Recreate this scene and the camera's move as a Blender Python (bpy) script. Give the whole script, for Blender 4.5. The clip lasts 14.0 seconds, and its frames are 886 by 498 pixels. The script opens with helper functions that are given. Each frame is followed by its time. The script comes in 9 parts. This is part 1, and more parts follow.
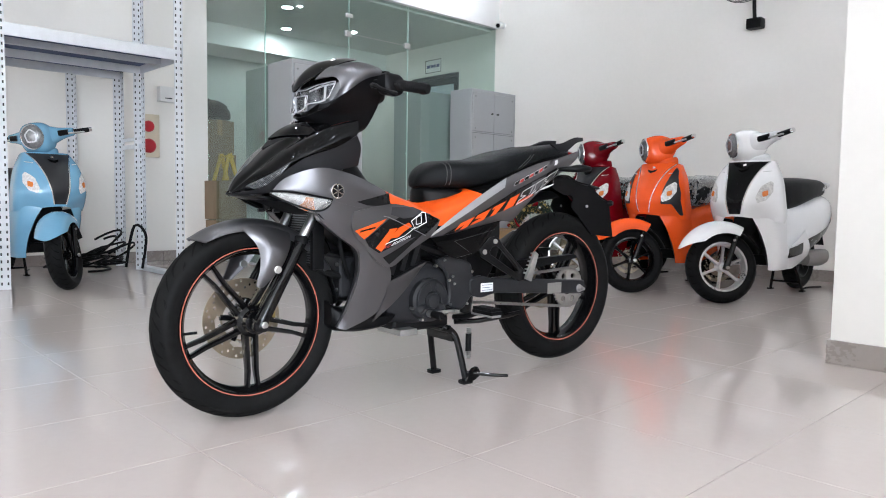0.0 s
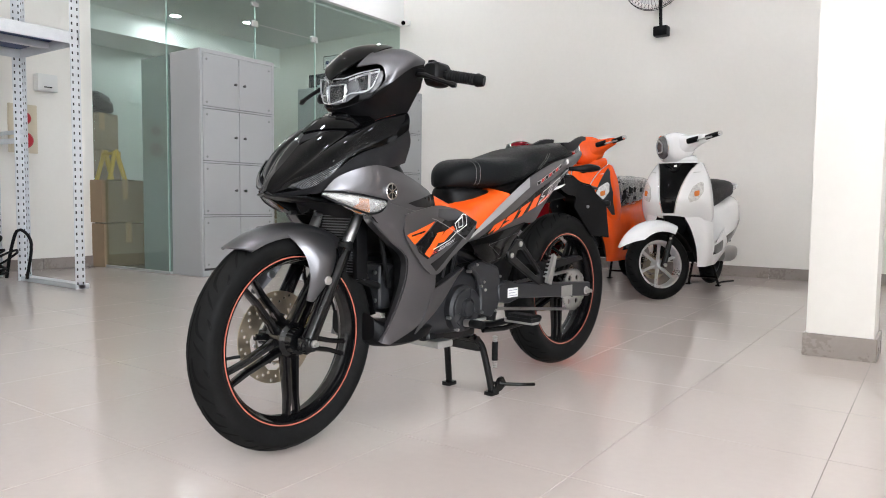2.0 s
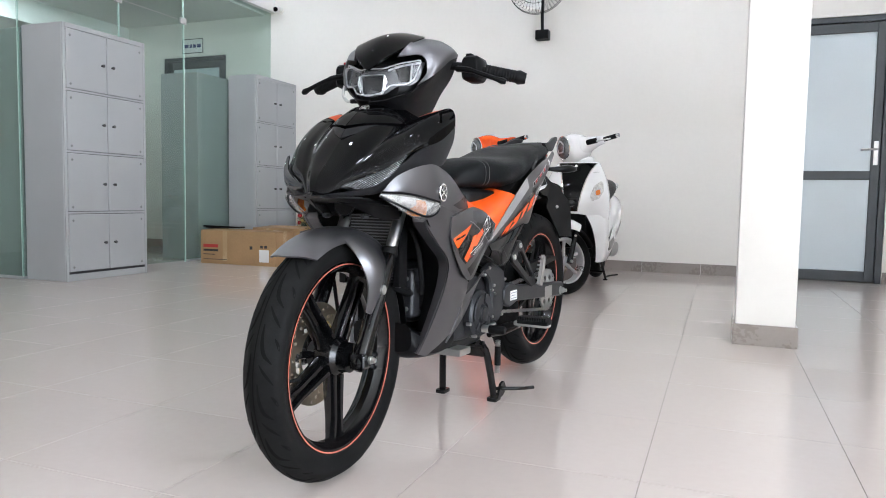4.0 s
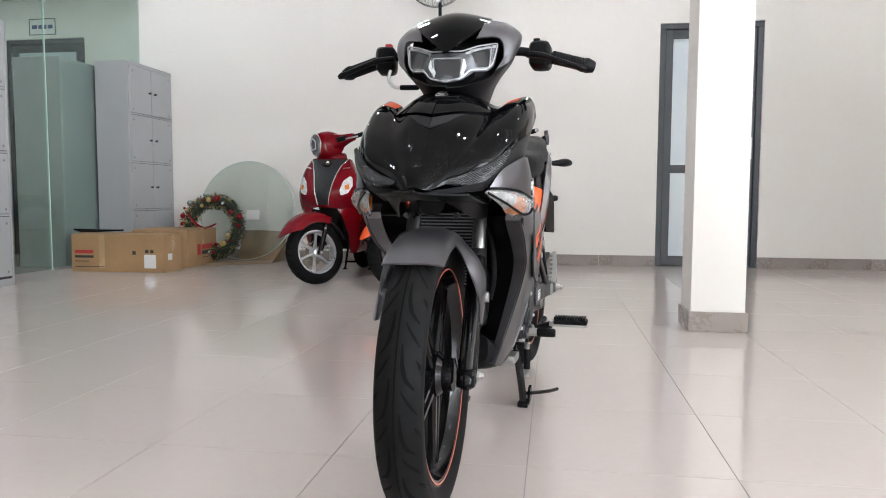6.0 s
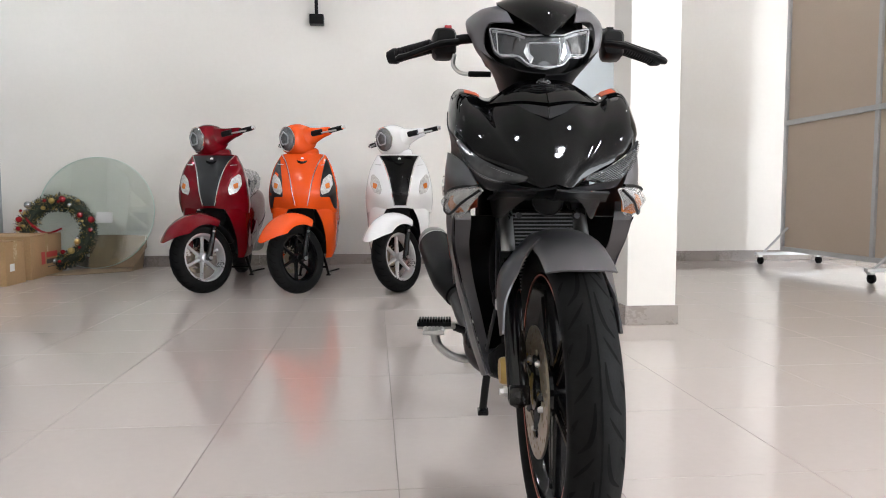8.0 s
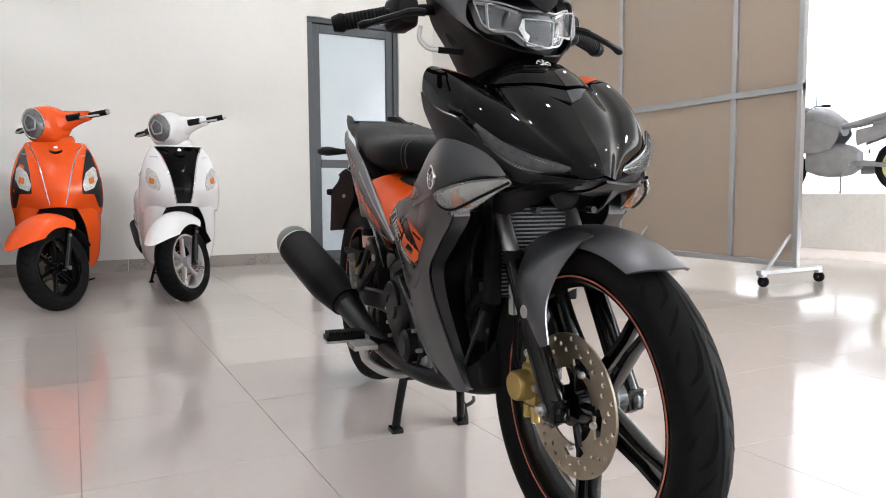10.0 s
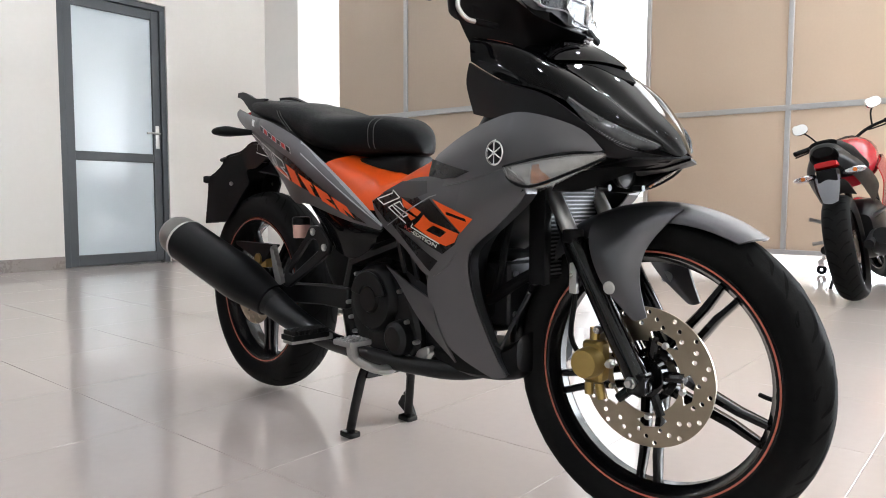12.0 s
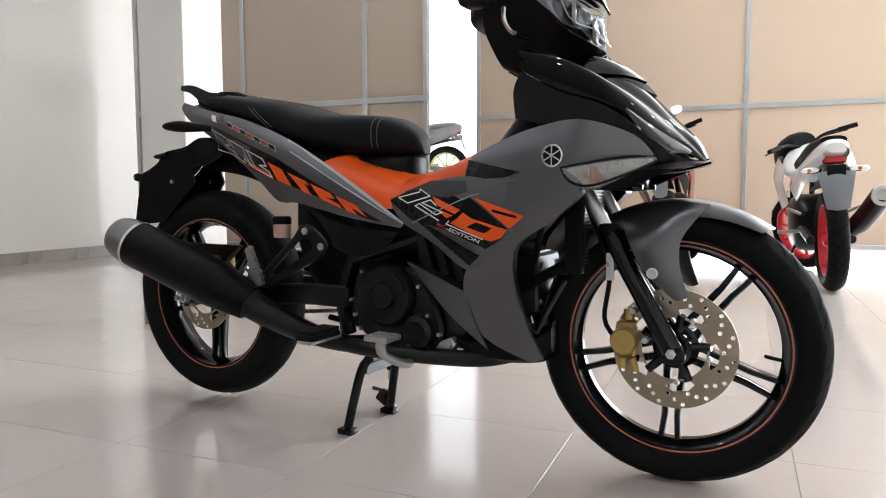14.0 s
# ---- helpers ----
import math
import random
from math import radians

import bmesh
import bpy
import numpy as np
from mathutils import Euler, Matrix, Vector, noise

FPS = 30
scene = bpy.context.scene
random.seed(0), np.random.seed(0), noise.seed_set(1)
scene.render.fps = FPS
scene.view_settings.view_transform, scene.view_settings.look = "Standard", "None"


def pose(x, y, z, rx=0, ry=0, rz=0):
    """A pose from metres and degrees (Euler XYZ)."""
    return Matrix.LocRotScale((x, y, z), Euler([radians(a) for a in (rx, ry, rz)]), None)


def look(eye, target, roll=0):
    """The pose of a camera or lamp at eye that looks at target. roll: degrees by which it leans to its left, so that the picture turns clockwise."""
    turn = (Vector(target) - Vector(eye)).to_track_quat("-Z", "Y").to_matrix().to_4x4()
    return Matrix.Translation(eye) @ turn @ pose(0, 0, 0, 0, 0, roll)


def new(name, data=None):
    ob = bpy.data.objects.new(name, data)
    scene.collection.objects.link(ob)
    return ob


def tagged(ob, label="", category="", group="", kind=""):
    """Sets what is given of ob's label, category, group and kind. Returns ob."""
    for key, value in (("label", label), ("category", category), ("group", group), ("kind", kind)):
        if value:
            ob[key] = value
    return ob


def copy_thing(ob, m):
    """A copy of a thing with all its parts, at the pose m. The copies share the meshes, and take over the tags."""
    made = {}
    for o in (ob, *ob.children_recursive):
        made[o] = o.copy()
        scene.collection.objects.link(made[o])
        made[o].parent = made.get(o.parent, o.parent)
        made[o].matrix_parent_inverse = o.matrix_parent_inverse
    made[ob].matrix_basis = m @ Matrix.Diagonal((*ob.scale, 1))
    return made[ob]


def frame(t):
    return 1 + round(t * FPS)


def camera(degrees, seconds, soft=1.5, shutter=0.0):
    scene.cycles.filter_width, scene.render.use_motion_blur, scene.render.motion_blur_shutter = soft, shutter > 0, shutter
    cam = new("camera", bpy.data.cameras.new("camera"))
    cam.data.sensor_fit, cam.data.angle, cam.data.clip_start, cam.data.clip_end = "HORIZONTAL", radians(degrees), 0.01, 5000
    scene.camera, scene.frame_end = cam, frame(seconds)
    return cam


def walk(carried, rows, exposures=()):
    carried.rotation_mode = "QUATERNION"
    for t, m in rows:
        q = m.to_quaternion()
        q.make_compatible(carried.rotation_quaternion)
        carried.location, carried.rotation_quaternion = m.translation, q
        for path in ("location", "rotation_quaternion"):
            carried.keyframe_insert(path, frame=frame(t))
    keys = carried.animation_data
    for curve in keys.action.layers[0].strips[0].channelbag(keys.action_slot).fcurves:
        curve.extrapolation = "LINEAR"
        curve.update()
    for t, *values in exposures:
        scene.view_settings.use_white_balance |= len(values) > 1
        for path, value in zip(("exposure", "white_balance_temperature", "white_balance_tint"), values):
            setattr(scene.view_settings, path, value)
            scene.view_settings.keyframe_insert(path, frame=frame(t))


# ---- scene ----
import itertools
from mathutils.bvhtree import BVHTree

cam = camera(64.4, 14.0, soft=1.0)
PATH = [
    (0, (1.893, -1.004, 0.644), (0.448, 0.373, 0.506), 0.8),
    (0.5, (1.758, -1.032, 0.623), (0.377, 0.409, 0.486), 0.7),
    (1, (1.629, -1.09, 0.636), (0.314, 0.412, 0.5), 0.7),
    (1.5, (1.504, -1.174, 0.637), (0.277, 0.399, 0.501), 0.7),
    (2, (1.375, -1.238, 0.64), (0.225, 0.393, 0.507), 0.6),
    (2.5, (1.237, -1.296, 0.649), (0.157, 0.382, 0.513), 0.5),
    (3, (1.095, -1.346, 0.651), (0.129, 0.401, 0.518), 0.3),
    (3.2, (1.038, -1.363, 0.648), (0.131, 0.415, 0.516), 0.5),
    (5.3, (0.486, -1.429, 0.654), (0.02, 0.511, 0.506), 0.3),
    (5.5, (0.415, -1.426, 0.646), (0.008, 0.527, 0.502), 0.1),
    (6, (0.262, -1.404, 0.646), (-0.046, 0.567, 0.498), 0.2),
    (6.5, (0.111, -1.388, 0.649), (-0.094, 0.596, 0.503), 0.1),
    (7, (-0.058, -1.369, 0.642), (-0.142, 0.624, 0.496), 0.1),
    (7.5, (-0.212, -1.313, 0.635), (-0.18, 0.681, 0.486), -0.0),
    (8, (-0.322, -1.255, 0.644), (-0.129, 0.73, 0.494), -0.1),
    (8.5, (-0.459, -1.19, 0.65), (-0.057, 0.764, 0.502), -0.1),
    (10.8, (-0.899, -0.758, 0.629), (0.31, 0.828, 0.473), -0.1),
    (11, (-0.943, -0.72, 0.626), (0.34, 0.807, 0.475), 0.0),
    (11.5, (-1.046, -0.619, 0.607), (0.393, 0.763, 0.462), 0.2),
    (12, (-1.165, -0.492, 0.592), (0.367, 0.785, 0.442), 0.2),
    (12.5, (-1.255, -0.392, 0.592), (0.361, 0.777, 0.44), 0.0),
    (13, (-1.337, -0.308, 0.606), (0.364, 0.732, 0.453), -0.1),
    (13.5, (-1.418, -0.223, 0.603), (0.361, 0.678, 0.448), -0.0),
    (14, (-1.488, -0.111, 0.598), (0.35, 0.662, 0.436), -0.1),
]
walk(cam, [(t, look(eye, target, roll)) for t, eye, target, roll in PATH],
     [(0.0, -0.08, 5980, 11), (0.5, -0.07, 6250, 11), (1.0, -0.06, 6080, 11), (1.5, -0.03, 5820, 10), (2.0, -0.01, 6300, 11), (2.5, -0.01, 6250, 11), (3.0, 0.02, 5950, 10), (5.5, 0.08, 6150, 10), (6.0, 0.05, 6200, 11), (6.5, 0.04, 5900, 9), (7.0, 0.06, 6100, 10), (8.5, 0.05, 6300, 11), (11.0, 0.15, 6200, 10), (13.0, 0.09, 6200, 10), (13.5, 0.02, 6200, 10), (14.0, -0.13, 6200, 10)])

# ---- world, daylight and room lamps ----
SUN_EL, SUN_AZ = radians(68), radians(60)
world = bpy.data.worlds.new("sky")
scene.world = world
world.use_nodes = True
wn = world.node_tree
sky = wn.nodes.new("ShaderNodeTexSky")
sky.sky_type, sky.sun_disc = "NISHITA", False
sky.sun_elevation, sky.sun_rotation = SUN_EL, SUN_AZ
wn.nodes["Background"].inputs["Strength"].default_value = 0.15
wn.links.new(sky.outputs["Color"], wn.nodes["Background"].inputs["Color"])

sun_data = bpy.data.lights.new("sun", "SUN")
sun_data.energy, sun_data.angle, sun_data.color = 5.0, radians(0.5), (1.0, 0.95, 0.88)
sun = new("sun", sun_data)
sun.matrix_world = look((20 * math.sin(SUN_AZ), 20 * math.cos(SUN_AZ), 20 * math.tan(SUN_EL)), (0, 0, 0))


def window_light(name, at, target, width, height, watts, color=(0.93, 0.97, 1.0)):
    """Sky light that enters through an opening of that size."""
    data = bpy.data.lights.new(name, "AREA")
    data.shape, data.size, data.size_y, data.energy, data.color = "RECTANGLE", width, height, watts, color
    ob = new(name, data)
    ob.matrix_world = look(at, target)
    return ob


window_light("street_opening_light", (6.35, -2.2, 1.6), (0.0, -2.2, 1.2), 6.6, 3.0, 1060)

# ---- materials ----
def mat(name, col, rough=0.5, metal=0.0, var=0.06, vscale=6.0, fine=90.0, bump=0.0, bscale=300.0, coat=0.0,
        rvar=0.06, spec=0.5, tint=None, random_tint=0.0, world_space=False):
    """A principled surface with slow and fine variation of colour and gloss, and a fine relief."""
    m = bpy.data.materials.new(name)
    m.use_nodes = True
    nt = m.node_tree
    n, l = nt.nodes, nt.links
    b = n["Principled BSDF"]
    co = n.new("ShaderNodeTexCoord")
    slow, quick = n.new("ShaderNodeTexNoise"), n.new("ShaderNodeTexNoise")
    slow.inputs["Scale"].default_value, slow.inputs["Detail"].default_value = vscale, 4
    quick.inputs["Scale"].default_value, quick.inputs["Detail"].default_value = fine, 3
    where = n.new("ShaderNodeNewGeometry").outputs["Position"] if world_space else co.outputs["Object"]
    for t in (slow, quick):
        l.new(where, t.inputs["Vector"])
    mix = n.new("ShaderNodeMix")
    mix.data_type = "RGBA"
    lo = [max(0.0, c * (1 - var)) for c in col]
    hi = [min(1.0, c * (1 + var)) for c in (tint or col)]
    mix.inputs[6].default_value, mix.inputs[7].default_value = (*lo, 1), (*hi, 1)
    avg = n.new("ShaderNodeMath")
    avg.operation, avg.inputs[1].default_value = "MULTIPLY_ADD", 0.35
    l.new(quick.outputs["Fac"], avg.inputs[0])
    half = n.new("ShaderNodeMath")
    half.operation, half.inputs[1].default_value = "MULTIPLY", 0.65
    l.new(slow.outputs["Fac"], half.inputs[0])
    l.new(half.outputs[0], avg.inputs[2])
    ramp = n.new("ShaderNodeMapRange")
    ramp.inputs["From Min"].default_value, ramp.inputs["From Max"].default_value = 0.3, 0.7
    l.new(avg.outputs[0], ramp.inputs["Value"])
    l.new(ramp.outputs["Result"], mix.inputs[0])
    out = mix.outputs[2]
    if random_tint:
        info, hsv, scale = n.new("ShaderNodeObjectInfo"), n.new("ShaderNodeHueSaturation"), n.new("ShaderNodeMapRange")
        scale.inputs["To Min"].default_value, scale.inputs["To Max"].default_value = 1 - random_tint, 1 + random_tint
        l.new(info.outputs["Random"], scale.inputs["Value"])
        l.new(scale.outputs["Result"], hsv.inputs["Value"])
        l.new(out, hsv.inputs["Color"])
        out = hsv.outputs["Color"]
    l.new(out, b.inputs["Base Color"])
    rr = n.new("ShaderNodeMapRange")
    rr.inputs["To Min"].default_value = max(0.02, rough - rvar)
    rr.inputs["To Max"].default_value = min(1.0, rough + rvar)
    l.new(ramp.outputs["Result"], rr.inputs["Value"])
    l.new(rr.outputs["Result"], b.inputs["Roughness"])
    b.inputs["Metallic"].default_value = metal
    b.inputs["Specular IOR Level"].default_value = spec
    if coat:
        b.inputs["Coat Weight"].default_value, b.inputs["Coat Roughness"].default_value = coat, 0.04
    if bump:
        relief, bp = n.new("ShaderNodeTexNoise"), n.new("ShaderNodeBump")
        relief.inputs["Scale"].default_value, relief.inputs["Detail"].default_value = bscale, 3
        l.new(co.outputs["Object"], relief.inputs["Vector"])
        bp.inputs["Strength"].default_value, bp.inputs["Distance"].default_value = bump, 0.002
        l.new(relief.outputs["Fac"], bp.inputs["Height"])
        l.new(bp.outputs["Normal"], b.inputs["Normal"])
    return m


def glass(name, col=(0.9, 0.97, 0.94), rough=0.0, ior=1.45):
    m = bpy.data.materials.new(name)
    m.use_nodes = True
    b = m.node_tree.nodes["Principled BSDF"]
    b.inputs["Base Color"].default_value = (*col, 1)
    b.inputs["Roughness"].default_value = rough
    b.inputs["Transmission Weight"].default_value = 1.0
    b.inputs["IOR"].default_value = ior
    return m


def thin_glass(name, col=(0.86, 0.95, 0.91), gloss=0.08):
    """A clear pane: light passes straight through, with a sharp reflection."""
    m = bpy.data.materials.new(name)
    m.use_nodes = True
    n, l = m.node_tree.nodes, m.node_tree.links
    n.remove(n["Principled BSDF"])
    clear, shine, mix, fres = (n.new("ShaderNodeBsdfTransparent"), n.new("ShaderNodeBsdfGlossy"),
                               n.new("ShaderNodeMixShader"), n.new("ShaderNodeLayerWeight"))
    clear.inputs["Color"].default_value = (*col, 1)
    shine.inputs["Roughness"].default_value = 0.02
    fres.inputs["Blend"].default_value = 0.5
    steep, low = n.new("ShaderNodeMath"), n.new("ShaderNodeMath")
    steep.operation, steep.inputs[1].default_value = "POWER", 4.0
    low.operation, low.inputs[1].default_value, low.inputs[2].default_value = "MULTIPLY_ADD", 0.75, gloss * 0.5
    l.new(fres.outputs["Facing"], steep.inputs[0])
    l.new(steep.outputs[0], low.inputs[0])
    l.new(low.outputs[0], mix.inputs[0])
    l.new(clear.outputs[0], mix.inputs[1])
    l.new(shine.outputs[0], mix.inputs[2])
    l.new(mix.outputs[0], n["Material Output"].inputs["Surface"])
    return m


def lamp_mat(name, col, strength):
    m = bpy.data.materials.new(name)
    m.use_nodes = True
    b = m.node_tree.nodes["Principled BSDF"]
    b.inputs["Base Color"].default_value = (0.8, 0.8, 0.8, 1)
    b.inputs["Emission Color"].default_value = (*col, 1)
    b.inputs["Emission Strength"].default_value = strength
    return m


M_WALL = mat("cream_wall_paint", (0.79, 0.765, 0.72), 0.6, var=0.025, vscale=1.2, fine=30, bump=0.12, bscale=160)
M_WALL2 = mat("pale_green_wall_paint", (0.66, 0.70, 0.665), 0.6, var=0.03, vscale=1.2, fine=30, bump=0.12, bscale=160)
M_CEIL = mat("white_ceiling_paint", (0.80, 0.80, 0.78), 0.7, var=0.02, vscale=1.0)
M_TILE = mat("polished_beige_floor_tile", (0.552, 0.490, 0.456), 0.11, var=0.03, vscale=0.9, fine=40, rvar=0.02, spec=0.75, random_tint=0.0, world_space=True)
M_GROUT = mat("grey_grout", (0.27, 0.24, 0.225), 0.8, var=0.2, vscale=20)
M_SKIRT = mat("taupe_skirting_tile", (0.27, 0.235, 0.215), 0.28, var=0.07, vscale=5, fine=60, random_tint=0.05)
M_CONC = mat("outdoor_concrete", (0.62, 0.61, 0.59), 0.8, var=0.12, vscale=1.5, fine=25, bump=0.3, bscale=60)
M_GLASS = thin_glass("clear_pane_glass", (0.80, 0.875, 0.84))
M_GLASS_EDGE = mat("green_glass_edge", (0.50, 0.66, 0.60), 0.15, var=0.05)
M_FROST = mat("frosted_blue_glass", (0.55, 0.62, 0.66), 0.16, var=0.03, vscale=2, spec=0.6)
M_DOORFRAME = mat("charcoal_aluminium", (0.055, 0.062, 0.068), 0.42, metal=0.2, var=0.08, vscale=12)
M_LOCKER = mat("grey_painted_steel", (0.36, 0.37, 0.375), 0.38, metal=0.0, var=0.04, vscale=3, fine=120, bump=0.04, bscale=400)
M_CHROME = mat("chrome", (0.78, 0.78, 0.78), 0.12, metal=1.0, var=0.03, rvar=0.04)
M_STEEL = mat("brushed_steel", (0.55, 0.55, 0.54), 0.32, metal=1.0, var=0.08, vscale=20)
M_GALV = mat("white_galvanised_steel", (0.62, 0.64, 0.66), 0.4, metal=0.3, var=0.08, vscale=15, fine=150)
# Near-black that draws the shade inside slots and door gaps
M_HOLE_SHADE = mat("hole_shade", (0.03, 0.03, 0.03), 0.8)
M_BLACKPLASTIC = mat("black_plastic", (0.0038, 0.0038, 0.0042), 0.40, spec=0.12, var=0.15, vscale=10, bump=0.06, bscale=500)
M_RUBBER = mat("black_rubber", (0.007, 0.007, 0.0073), 0.55, spec=0.07, var=0.2, vscale=14, bump=0.1, bscale=250)
M_CARD = mat("brown_cardboard", (0.36, 0.225, 0.11), 0.75, var=0.16, vscale=4, fine=60, bump=0.1, bscale=120)
M_CARD2 = mat("dull_cardboard", (0.25, 0.18, 0.11), 0.8, var=0.12, vscale=5, fine=60, bump=0.1, bscale=120)
M_TAPE = mat("packing_tape", (0.45, 0.32, 0.18), 0.25, var=0.06)
M_PAPER = mat("white_paper", (0.75, 0.75, 0.74), 0.6, var=0.03)
M_REDINK = mat("red_print", (0.45, 0.035, 0.03), 0.55, var=0.06)
M_BLACKINK = mat("black_print", (0.03, 0.028, 0.027), 0.55, var=0.06)
M_BOARD = mat("beige_board", (0.53, 0.44, 0.35), 0.62, var=0.05, vscale=1.3, fine=50)
bn, bl = M_BOARD.node_tree.nodes, M_BOARD.node_tree.links
through_light, board_mix = bn.new("ShaderNodeBsdfTranslucent"), bn.new("ShaderNodeMixShader")
through_light.inputs["Color"].default_value, board_mix.inputs[0].default_value = (0.56, 0.48, 0.40, 1), 0.26
bl.new(bn["Principled BSDF"].outputs[0], board_mix.inputs[1])
bl.new(through_light.outputs[0], board_mix.inputs[2])
bl.new(board_mix.outputs[0], bn["Material Output"].inputs["Surface"])
M_ALU = mat("grey_aluminium_profile", (0.50, 0.51, 0.52), 0.38, metal=0.7, var=0.06, vscale=10)
M_YELLOW = mat("yellow_ladder_paint", (0.70, 0.45, 0.03), 0.4, var=0.08)
M_BLUETARP = mat("blue_shelf_board", (0.02, 0.05, 0.16), 0.5, var=0.1)
M_REDALARM = mat("red_alarm_plastic", (0.45, 0.02, 0.03), 0.35, var=0.06)
M_CREAMBOX = mat("cream_enamel", (0.62, 0.55, 0.42), 0.45, var=0.04)
M_WHITEPLASTIC = mat("white_plastic", (0.72, 0.72, 0.70), 0.35, var=0.03)
M_DISCLAMP = lamp_mat("lamp_diffuser", (0.93, 0.955, 1.0), 425.0)


# ---- mesh helpers ----
def obj_from_bm(name, bm, material=None, smooth=True, angle=35):
    me = bpy.data.meshes.new(name)
    bmesh.ops.recalc_face_normals(bm, faces=bm.faces[:])
    bm.to_mesh(me)
    bm.free()
    if material:
        me.materials.append(material)
    if smooth:
        me.polygons.foreach_set("use_smooth", [True] * len(me.polygons))
        me.set_sharp_from_angle(angle=radians(angle))
    return new(name, me)


def thing(name, m=None, label="", category="", group="", kind=""):
    e = new(name)
    e.empty_display_size = 0.05
    if m is not None:
        e.matrix_basis = m
    return tagged(e, label, category, group, kind)


def part(name, bm, material, parent=None, label="", angle=35):
    ob = obj_from_bm(name, bm, material, angle=angle)
    if parent is not None:
        ob.parent = parent
    if label:
        ob["label"] = label
    return ob


def box_bm(x0, x1, y0, y1, z0, z1, bevel=0.0, seg=2, bm=None):
    bm = bm or bmesh.new()
    r = bmesh.ops.create_cube(bm, size=1.0)
    for v in r["verts"]:
        v.co = Vector((x0 + (v.co.x + 0.5) * (x1 - x0), y0 + (v.co.y + 0.5) * (y1 - y0), z0 + (v.co.z + 0.5) * (z1 - z0)))
    if bevel:
        es = list({e for v in r["verts"] for e in v.link_edges})
        bmesh.ops.bevel(bm, geom=es, offset=bevel, segments=seg, affect="EDGES", profile=0.7)
    return bm


def rod_bm(points, radius, n=10, bm=None, cap=True, radii=None):
    """A round rod along the points, with a radius for each if given."""
    bm = bm or bmesh.new()
    pts = [Vector(p) for p in points]
    rings, up = [], None
    for i, p in enumerate(pts):
        d = (pts[min(i + 1, len(pts) - 1)] - pts[max(i - 1, 0)]).normalized()
        if up is None:
            up = Vector((0, 0, 1)) if abs(d.z) < 0.9 else Vector((1, 0, 0))
        side = d.cross(up).normalized()
        up = side.cross(d).normalized()
        r = radii[i] if radii else radius
        rings.append([bm.verts.new(p + r * (math.cos(a) * side + math.sin(a) * up))
                      for a in (2 * math.pi * k / n for k in range(n))])
    for a, b in zip(rings, rings[1:]):
        for k in range(n):
            bm.faces.new((a[k], a[(k + 1) % n], b[(k + 1) % n], b[k]))
    if cap:
        bm.faces.new(rings[0][::-1])
        bm.faces.new(rings[-1])
    return bm


def spline(points, n):
    """n + 1 points evenly along a smooth curve through the given ones."""
    p = [Vector(q) for q in points]
    if len(p) == 2:
        return [p[0].lerp(p[1], i / n) for i in range(n + 1)]
    dense = []
    for i in range(len(p) - 1):
        a, b, c, d = p[max(i - 1, 0)], p[i], p[i + 1], p[min(i + 2, len(p) - 1)]
        for k in range(16):
            t = k / 16
            dense.append(0.5 * ((2 * b) + (c - a) * t + (2 * a - 5 * b + 4 * c - d) * t * t + (3 * b - a - 3 * c + d) * t ** 3))
    dense.append(p[-1])
    run = [0.0]
    for a, b in zip(dense, dense[1:]):
        run.append(run[-1] + (b - a).length)
    out, j = [], 0
    for i in range(n + 1):
        s = run[-1] * i / n
        while j < len(run) - 2 and run[j + 1] < s:
            j += 1
        seg = run[j + 1] - run[j]
        out.append(dense[j].lerp(dense[j + 1], (s - run[j]) / seg if seg > 1e-9 else 0))
    return out


def lathe_bm(profile, n=32, axis="x", center=(0, 0, 0), bm=None, closed=False):
    """Turns (along, radius) pairs round an axis."""
    bm = bm or bmesh.new()
    c = Vector(center)
    rings = []
    for along, r in profile:
        ring = []
        for k in range(n):
            a = 2 * math.pi * k / n
            u, v = r * math.cos(a), r * math.sin(a)
            q = {"x": (along, u, v), "y": (u, along, v), "z": (u, v, along)}[axis]
            ring.append(bm.verts.new(c + Vector(q)))
        rings.append(ring)
    pairs = list(zip(rings, rings[1:]))
    if closed:
        pairs.append((rings[-1], rings[0]))
    for a, b in pairs:
        for k in range(n):
            bm.faces.new((a[k], a[(k + 1) % n], b[(k + 1) % n], b[k]))
    if not closed:
        for ring, (_, r) in ((rings[0], profile[0]), (rings[-1], profile[-1])):
            if r > 1e-4:
                bm.faces.new(ring)
    bmesh.ops.remove_doubles(bm, verts=bm.verts[:], dist=1e-6)
    return bm


def loft_bm(curves, nu=16, nv=10, thick=0.003, bm=None, smooth_v=True, mirror=False):
    """A shell through curves that run the same way; each is a short list of points. thick: its depth."""
    bm = bm or bmesh.new()
    rows = [spline(c, nu) for c in curves]
    cols = []
    for i in range(nu + 1):
        line = [r[i] for r in rows]
        cols.append(spline(line, nv) if smooth_v or len(line) == 2 else
                    [q for a, b in zip(line, line[1:]) for q in (a.lerp(b, k / nv) for k in range(nv))] + [line[-1]])
    grid = [[bm.verts.new(p) for p in col] for col in cols]
    for a, b in zip(grid, grid[1:]):
        for k in range(len(a) - 1):
            bm.faces.new((a[k], b[k], b[k + 1], a[k + 1]))
    if thick:
        bm.normal_update()
        geo = bmesh.ops.solidify(bm, geom=bm.faces[:], thickness=thick)
    if mirror:
        mirror_bm(bm)
    return bm


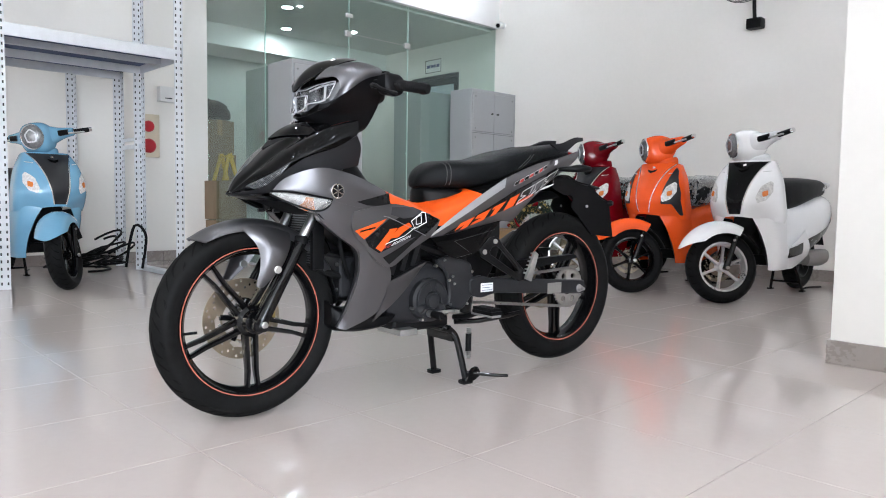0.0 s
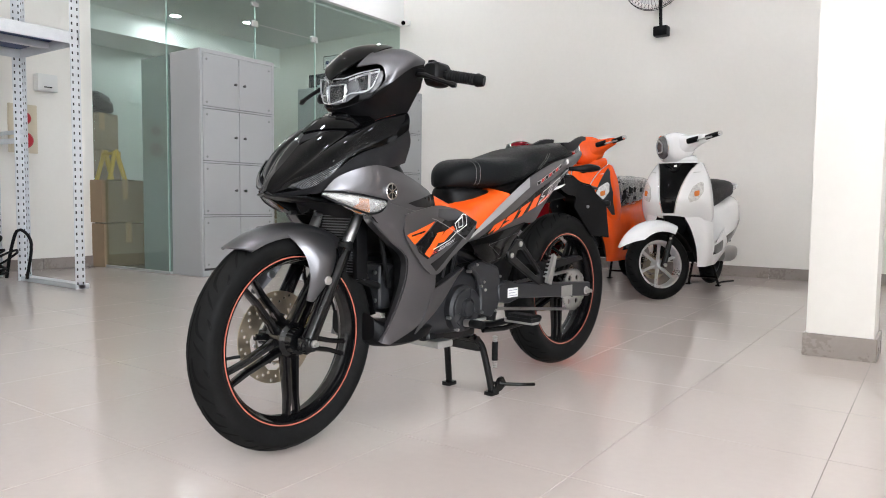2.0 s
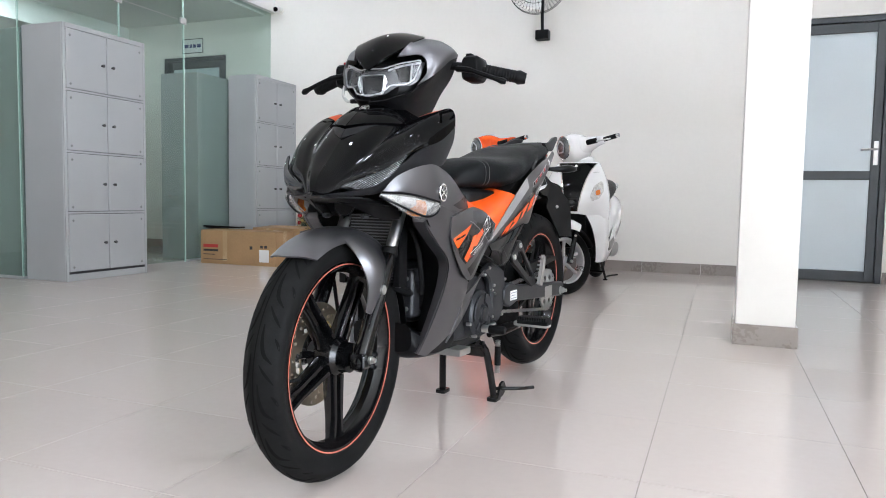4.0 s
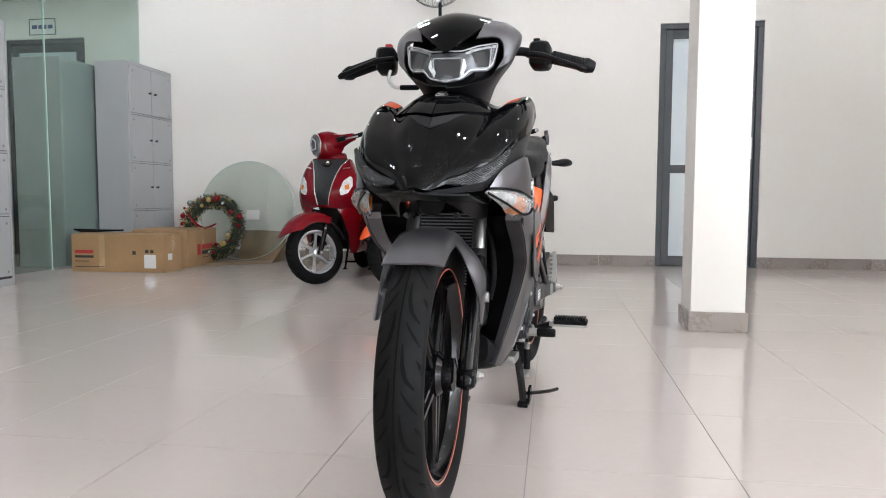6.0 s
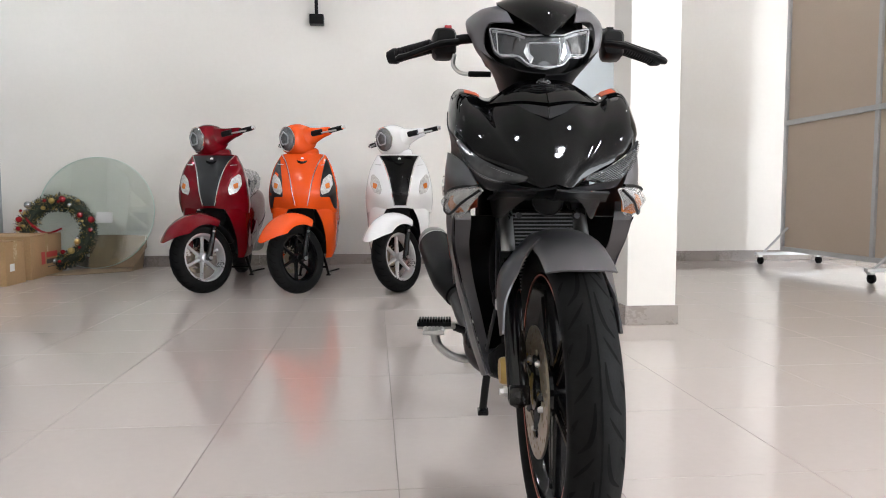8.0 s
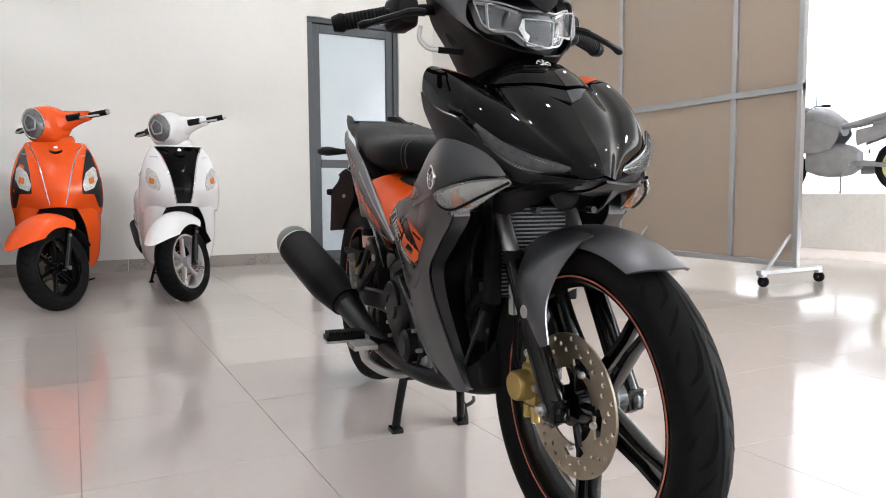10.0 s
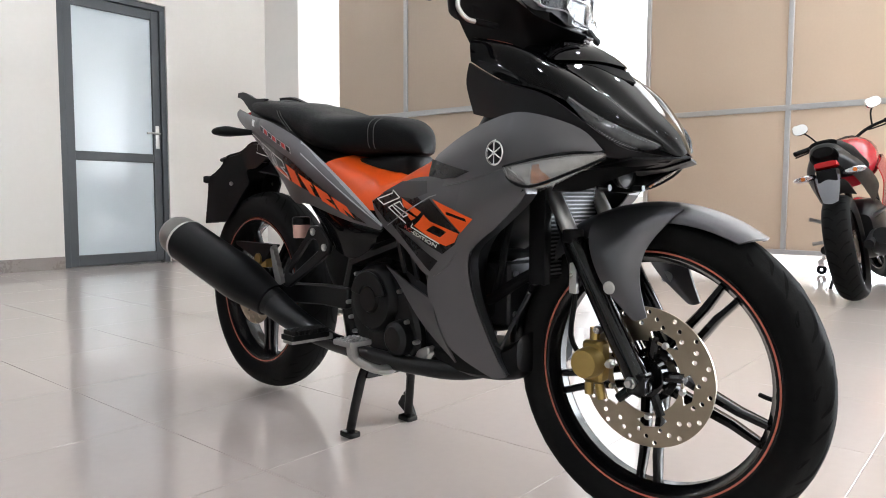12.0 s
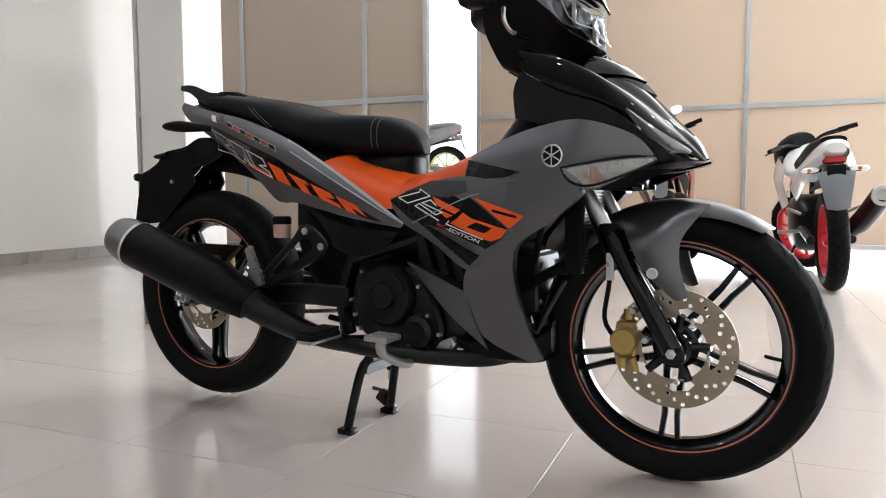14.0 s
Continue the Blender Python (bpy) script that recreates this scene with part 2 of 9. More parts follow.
def mirror_bm(bm):
    """Adds the other side, across x = 0."""
    geo = bmesh.ops.duplicate(bm, geom=bm.verts[:] + bm.edges[:] + bm.faces[:])["geom"]
    for v in geo:
        if isinstance(v, bmesh.types.BMVert):
            v.co.x = -v.co.x
    bmesh.ops.reverse_faces(bm, faces=[f for f in geo if isinstance(f, bmesh.types.BMFace)])
    return bm


def plate_bm(outline, holes=(), depth=0.004, axis="x", at=0.0, bm=None, bevel=0.0):
    """A flat plate with holes, from outlines in the two other axes (for x: y and z), with a depth along the axis."""
    made = bmesh.new()
    edges = []
    for loop in (outline, *holes):
        vs = [made.verts.new((0, a, b)) for a, b in loop]
        edges += [made.edges.new((vs[i], vs[(i + 1) % len(vs)])) for i in range(len(vs))]
    bmesh.ops.triangle_fill(made, edges=edges, use_beauty=True, use_dissolve=False)
    faces = made.faces[:]
    r = bmesh.ops.extrude_face_region(made, geom=faces)
    for v in r["geom"]:
        if isinstance(v, bmesh.types.BMVert):
            v.co.x += depth
    if bevel:
        made.normal_update()
        es = [e for e in made.edges if len(e.link_faces) == 2 and e.calc_face_angle(0) > 0.7]
        bmesh.ops.bevel(made, geom=es, offset=bevel, segments=1, affect="EDGES")
    for v in made.verts:
        p = v.co.copy()
        v.co = {"x": Vector((at + p.x, p.y, p.z)), "y": Vector((p.y, at + p.x, p.z)), "z": Vector((p.y, p.z, at + p.x))}[axis]
    if bm is None:
        return made
    return merge_bm(bm, made)


def merge_bm(bm, other):
    me = bpy.data.meshes.new("tmp")
    other.to_mesh(me)
    other.free()
    bm.from_mesh(me)
    bpy.data.meshes.remove(me)
    return bm


def circle(cy, cz, r, n=12, a0=0.0):
    return [(cy + r * math.cos(a0 + 2 * math.pi * k / n), cz + r * math.sin(a0 + 2 * math.pi * k / n)) for k in range(n)]


def rounded(points, r, n=4):
    """An outline with its corners rounded."""
    out = []
    m = len(points)
    for i in range(m):
        a, b, c = (Vector(points[i - 1]), Vector(points[i]), Vector(points[(i + 1) % m]))
        da, dc = (a - b), (c - b)
        d = min(r, da.length * 0.45, dc.length * 0.45)
        p, q = b + da.normalized() * d, b + dc.normalized() * d
        for k in range(n + 1):
            t = k / n
            out.append(tuple(p * (1 - t) ** 2 + b * 2 * t * (1 - t) + q * t * t))
    return out


def text_bm(body, size, depth=0.0006, shear=0.0, weight=0.0):
    """Letters of the built-in font in the xy plane, centred."""
    cu = bpy.data.curves.new("letters", "FONT")
    cu.body, cu.size, cu.extrude, cu.shear, cu.align_x, cu.align_y = body, size, depth, shear, "CENTER", "CENTER"
    cu.resolution_u, cu.offset = 3, weight
    ob = bpy.data.objects.new("letters", cu)
    scene.collection.objects.link(ob)
    me = bpy.data.meshes.new_from_object(ob.evaluated_get(bpy.context.evaluated_depsgraph_get()))
    bm = bmesh.new()
    bm.from_mesh(me)
    bpy.data.objects.remove(ob)
    bpy.data.curves.remove(cu)
    bpy.data.meshes.remove(me)
    return bm

# ---- large structure ----
NY, WX, EX, SY, TOP = 5.44, -5.2, 6.5, -6.5, 3.3
GX, GY = -4.0, 2.33
OFFICE_W, OFFICE_TOP = -8.0, 2.70


def structure(name, bm, material, label, angle=30):
    return tagged(obj_from_bm(name, bm, material, angle=angle), label, name.split("_")[0], kind="structure")


def hole_wall(name, a0, a1, z0, z1, openings, axis, at, depth, material, label):
    """An upright wall with openings (a0, a1, z0, z1) cut through it."""
    pts = [(a0, z0)]
    floor_ones = sorted(o for o in openings if o[2] <= z0 + 1e-6)
    for o in floor_ones:
        pts += [(o[0], z0), (o[0], o[3]), (o[1], o[3]), (o[1], z0)]
    pts += [(a1, z0), (a1, z1), (a0, z1)]
    holes = [[(o[0], o[2]), (o[1], o[2]), (o[1], o[3]), (o[0], o[3])] for o in openings if o[2] > z0 + 1e-6]
    return structure(name, plate_bm(pts, holes, depth, axis, at), material, label)


D1, D2 = (1.215, 2.125, 0.0, 2.245), (-5.55, -4.62, 0.0, 2.30)
hole_wall("wall_north", OFFICE_W - 0.15, EX, 0.0, TOP, [D2, D1], "y", NY, 0.18, M_WALL, "cream painted wall of the showroom")
hole_wall("wall_west", SY, GY, 0.0, TOP, [], "x", WX - 0.15, 0.15, M_WALL, "cream painted side wall behind the racks")
hole_wall("wall_south", WX - 0.15, EX, 0.0, TOP, [], "y", SY - 0.2, 0.2, M_WALL, "cream painted wall behind the camera")
hole_wall("wall_east", SY, NY, 0.0, TOP, [(-5.6, 5.2, 0.0, 3.05)], "x", EX, 0.2, M_WALL, "street side wall with a wide opening")
hole_wall("wall_office_west", GY, NY, 0.0, TOP, [], "x", OFFICE_W - 0.15, 0.15, M_WALL2, "pale green painted office wall")
hole_wall("wall_office_south", OFFICE_W, WX - 0.15, 0.0, TOP, [], "y", GY - 0.15, 0.15, M_WALL2, "pale green painted office wall")
structure("ceiling", box_bm(OFFICE_W - 0.15, EX + 0.2, SY - 0.2, NY + 0.18, TOP, TOP + 0.15), M_CEIL, "white plaster ceiling")
structure("ceiling_office", box_bm(OFFICE_W, GX - 0.08, GY + 0.08, NY, OFFICE_TOP, OFFICE_TOP + 0.1), M_CEIL, "low white office ceiling with round lamps")
bulk = box_bm(GX - 0.08, GX + 0.06, GY + 0.06, NY, 2.72, TOP)
box_bm(WX, GX + 0.06, GY - 0.08, GY + 0.06, 2.72, TOP, bm=bulk)
structure("trim_bulkhead", bulk, M_CEIL, "white plaster bulkhead above the glass partition")
beam = box_bm(-6.4, -6.1, GY + 0.08, NY, 2.45, OFFICE_TOP)
structure("trim_office_beam", beam, M_CEIL, "white ceiling beam in the office")

# the pillar
PX0, PX1, PY0, PY1 = 0.926, 1.178, 2.118, 2.37
structure("pillar", box_bm(PX0, PX1, PY0, PY1, 0.0, TOP, 0.006), M_WALL, "cream painted square pillar with scuffs")
sk = bmesh.new()
for x0, x1, y0, y1 in ((PX0 - 0.012, PX1 + 0.012, PY0 - 0.012, PY0), (PX0 - 0.012, PX1 + 0.012, PY1, PY1 + 0.012),
                       (PX0 - 0.012, PX0, PY0, PY1), (PX1, PX1 + 0.012, PY0, PY1)):
    box_bm(x0, x1, y0, y1, 0.0, 0.097, 0.002, 1, bm=sk)
structure("baseboard_pillar", sk, M_SKIRT, "taupe tile skirting round the pillar")


def skirting(name, runs, label):
    """Skirting tiles along walls: each run is axis, at, start, end, outward."""
    e = thing(name, None, label, "baseboard", kind="structure")
    for axis, at, a, b, out in runs:
        n = max(1, round((b - a) / 0.5))
        step = (b - a) / n
        if axis == "y":
            bm = box_bm(0.0015, step - 0.0015, min(0, out * 0.011), max(0, out * 0.011), 0.0, 0.098, 0.002, 1)
        else:
            bm = box_bm(min(0, out * 0.011), max(0, out * 0.011), 0.0015, step - 0.0015, 0.0, 0.098, 0.002, 1)
        first = part("skirting_tile", bm, M_SKIRT, e)
        for i in range(n):
            ob = first if i == 0 else new("skirting_tile", first.data)
            ob.parent = e
            ob.location = (a + i * step, at, 0.0) if axis == "y" else (at, a + i * step, 0.0)
    return e


skirting("baseboard_north", [("y", NY, GX, D1[0], -1), ("y", NY, D1[1], EX, -1), ("y", NY, OFFICE_W, D2[0], -1), ("y", NY, D2[1], GX - 0.02, -1)],
         "taupe tile skirting along the cream wall")
skirting("baseboard_west", [("x", WX, SY, GY, 1)], "taupe tile skirting behind the racks")


# ---- doors ----
def framed_door(name, x0, x1, z1, y, label, handle=True, mid=0.93):
    e = thing(name, None, label, "door", kind="structure")
    fr = bmesh.new()
    for b in ((x0 + 0.002, x0 + 0.052, 0, z1 - 0.05), (x1 - 0.052, x1 - 0.002, 0, z1 - 0.05), (x0 + 0.002, x1 - 0.002, z1 - 0.05, z1 - 0.002)):
        box_bm(b[0], b[1], y + 0.012, y + 0.1, b[2], b[3], 0.003, 1, bm=fr)
    part("door_frame", fr, M_DOORFRAME, e, "charcoal aluminium door frame")
    lx0, lx1, yy = x0 + 0.055, x1 - 0.055, y + 0.03
    leaf = bmesh.new()
    s = 0.068
    for b in ((lx0, lx0 + s, 0.006, z1 - 0.055), (lx1 - s, lx1, 0.006, z1 - 0.055), (lx0 + s, lx1 - s, 0.006, 0.095),
              (lx0 + s, lx1 - s, mid - 0.055, mid + 0.02), (lx0 + s, lx1 - s, z1 - 0.135, z1 - 0.055)):
        box_bm(b[0], b[1], yy, yy + 0.045, b[2], b[3], 0.003, 1, bm=leaf)
    lf = part("door_leaf", leaf, M_DOORFRAME, e, "charcoal aluminium leaf")
    for z0_, z1_ in ((0.095, mid - 0.055), (mid + 0.02, z1 - 0.135)):
        part("door_pane", box_bm(lx0 + s, lx1 - s, yy + 0.018, yy + 0.026, z0_, z1_), M_FROST, lf, "frosted pale blue glass")
    if handle:
        hx = lx1 - s * 0.5
        h = box_bm(hx - 0.017, hx + 0.017, yy - 0.008, yy, 1.0, 1.2, 0.004)
        h = rod_bm([(hx, yy - 0.006, 1.13), (hx, yy - 0.045, 1.13), (hx - 0.02, yy - 0.05, 1.13), (hx - 0.115, yy - 0.05, 1.128)], 0.009, 8, bm=h)
        part("door_handle", h, M_STEEL, e, "satin steel lever handle on a long plate")
    return e


framed_door("door_1", D1[0], D1[1], D1[3], NY, "charcoal aluminium door with two frosted glass panes, closed")
framed_door("door_2", D2[0], D2[1], D2[3], NY, "charcoal aluminium office door with frosted panes, closed", handle=False)
for nm, d in (("niche_1", D1), ("niche_2", D2)):
    structure("wall_" + nm, box_bm(d[0] - 0.05, d[1] + 0.05, NY + 0.181, NY + 0.21, 0, d[3] + 0.05), M_WALL2, "plain wall closing the passage behind a door")


# ---- glass partition ----
gp = thing("glass_partition", None, "clear green-edged glass office partition with steel fittings", "partition", kind="structure")


def pane(x0, x1, y0, y1, z0, z1):
    p = part("glass_pane", box_bm(x0, x1, y0, y1, z0, z1), M_GLASS, gp)
    p.visible_shadow = False
    return p


pane(WX + 0.004, GX - 0.012, GY - 0.005, GY + 0.005, 0.02, 2.72)
pane(GX - 0.005, GX + 0.005, GY - 0.004, 3.255, 0.02, 2.72)
pane(GX - 0.005, GX + 0.005, 3.265, 4.035, 0.012, 2.30)
pane(GX - 0.005, GX + 0.005, 3.26, 4.04, 2.308, 2.72)
pane(GX - 0.005, GX + 0.005, 4.045, NY, 0.02, 2.72)
for x0, x1, y0, y1, z0, z1 in ((GX - 0.007, GX + 0.007, 3.256, 3.264, 0, 2.72), (GX - 0.007, GX + 0.007, 4.036, 4.044, 0, 2.72),
                               (GX - 0.013, GX - 0.005, GY - 0.006, GY + 0.006, 0.0, 2.72)):
    part("glass_edge", box_bm(x0, x1, y0, y1, z0, z1), M_GLASS_EDGE, gp, "pale green polished glass edge")
for y in (3.26, 4.04):
    part("patch_fitting", box_bm(GX - 0.016, GX + 0.016, y - 0.05, y + 0.03, 2.27, 2.33, 0.003, 1), M_STEEL, gp, "steel patch fitting")
part("patch_fitting", box_bm(GX - 0.016, GX + 0.016, 3.22, 3.3, 2.46, 2.50, 0.003, 1), M_STEEL, gp, "steel patch fitting")
part("floor_channel", box_bm(WX + 0.004, GX - 0.012, GY - 0.012, GY + 0.012, 0.0, 0.02, 0.002, 1), M_ALU, gp, "aluminium floor channel")
part("floor_channel", box_bm(GX - 0.012, GX + 0.012, GY - 0.012, 3.255, 0.0, 0.02, 0.002, 1), M_ALU, gp, "aluminium floor channel")
part("floor_channel", box_bm(GX - 0.012, GX + 0.012, 4.045, NY - 0.012, 0.0, 0.02, 0.002, 1), M_ALU, gp, "aluminium floor channel")

# ---- outside ----
structure("ground", box_bm(EX + 0.2, 60.0, -40.0, 40.0, -0.2, -0.02), M_CONC, "sunlit concrete forecourt outside")
# Sloping edge added so the rise to the pavement catches the sun
ramp = plate_bm([(6.62, -0.019), (6.98, 0.60), (40.0, 0.62), (40.0, -0.019)], [], 60.0, "x", 0.0)
for v in ramp.verts:
    v.co = Vector((v.co.y, v.co.x - 30.0, v.co.z))
structure("pavement", ramp, M_CONC, "raised sunlit concrete pavement with an added sloping edge")


# ---- ceiling lamps ----
def downlight(m, glow, r=0.056):
    e = thing("ceiling_light", m, "round recessed white ceiling lamp, lit", "ceiling light", "round ceiling lamps")
    part("lamp_ring", lathe_bm([(0.0, r + 0.018), (-0.006, r + 0.016), (-0.008, r + 0.004), (-0.004, r), (0.0, r)], 24, "z"), M_WHITEPLASTIC, e)
    part("diffuser", lathe_bm([(-0.003, r), (-0.003, 0.0)], 24, "z"), glow, e, "glowing white diffuser")
    return e


first_lamp = downlight(pose(-3.4, -4.5, TOP), M_DISCLAMP)
for i, x in enumerate((-3.4, -1.3, 0.8, 2.9)):
    for j, y in enumerate((-4.5, -2.2, 0.1, 2.4, 4.4)):
        if (i or j) and (i, j) not in ((0, 1), (0, 2), (1, 1)):
            copy_thing(first_lamp, pose(0.35 if (i, j) == (2, 3) else x, y, TOP))
M_OFFICELAMP = lamp_mat("office_lamp_diffuser", (0.93, 0.955, 1.0), 215.0)
office_lamp = downlight(pose(-5.3, 4.25, OFFICE_TOP), M_OFFICELAMP)
for x, y in ((-6.9, 4.55), (-5.75, 3.6), (-6.9, 3.5), (-4.9, 3.1), (-7.5, 5.0)):
    copy_thing(office_lamp, pose(x, y, OFFICE_TOP))

# glowing sheet in place of hazy daylight over the street's far side
M_HAZE_GLOW = lamp_mat("street_haze_glow", (1.0, 0.985, 0.96), 2.4)
structure("backdrop", box_bm(22.0, 22.1, -30.0, 40.0, -0.2, 12.0), M_HAZE_GLOW, "glowing sheet for the bright hazy far side of the street")

# ---- the grey and orange motorbike ----
M_SATIN = mat("satin_grey_paint", (0.130, 0.128, 0.135), 0.36, metal=0.9, var=0.03, vscale=4, fine=500, rvar=0.03)
# Lighter copy of the satin grey, for facets and edges that catch light
M_SATIN_LIT = mat("satin_grey_highlight", (0.36, 0.36, 0.37), 0.44, metal=0.8, var=0.03, vscale=4, fine=500, rvar=0.03)
M_DARKGREY = mat("dark_grey_plastic", (0.012, 0.012, 0.0132), 0.42, spec=0.15, var=0.08, vscale=8, bump=0.04, bscale=600)
M_GLOSSBLACK = mat("gloss_black_paint", (0.002, 0.002, 0.0022), 0.045, var=0.05, vscale=5, rvar=0.015, spec=0.14)
M_ORANGE = mat("orange_paint", (0.76, 0.088, 0.006), 0.36, var=0.03, vscale=5, rvar=0.03, spec=0.35)
M_TYRE = mat("tyre_rubber", (0.0085, 0.0084, 0.0084), 0.55, var=0.3, vscale=9, fine=70, bump=0.12, bscale=220, rvar=0.08, spec=0.05)
M_GROOVE = mat("tread_groove", (0.003, 0.003, 0.003), 0.9, spec=0.1)
M_RIM = mat("black_rim_enamel", (0.003, 0.003, 0.0033), 0.14, var=0.1, vscale=8, rvar=0.05, spec=0.32)
M_STRIPE = mat("coral_rim_stripe", (0.46, 0.115, 0.075), 0.35, var=0.06)
M_ENGINE = mat("black_engine_casting", (0.0036, 0.0037, 0.0042), 0.34, metal=0.0, spec=0.26, var=0.15, vscale=12, bump=0.12, bscale=180)
M_ENGINE_GREY = mat("grey_engine_casting", (0.022, 0.0225, 0.025), 0.38, metal=0.3, spec=0.3, var=0.1, vscale=12, bump=0.1, bscale=180)
M_CASTALU = mat("cast_aluminium", (0.40, 0.40, 0.39), 0.40, metal=0.85, var=0.1, vscale=20, bump=0.1, bscale=300)
M_DISC = mat("brake_disc_steel", (0.34, 0.29, 0.22), 0.34, metal=0.95, var=0.08, vscale=25)
M_CAPSTEEL = mat("dull_cap_steel", (0.22, 0.215, 0.21), 0.34, metal=0.9, var=0.08, vscale=20)
M_GOLD = mat("gold_anodised_caliper", (0.42, 0.30, 0.10), 0.38, metal=0.8, var=0.1, vscale=20)
M_LENS = thin_glass("clear_lamp_lens", (0.93, 0.95, 0.97))
M_REFLECTOR = mat("lamp_reflector", (0.80, 0.81, 0.83), 0.14, metal=0.9, var=0.1, vscale=40)
M_DRL = mat("smoked_lamp_ribs", (0.020, 0.021, 0.023), 0.12, var=0.3, vscale=60)
M_AMBER = mat("amber_bulb", (0.60, 0.17, 0.03), 0.25, var=0.1)
M_SEAT = mat("black_seat_vinyl", (0.0060, 0.0066, 0.0072), 0.46, spec=0.09, var=0.1, vscale=8, bump=0.35, bscale=420)
M_STITCH = mat("grey_stitching", (0.075, 0.075, 0.072), 0.7)
M_RIB = mat("grey_lamp_rib", (0.16, 0.17, 0.18), 0.25, metal=0.5, var=0.2, vscale=60)
M_GREYINK = mat("dark_grey_decal", (0.030, 0.030, 0.033), 0.35, var=0.05)
M_DECALBLACK = mat("black_decal", (0.004, 0.004, 0.0045), 0.28, spec=0.25, var=0.05)
M_DECALWHITE = mat("white_decal", (0.72, 0.72, 0.72), 0.4, var=0.03)
M_RED = mat("red_lamp_plastic", (0.40, 0.01, 0.012), 0.2, var=0.05)
M_FLUID = mat("pink_fluid_cup", (0.55, 0.33, 0.28), 0.3, var=0.06)

M_SIGNAL = mat("ribbed_signal_lens", (0.58, 0.57, 0.55), 0.14, var=0.05, spec=0.6)
sn, sl = M_SIGNAL.node_tree.nodes, M_SIGNAL.node_tree.links
wave, bands, ribs_bump, place = sn.new("ShaderNodeTexWave"), sn.new("ShaderNodeValToRGB"), sn.new("ShaderNodeBump"), sn.new("ShaderNodeTexCoord")
wave.bands_direction = "Y"
wave.inputs["Scale"].default_value, wave.inputs["Distortion"].default_value = 120.0, 1.0
bands.color_ramp.elements[0].color, bands.color_ramp.elements[1].color = (0.14, 0.13, 0.12, 1), (0.74, 0.735, 0.72, 1)
bands.color_ramp.elements[0].position, bands.color_ramp.elements[1].position = 0.15, 0.6
ribs_bump.inputs["Strength"].default_value, ribs_bump.inputs["Distance"].default_value = 0.5, 0.002
sl.new(place.outputs["Object"], wave.inputs["Vector"])
sl.new(wave.outputs["Fac"], bands.inputs["Fac"])
clear, lens_mix = sn.new("ShaderNodeBsdfTransparent"), sn.new("ShaderNodeMixShader")
lens_mix.inputs[0].default_value = 0.68
sl.new(bands.outputs["Color"], sn["Principled BSDF"].inputs["Base Color"])
sl.new(sn["Principled BSDF"].outputs[0], lens_mix.inputs[1])
sl.new(clear.outputs[0], lens_mix.inputs[2])
sl.new(lens_mix.outputs[0], sn["Material Output"].inputs["Surface"])
sl.new(wave.outputs["Fac"], ribs_bump.inputs["Height"])
sl.new(ribs_bump.outputs["Normal"], sn["Principled BSDF"].inputs["Normal"])

M_SIGBACK = mat("dull_lamp_silver", (0.72, 0.715, 0.71), 0.18, metal=0.25, var=0.4, vscale=70, bump=0.5, bscale=120)
M_SIGAMBER = mat("amber_reflector", (0.62, 0.20, 0.045), 0.16, var=0.25, vscale=90, bump=0.4, bscale=160)

HERO = pose(0, 0, 0, 0, 0, -6.48)
hero = thing("motorbike", HERO, "satin grey and orange underbone motorbike on its centre stand", "motorbike")
STEER = pose(0.0, 0.24, 0, 0, 0, 4.0) @ pose(0, -0.24, 0)


def steered(ob):
    """Turns a part with the handlebar, slightly to the rider's left."""
    ob.matrix_basis = STEER @ ob.matrix_basis
    return ob


def section_bm(sections, n=20, thick_end=True, power=2.4, bm=None):
    """A closed body through oval cross sections (y, top, bottom, half width[, centre x])."""
    bm = bm or bmesh.new()
    rings = []
    for y, zt, zb, w, *cx in sections:
        c, h, x0 = (zt + zb) / 2, (zt - zb) / 2, (cx[0] if cx else 0.0)
        ring = []
        for k in range(n):
            a = 2 * math.pi * k / n
            ca, sa = math.cos(a), math.sin(a)
            ring.append(bm.verts.new((x0 + w * math.copysign(abs(ca) ** (2 / power), ca), y, c + h * math.copysign(abs(sa) ** (2 / power), sa))))
        rings.append(ring)
    for a, b in zip(rings, rings[1:]):
        for k in range(n):
            bm.faces.new((a[k], a[(k + 1) % n], b[(k + 1) % n], b[k]))
    bm.faces.new(rings[0][::-1])
    bm.faces.new(rings[-1])
    return bm


def resample(sections, n):
    """Smooth sections between the given ones."""
    out = []
    p = [tuple(s) for s in sections]
    m = len(p[0])
    for i in range(n + 1):
        u = i / n * (len(p) - 1)
        k = min(int(u), len(p) - 2)
        t = u - k
        a, b, c, d = p[max(k - 1, 0)], p[k], p[k + 1], p[min(k + 2, len(p) - 1)]
        out.append(tuple(0.5 * (2 * b[j] + (c[j] - a[j]) * t + (2 * a[j] - 5 * b[j] + 4 * c[j] - d[j]) * t * t
                                + (3 * b[j] - a[j] - 3 * c[j] + d[j]) * t ** 3) for j in range(m)))
    return out


def tree_of(ob):
    me = ob.data
    return BVHTree.FromPolygons([v.co for v in me.vertices], [p.vertices for p in me.polygons])


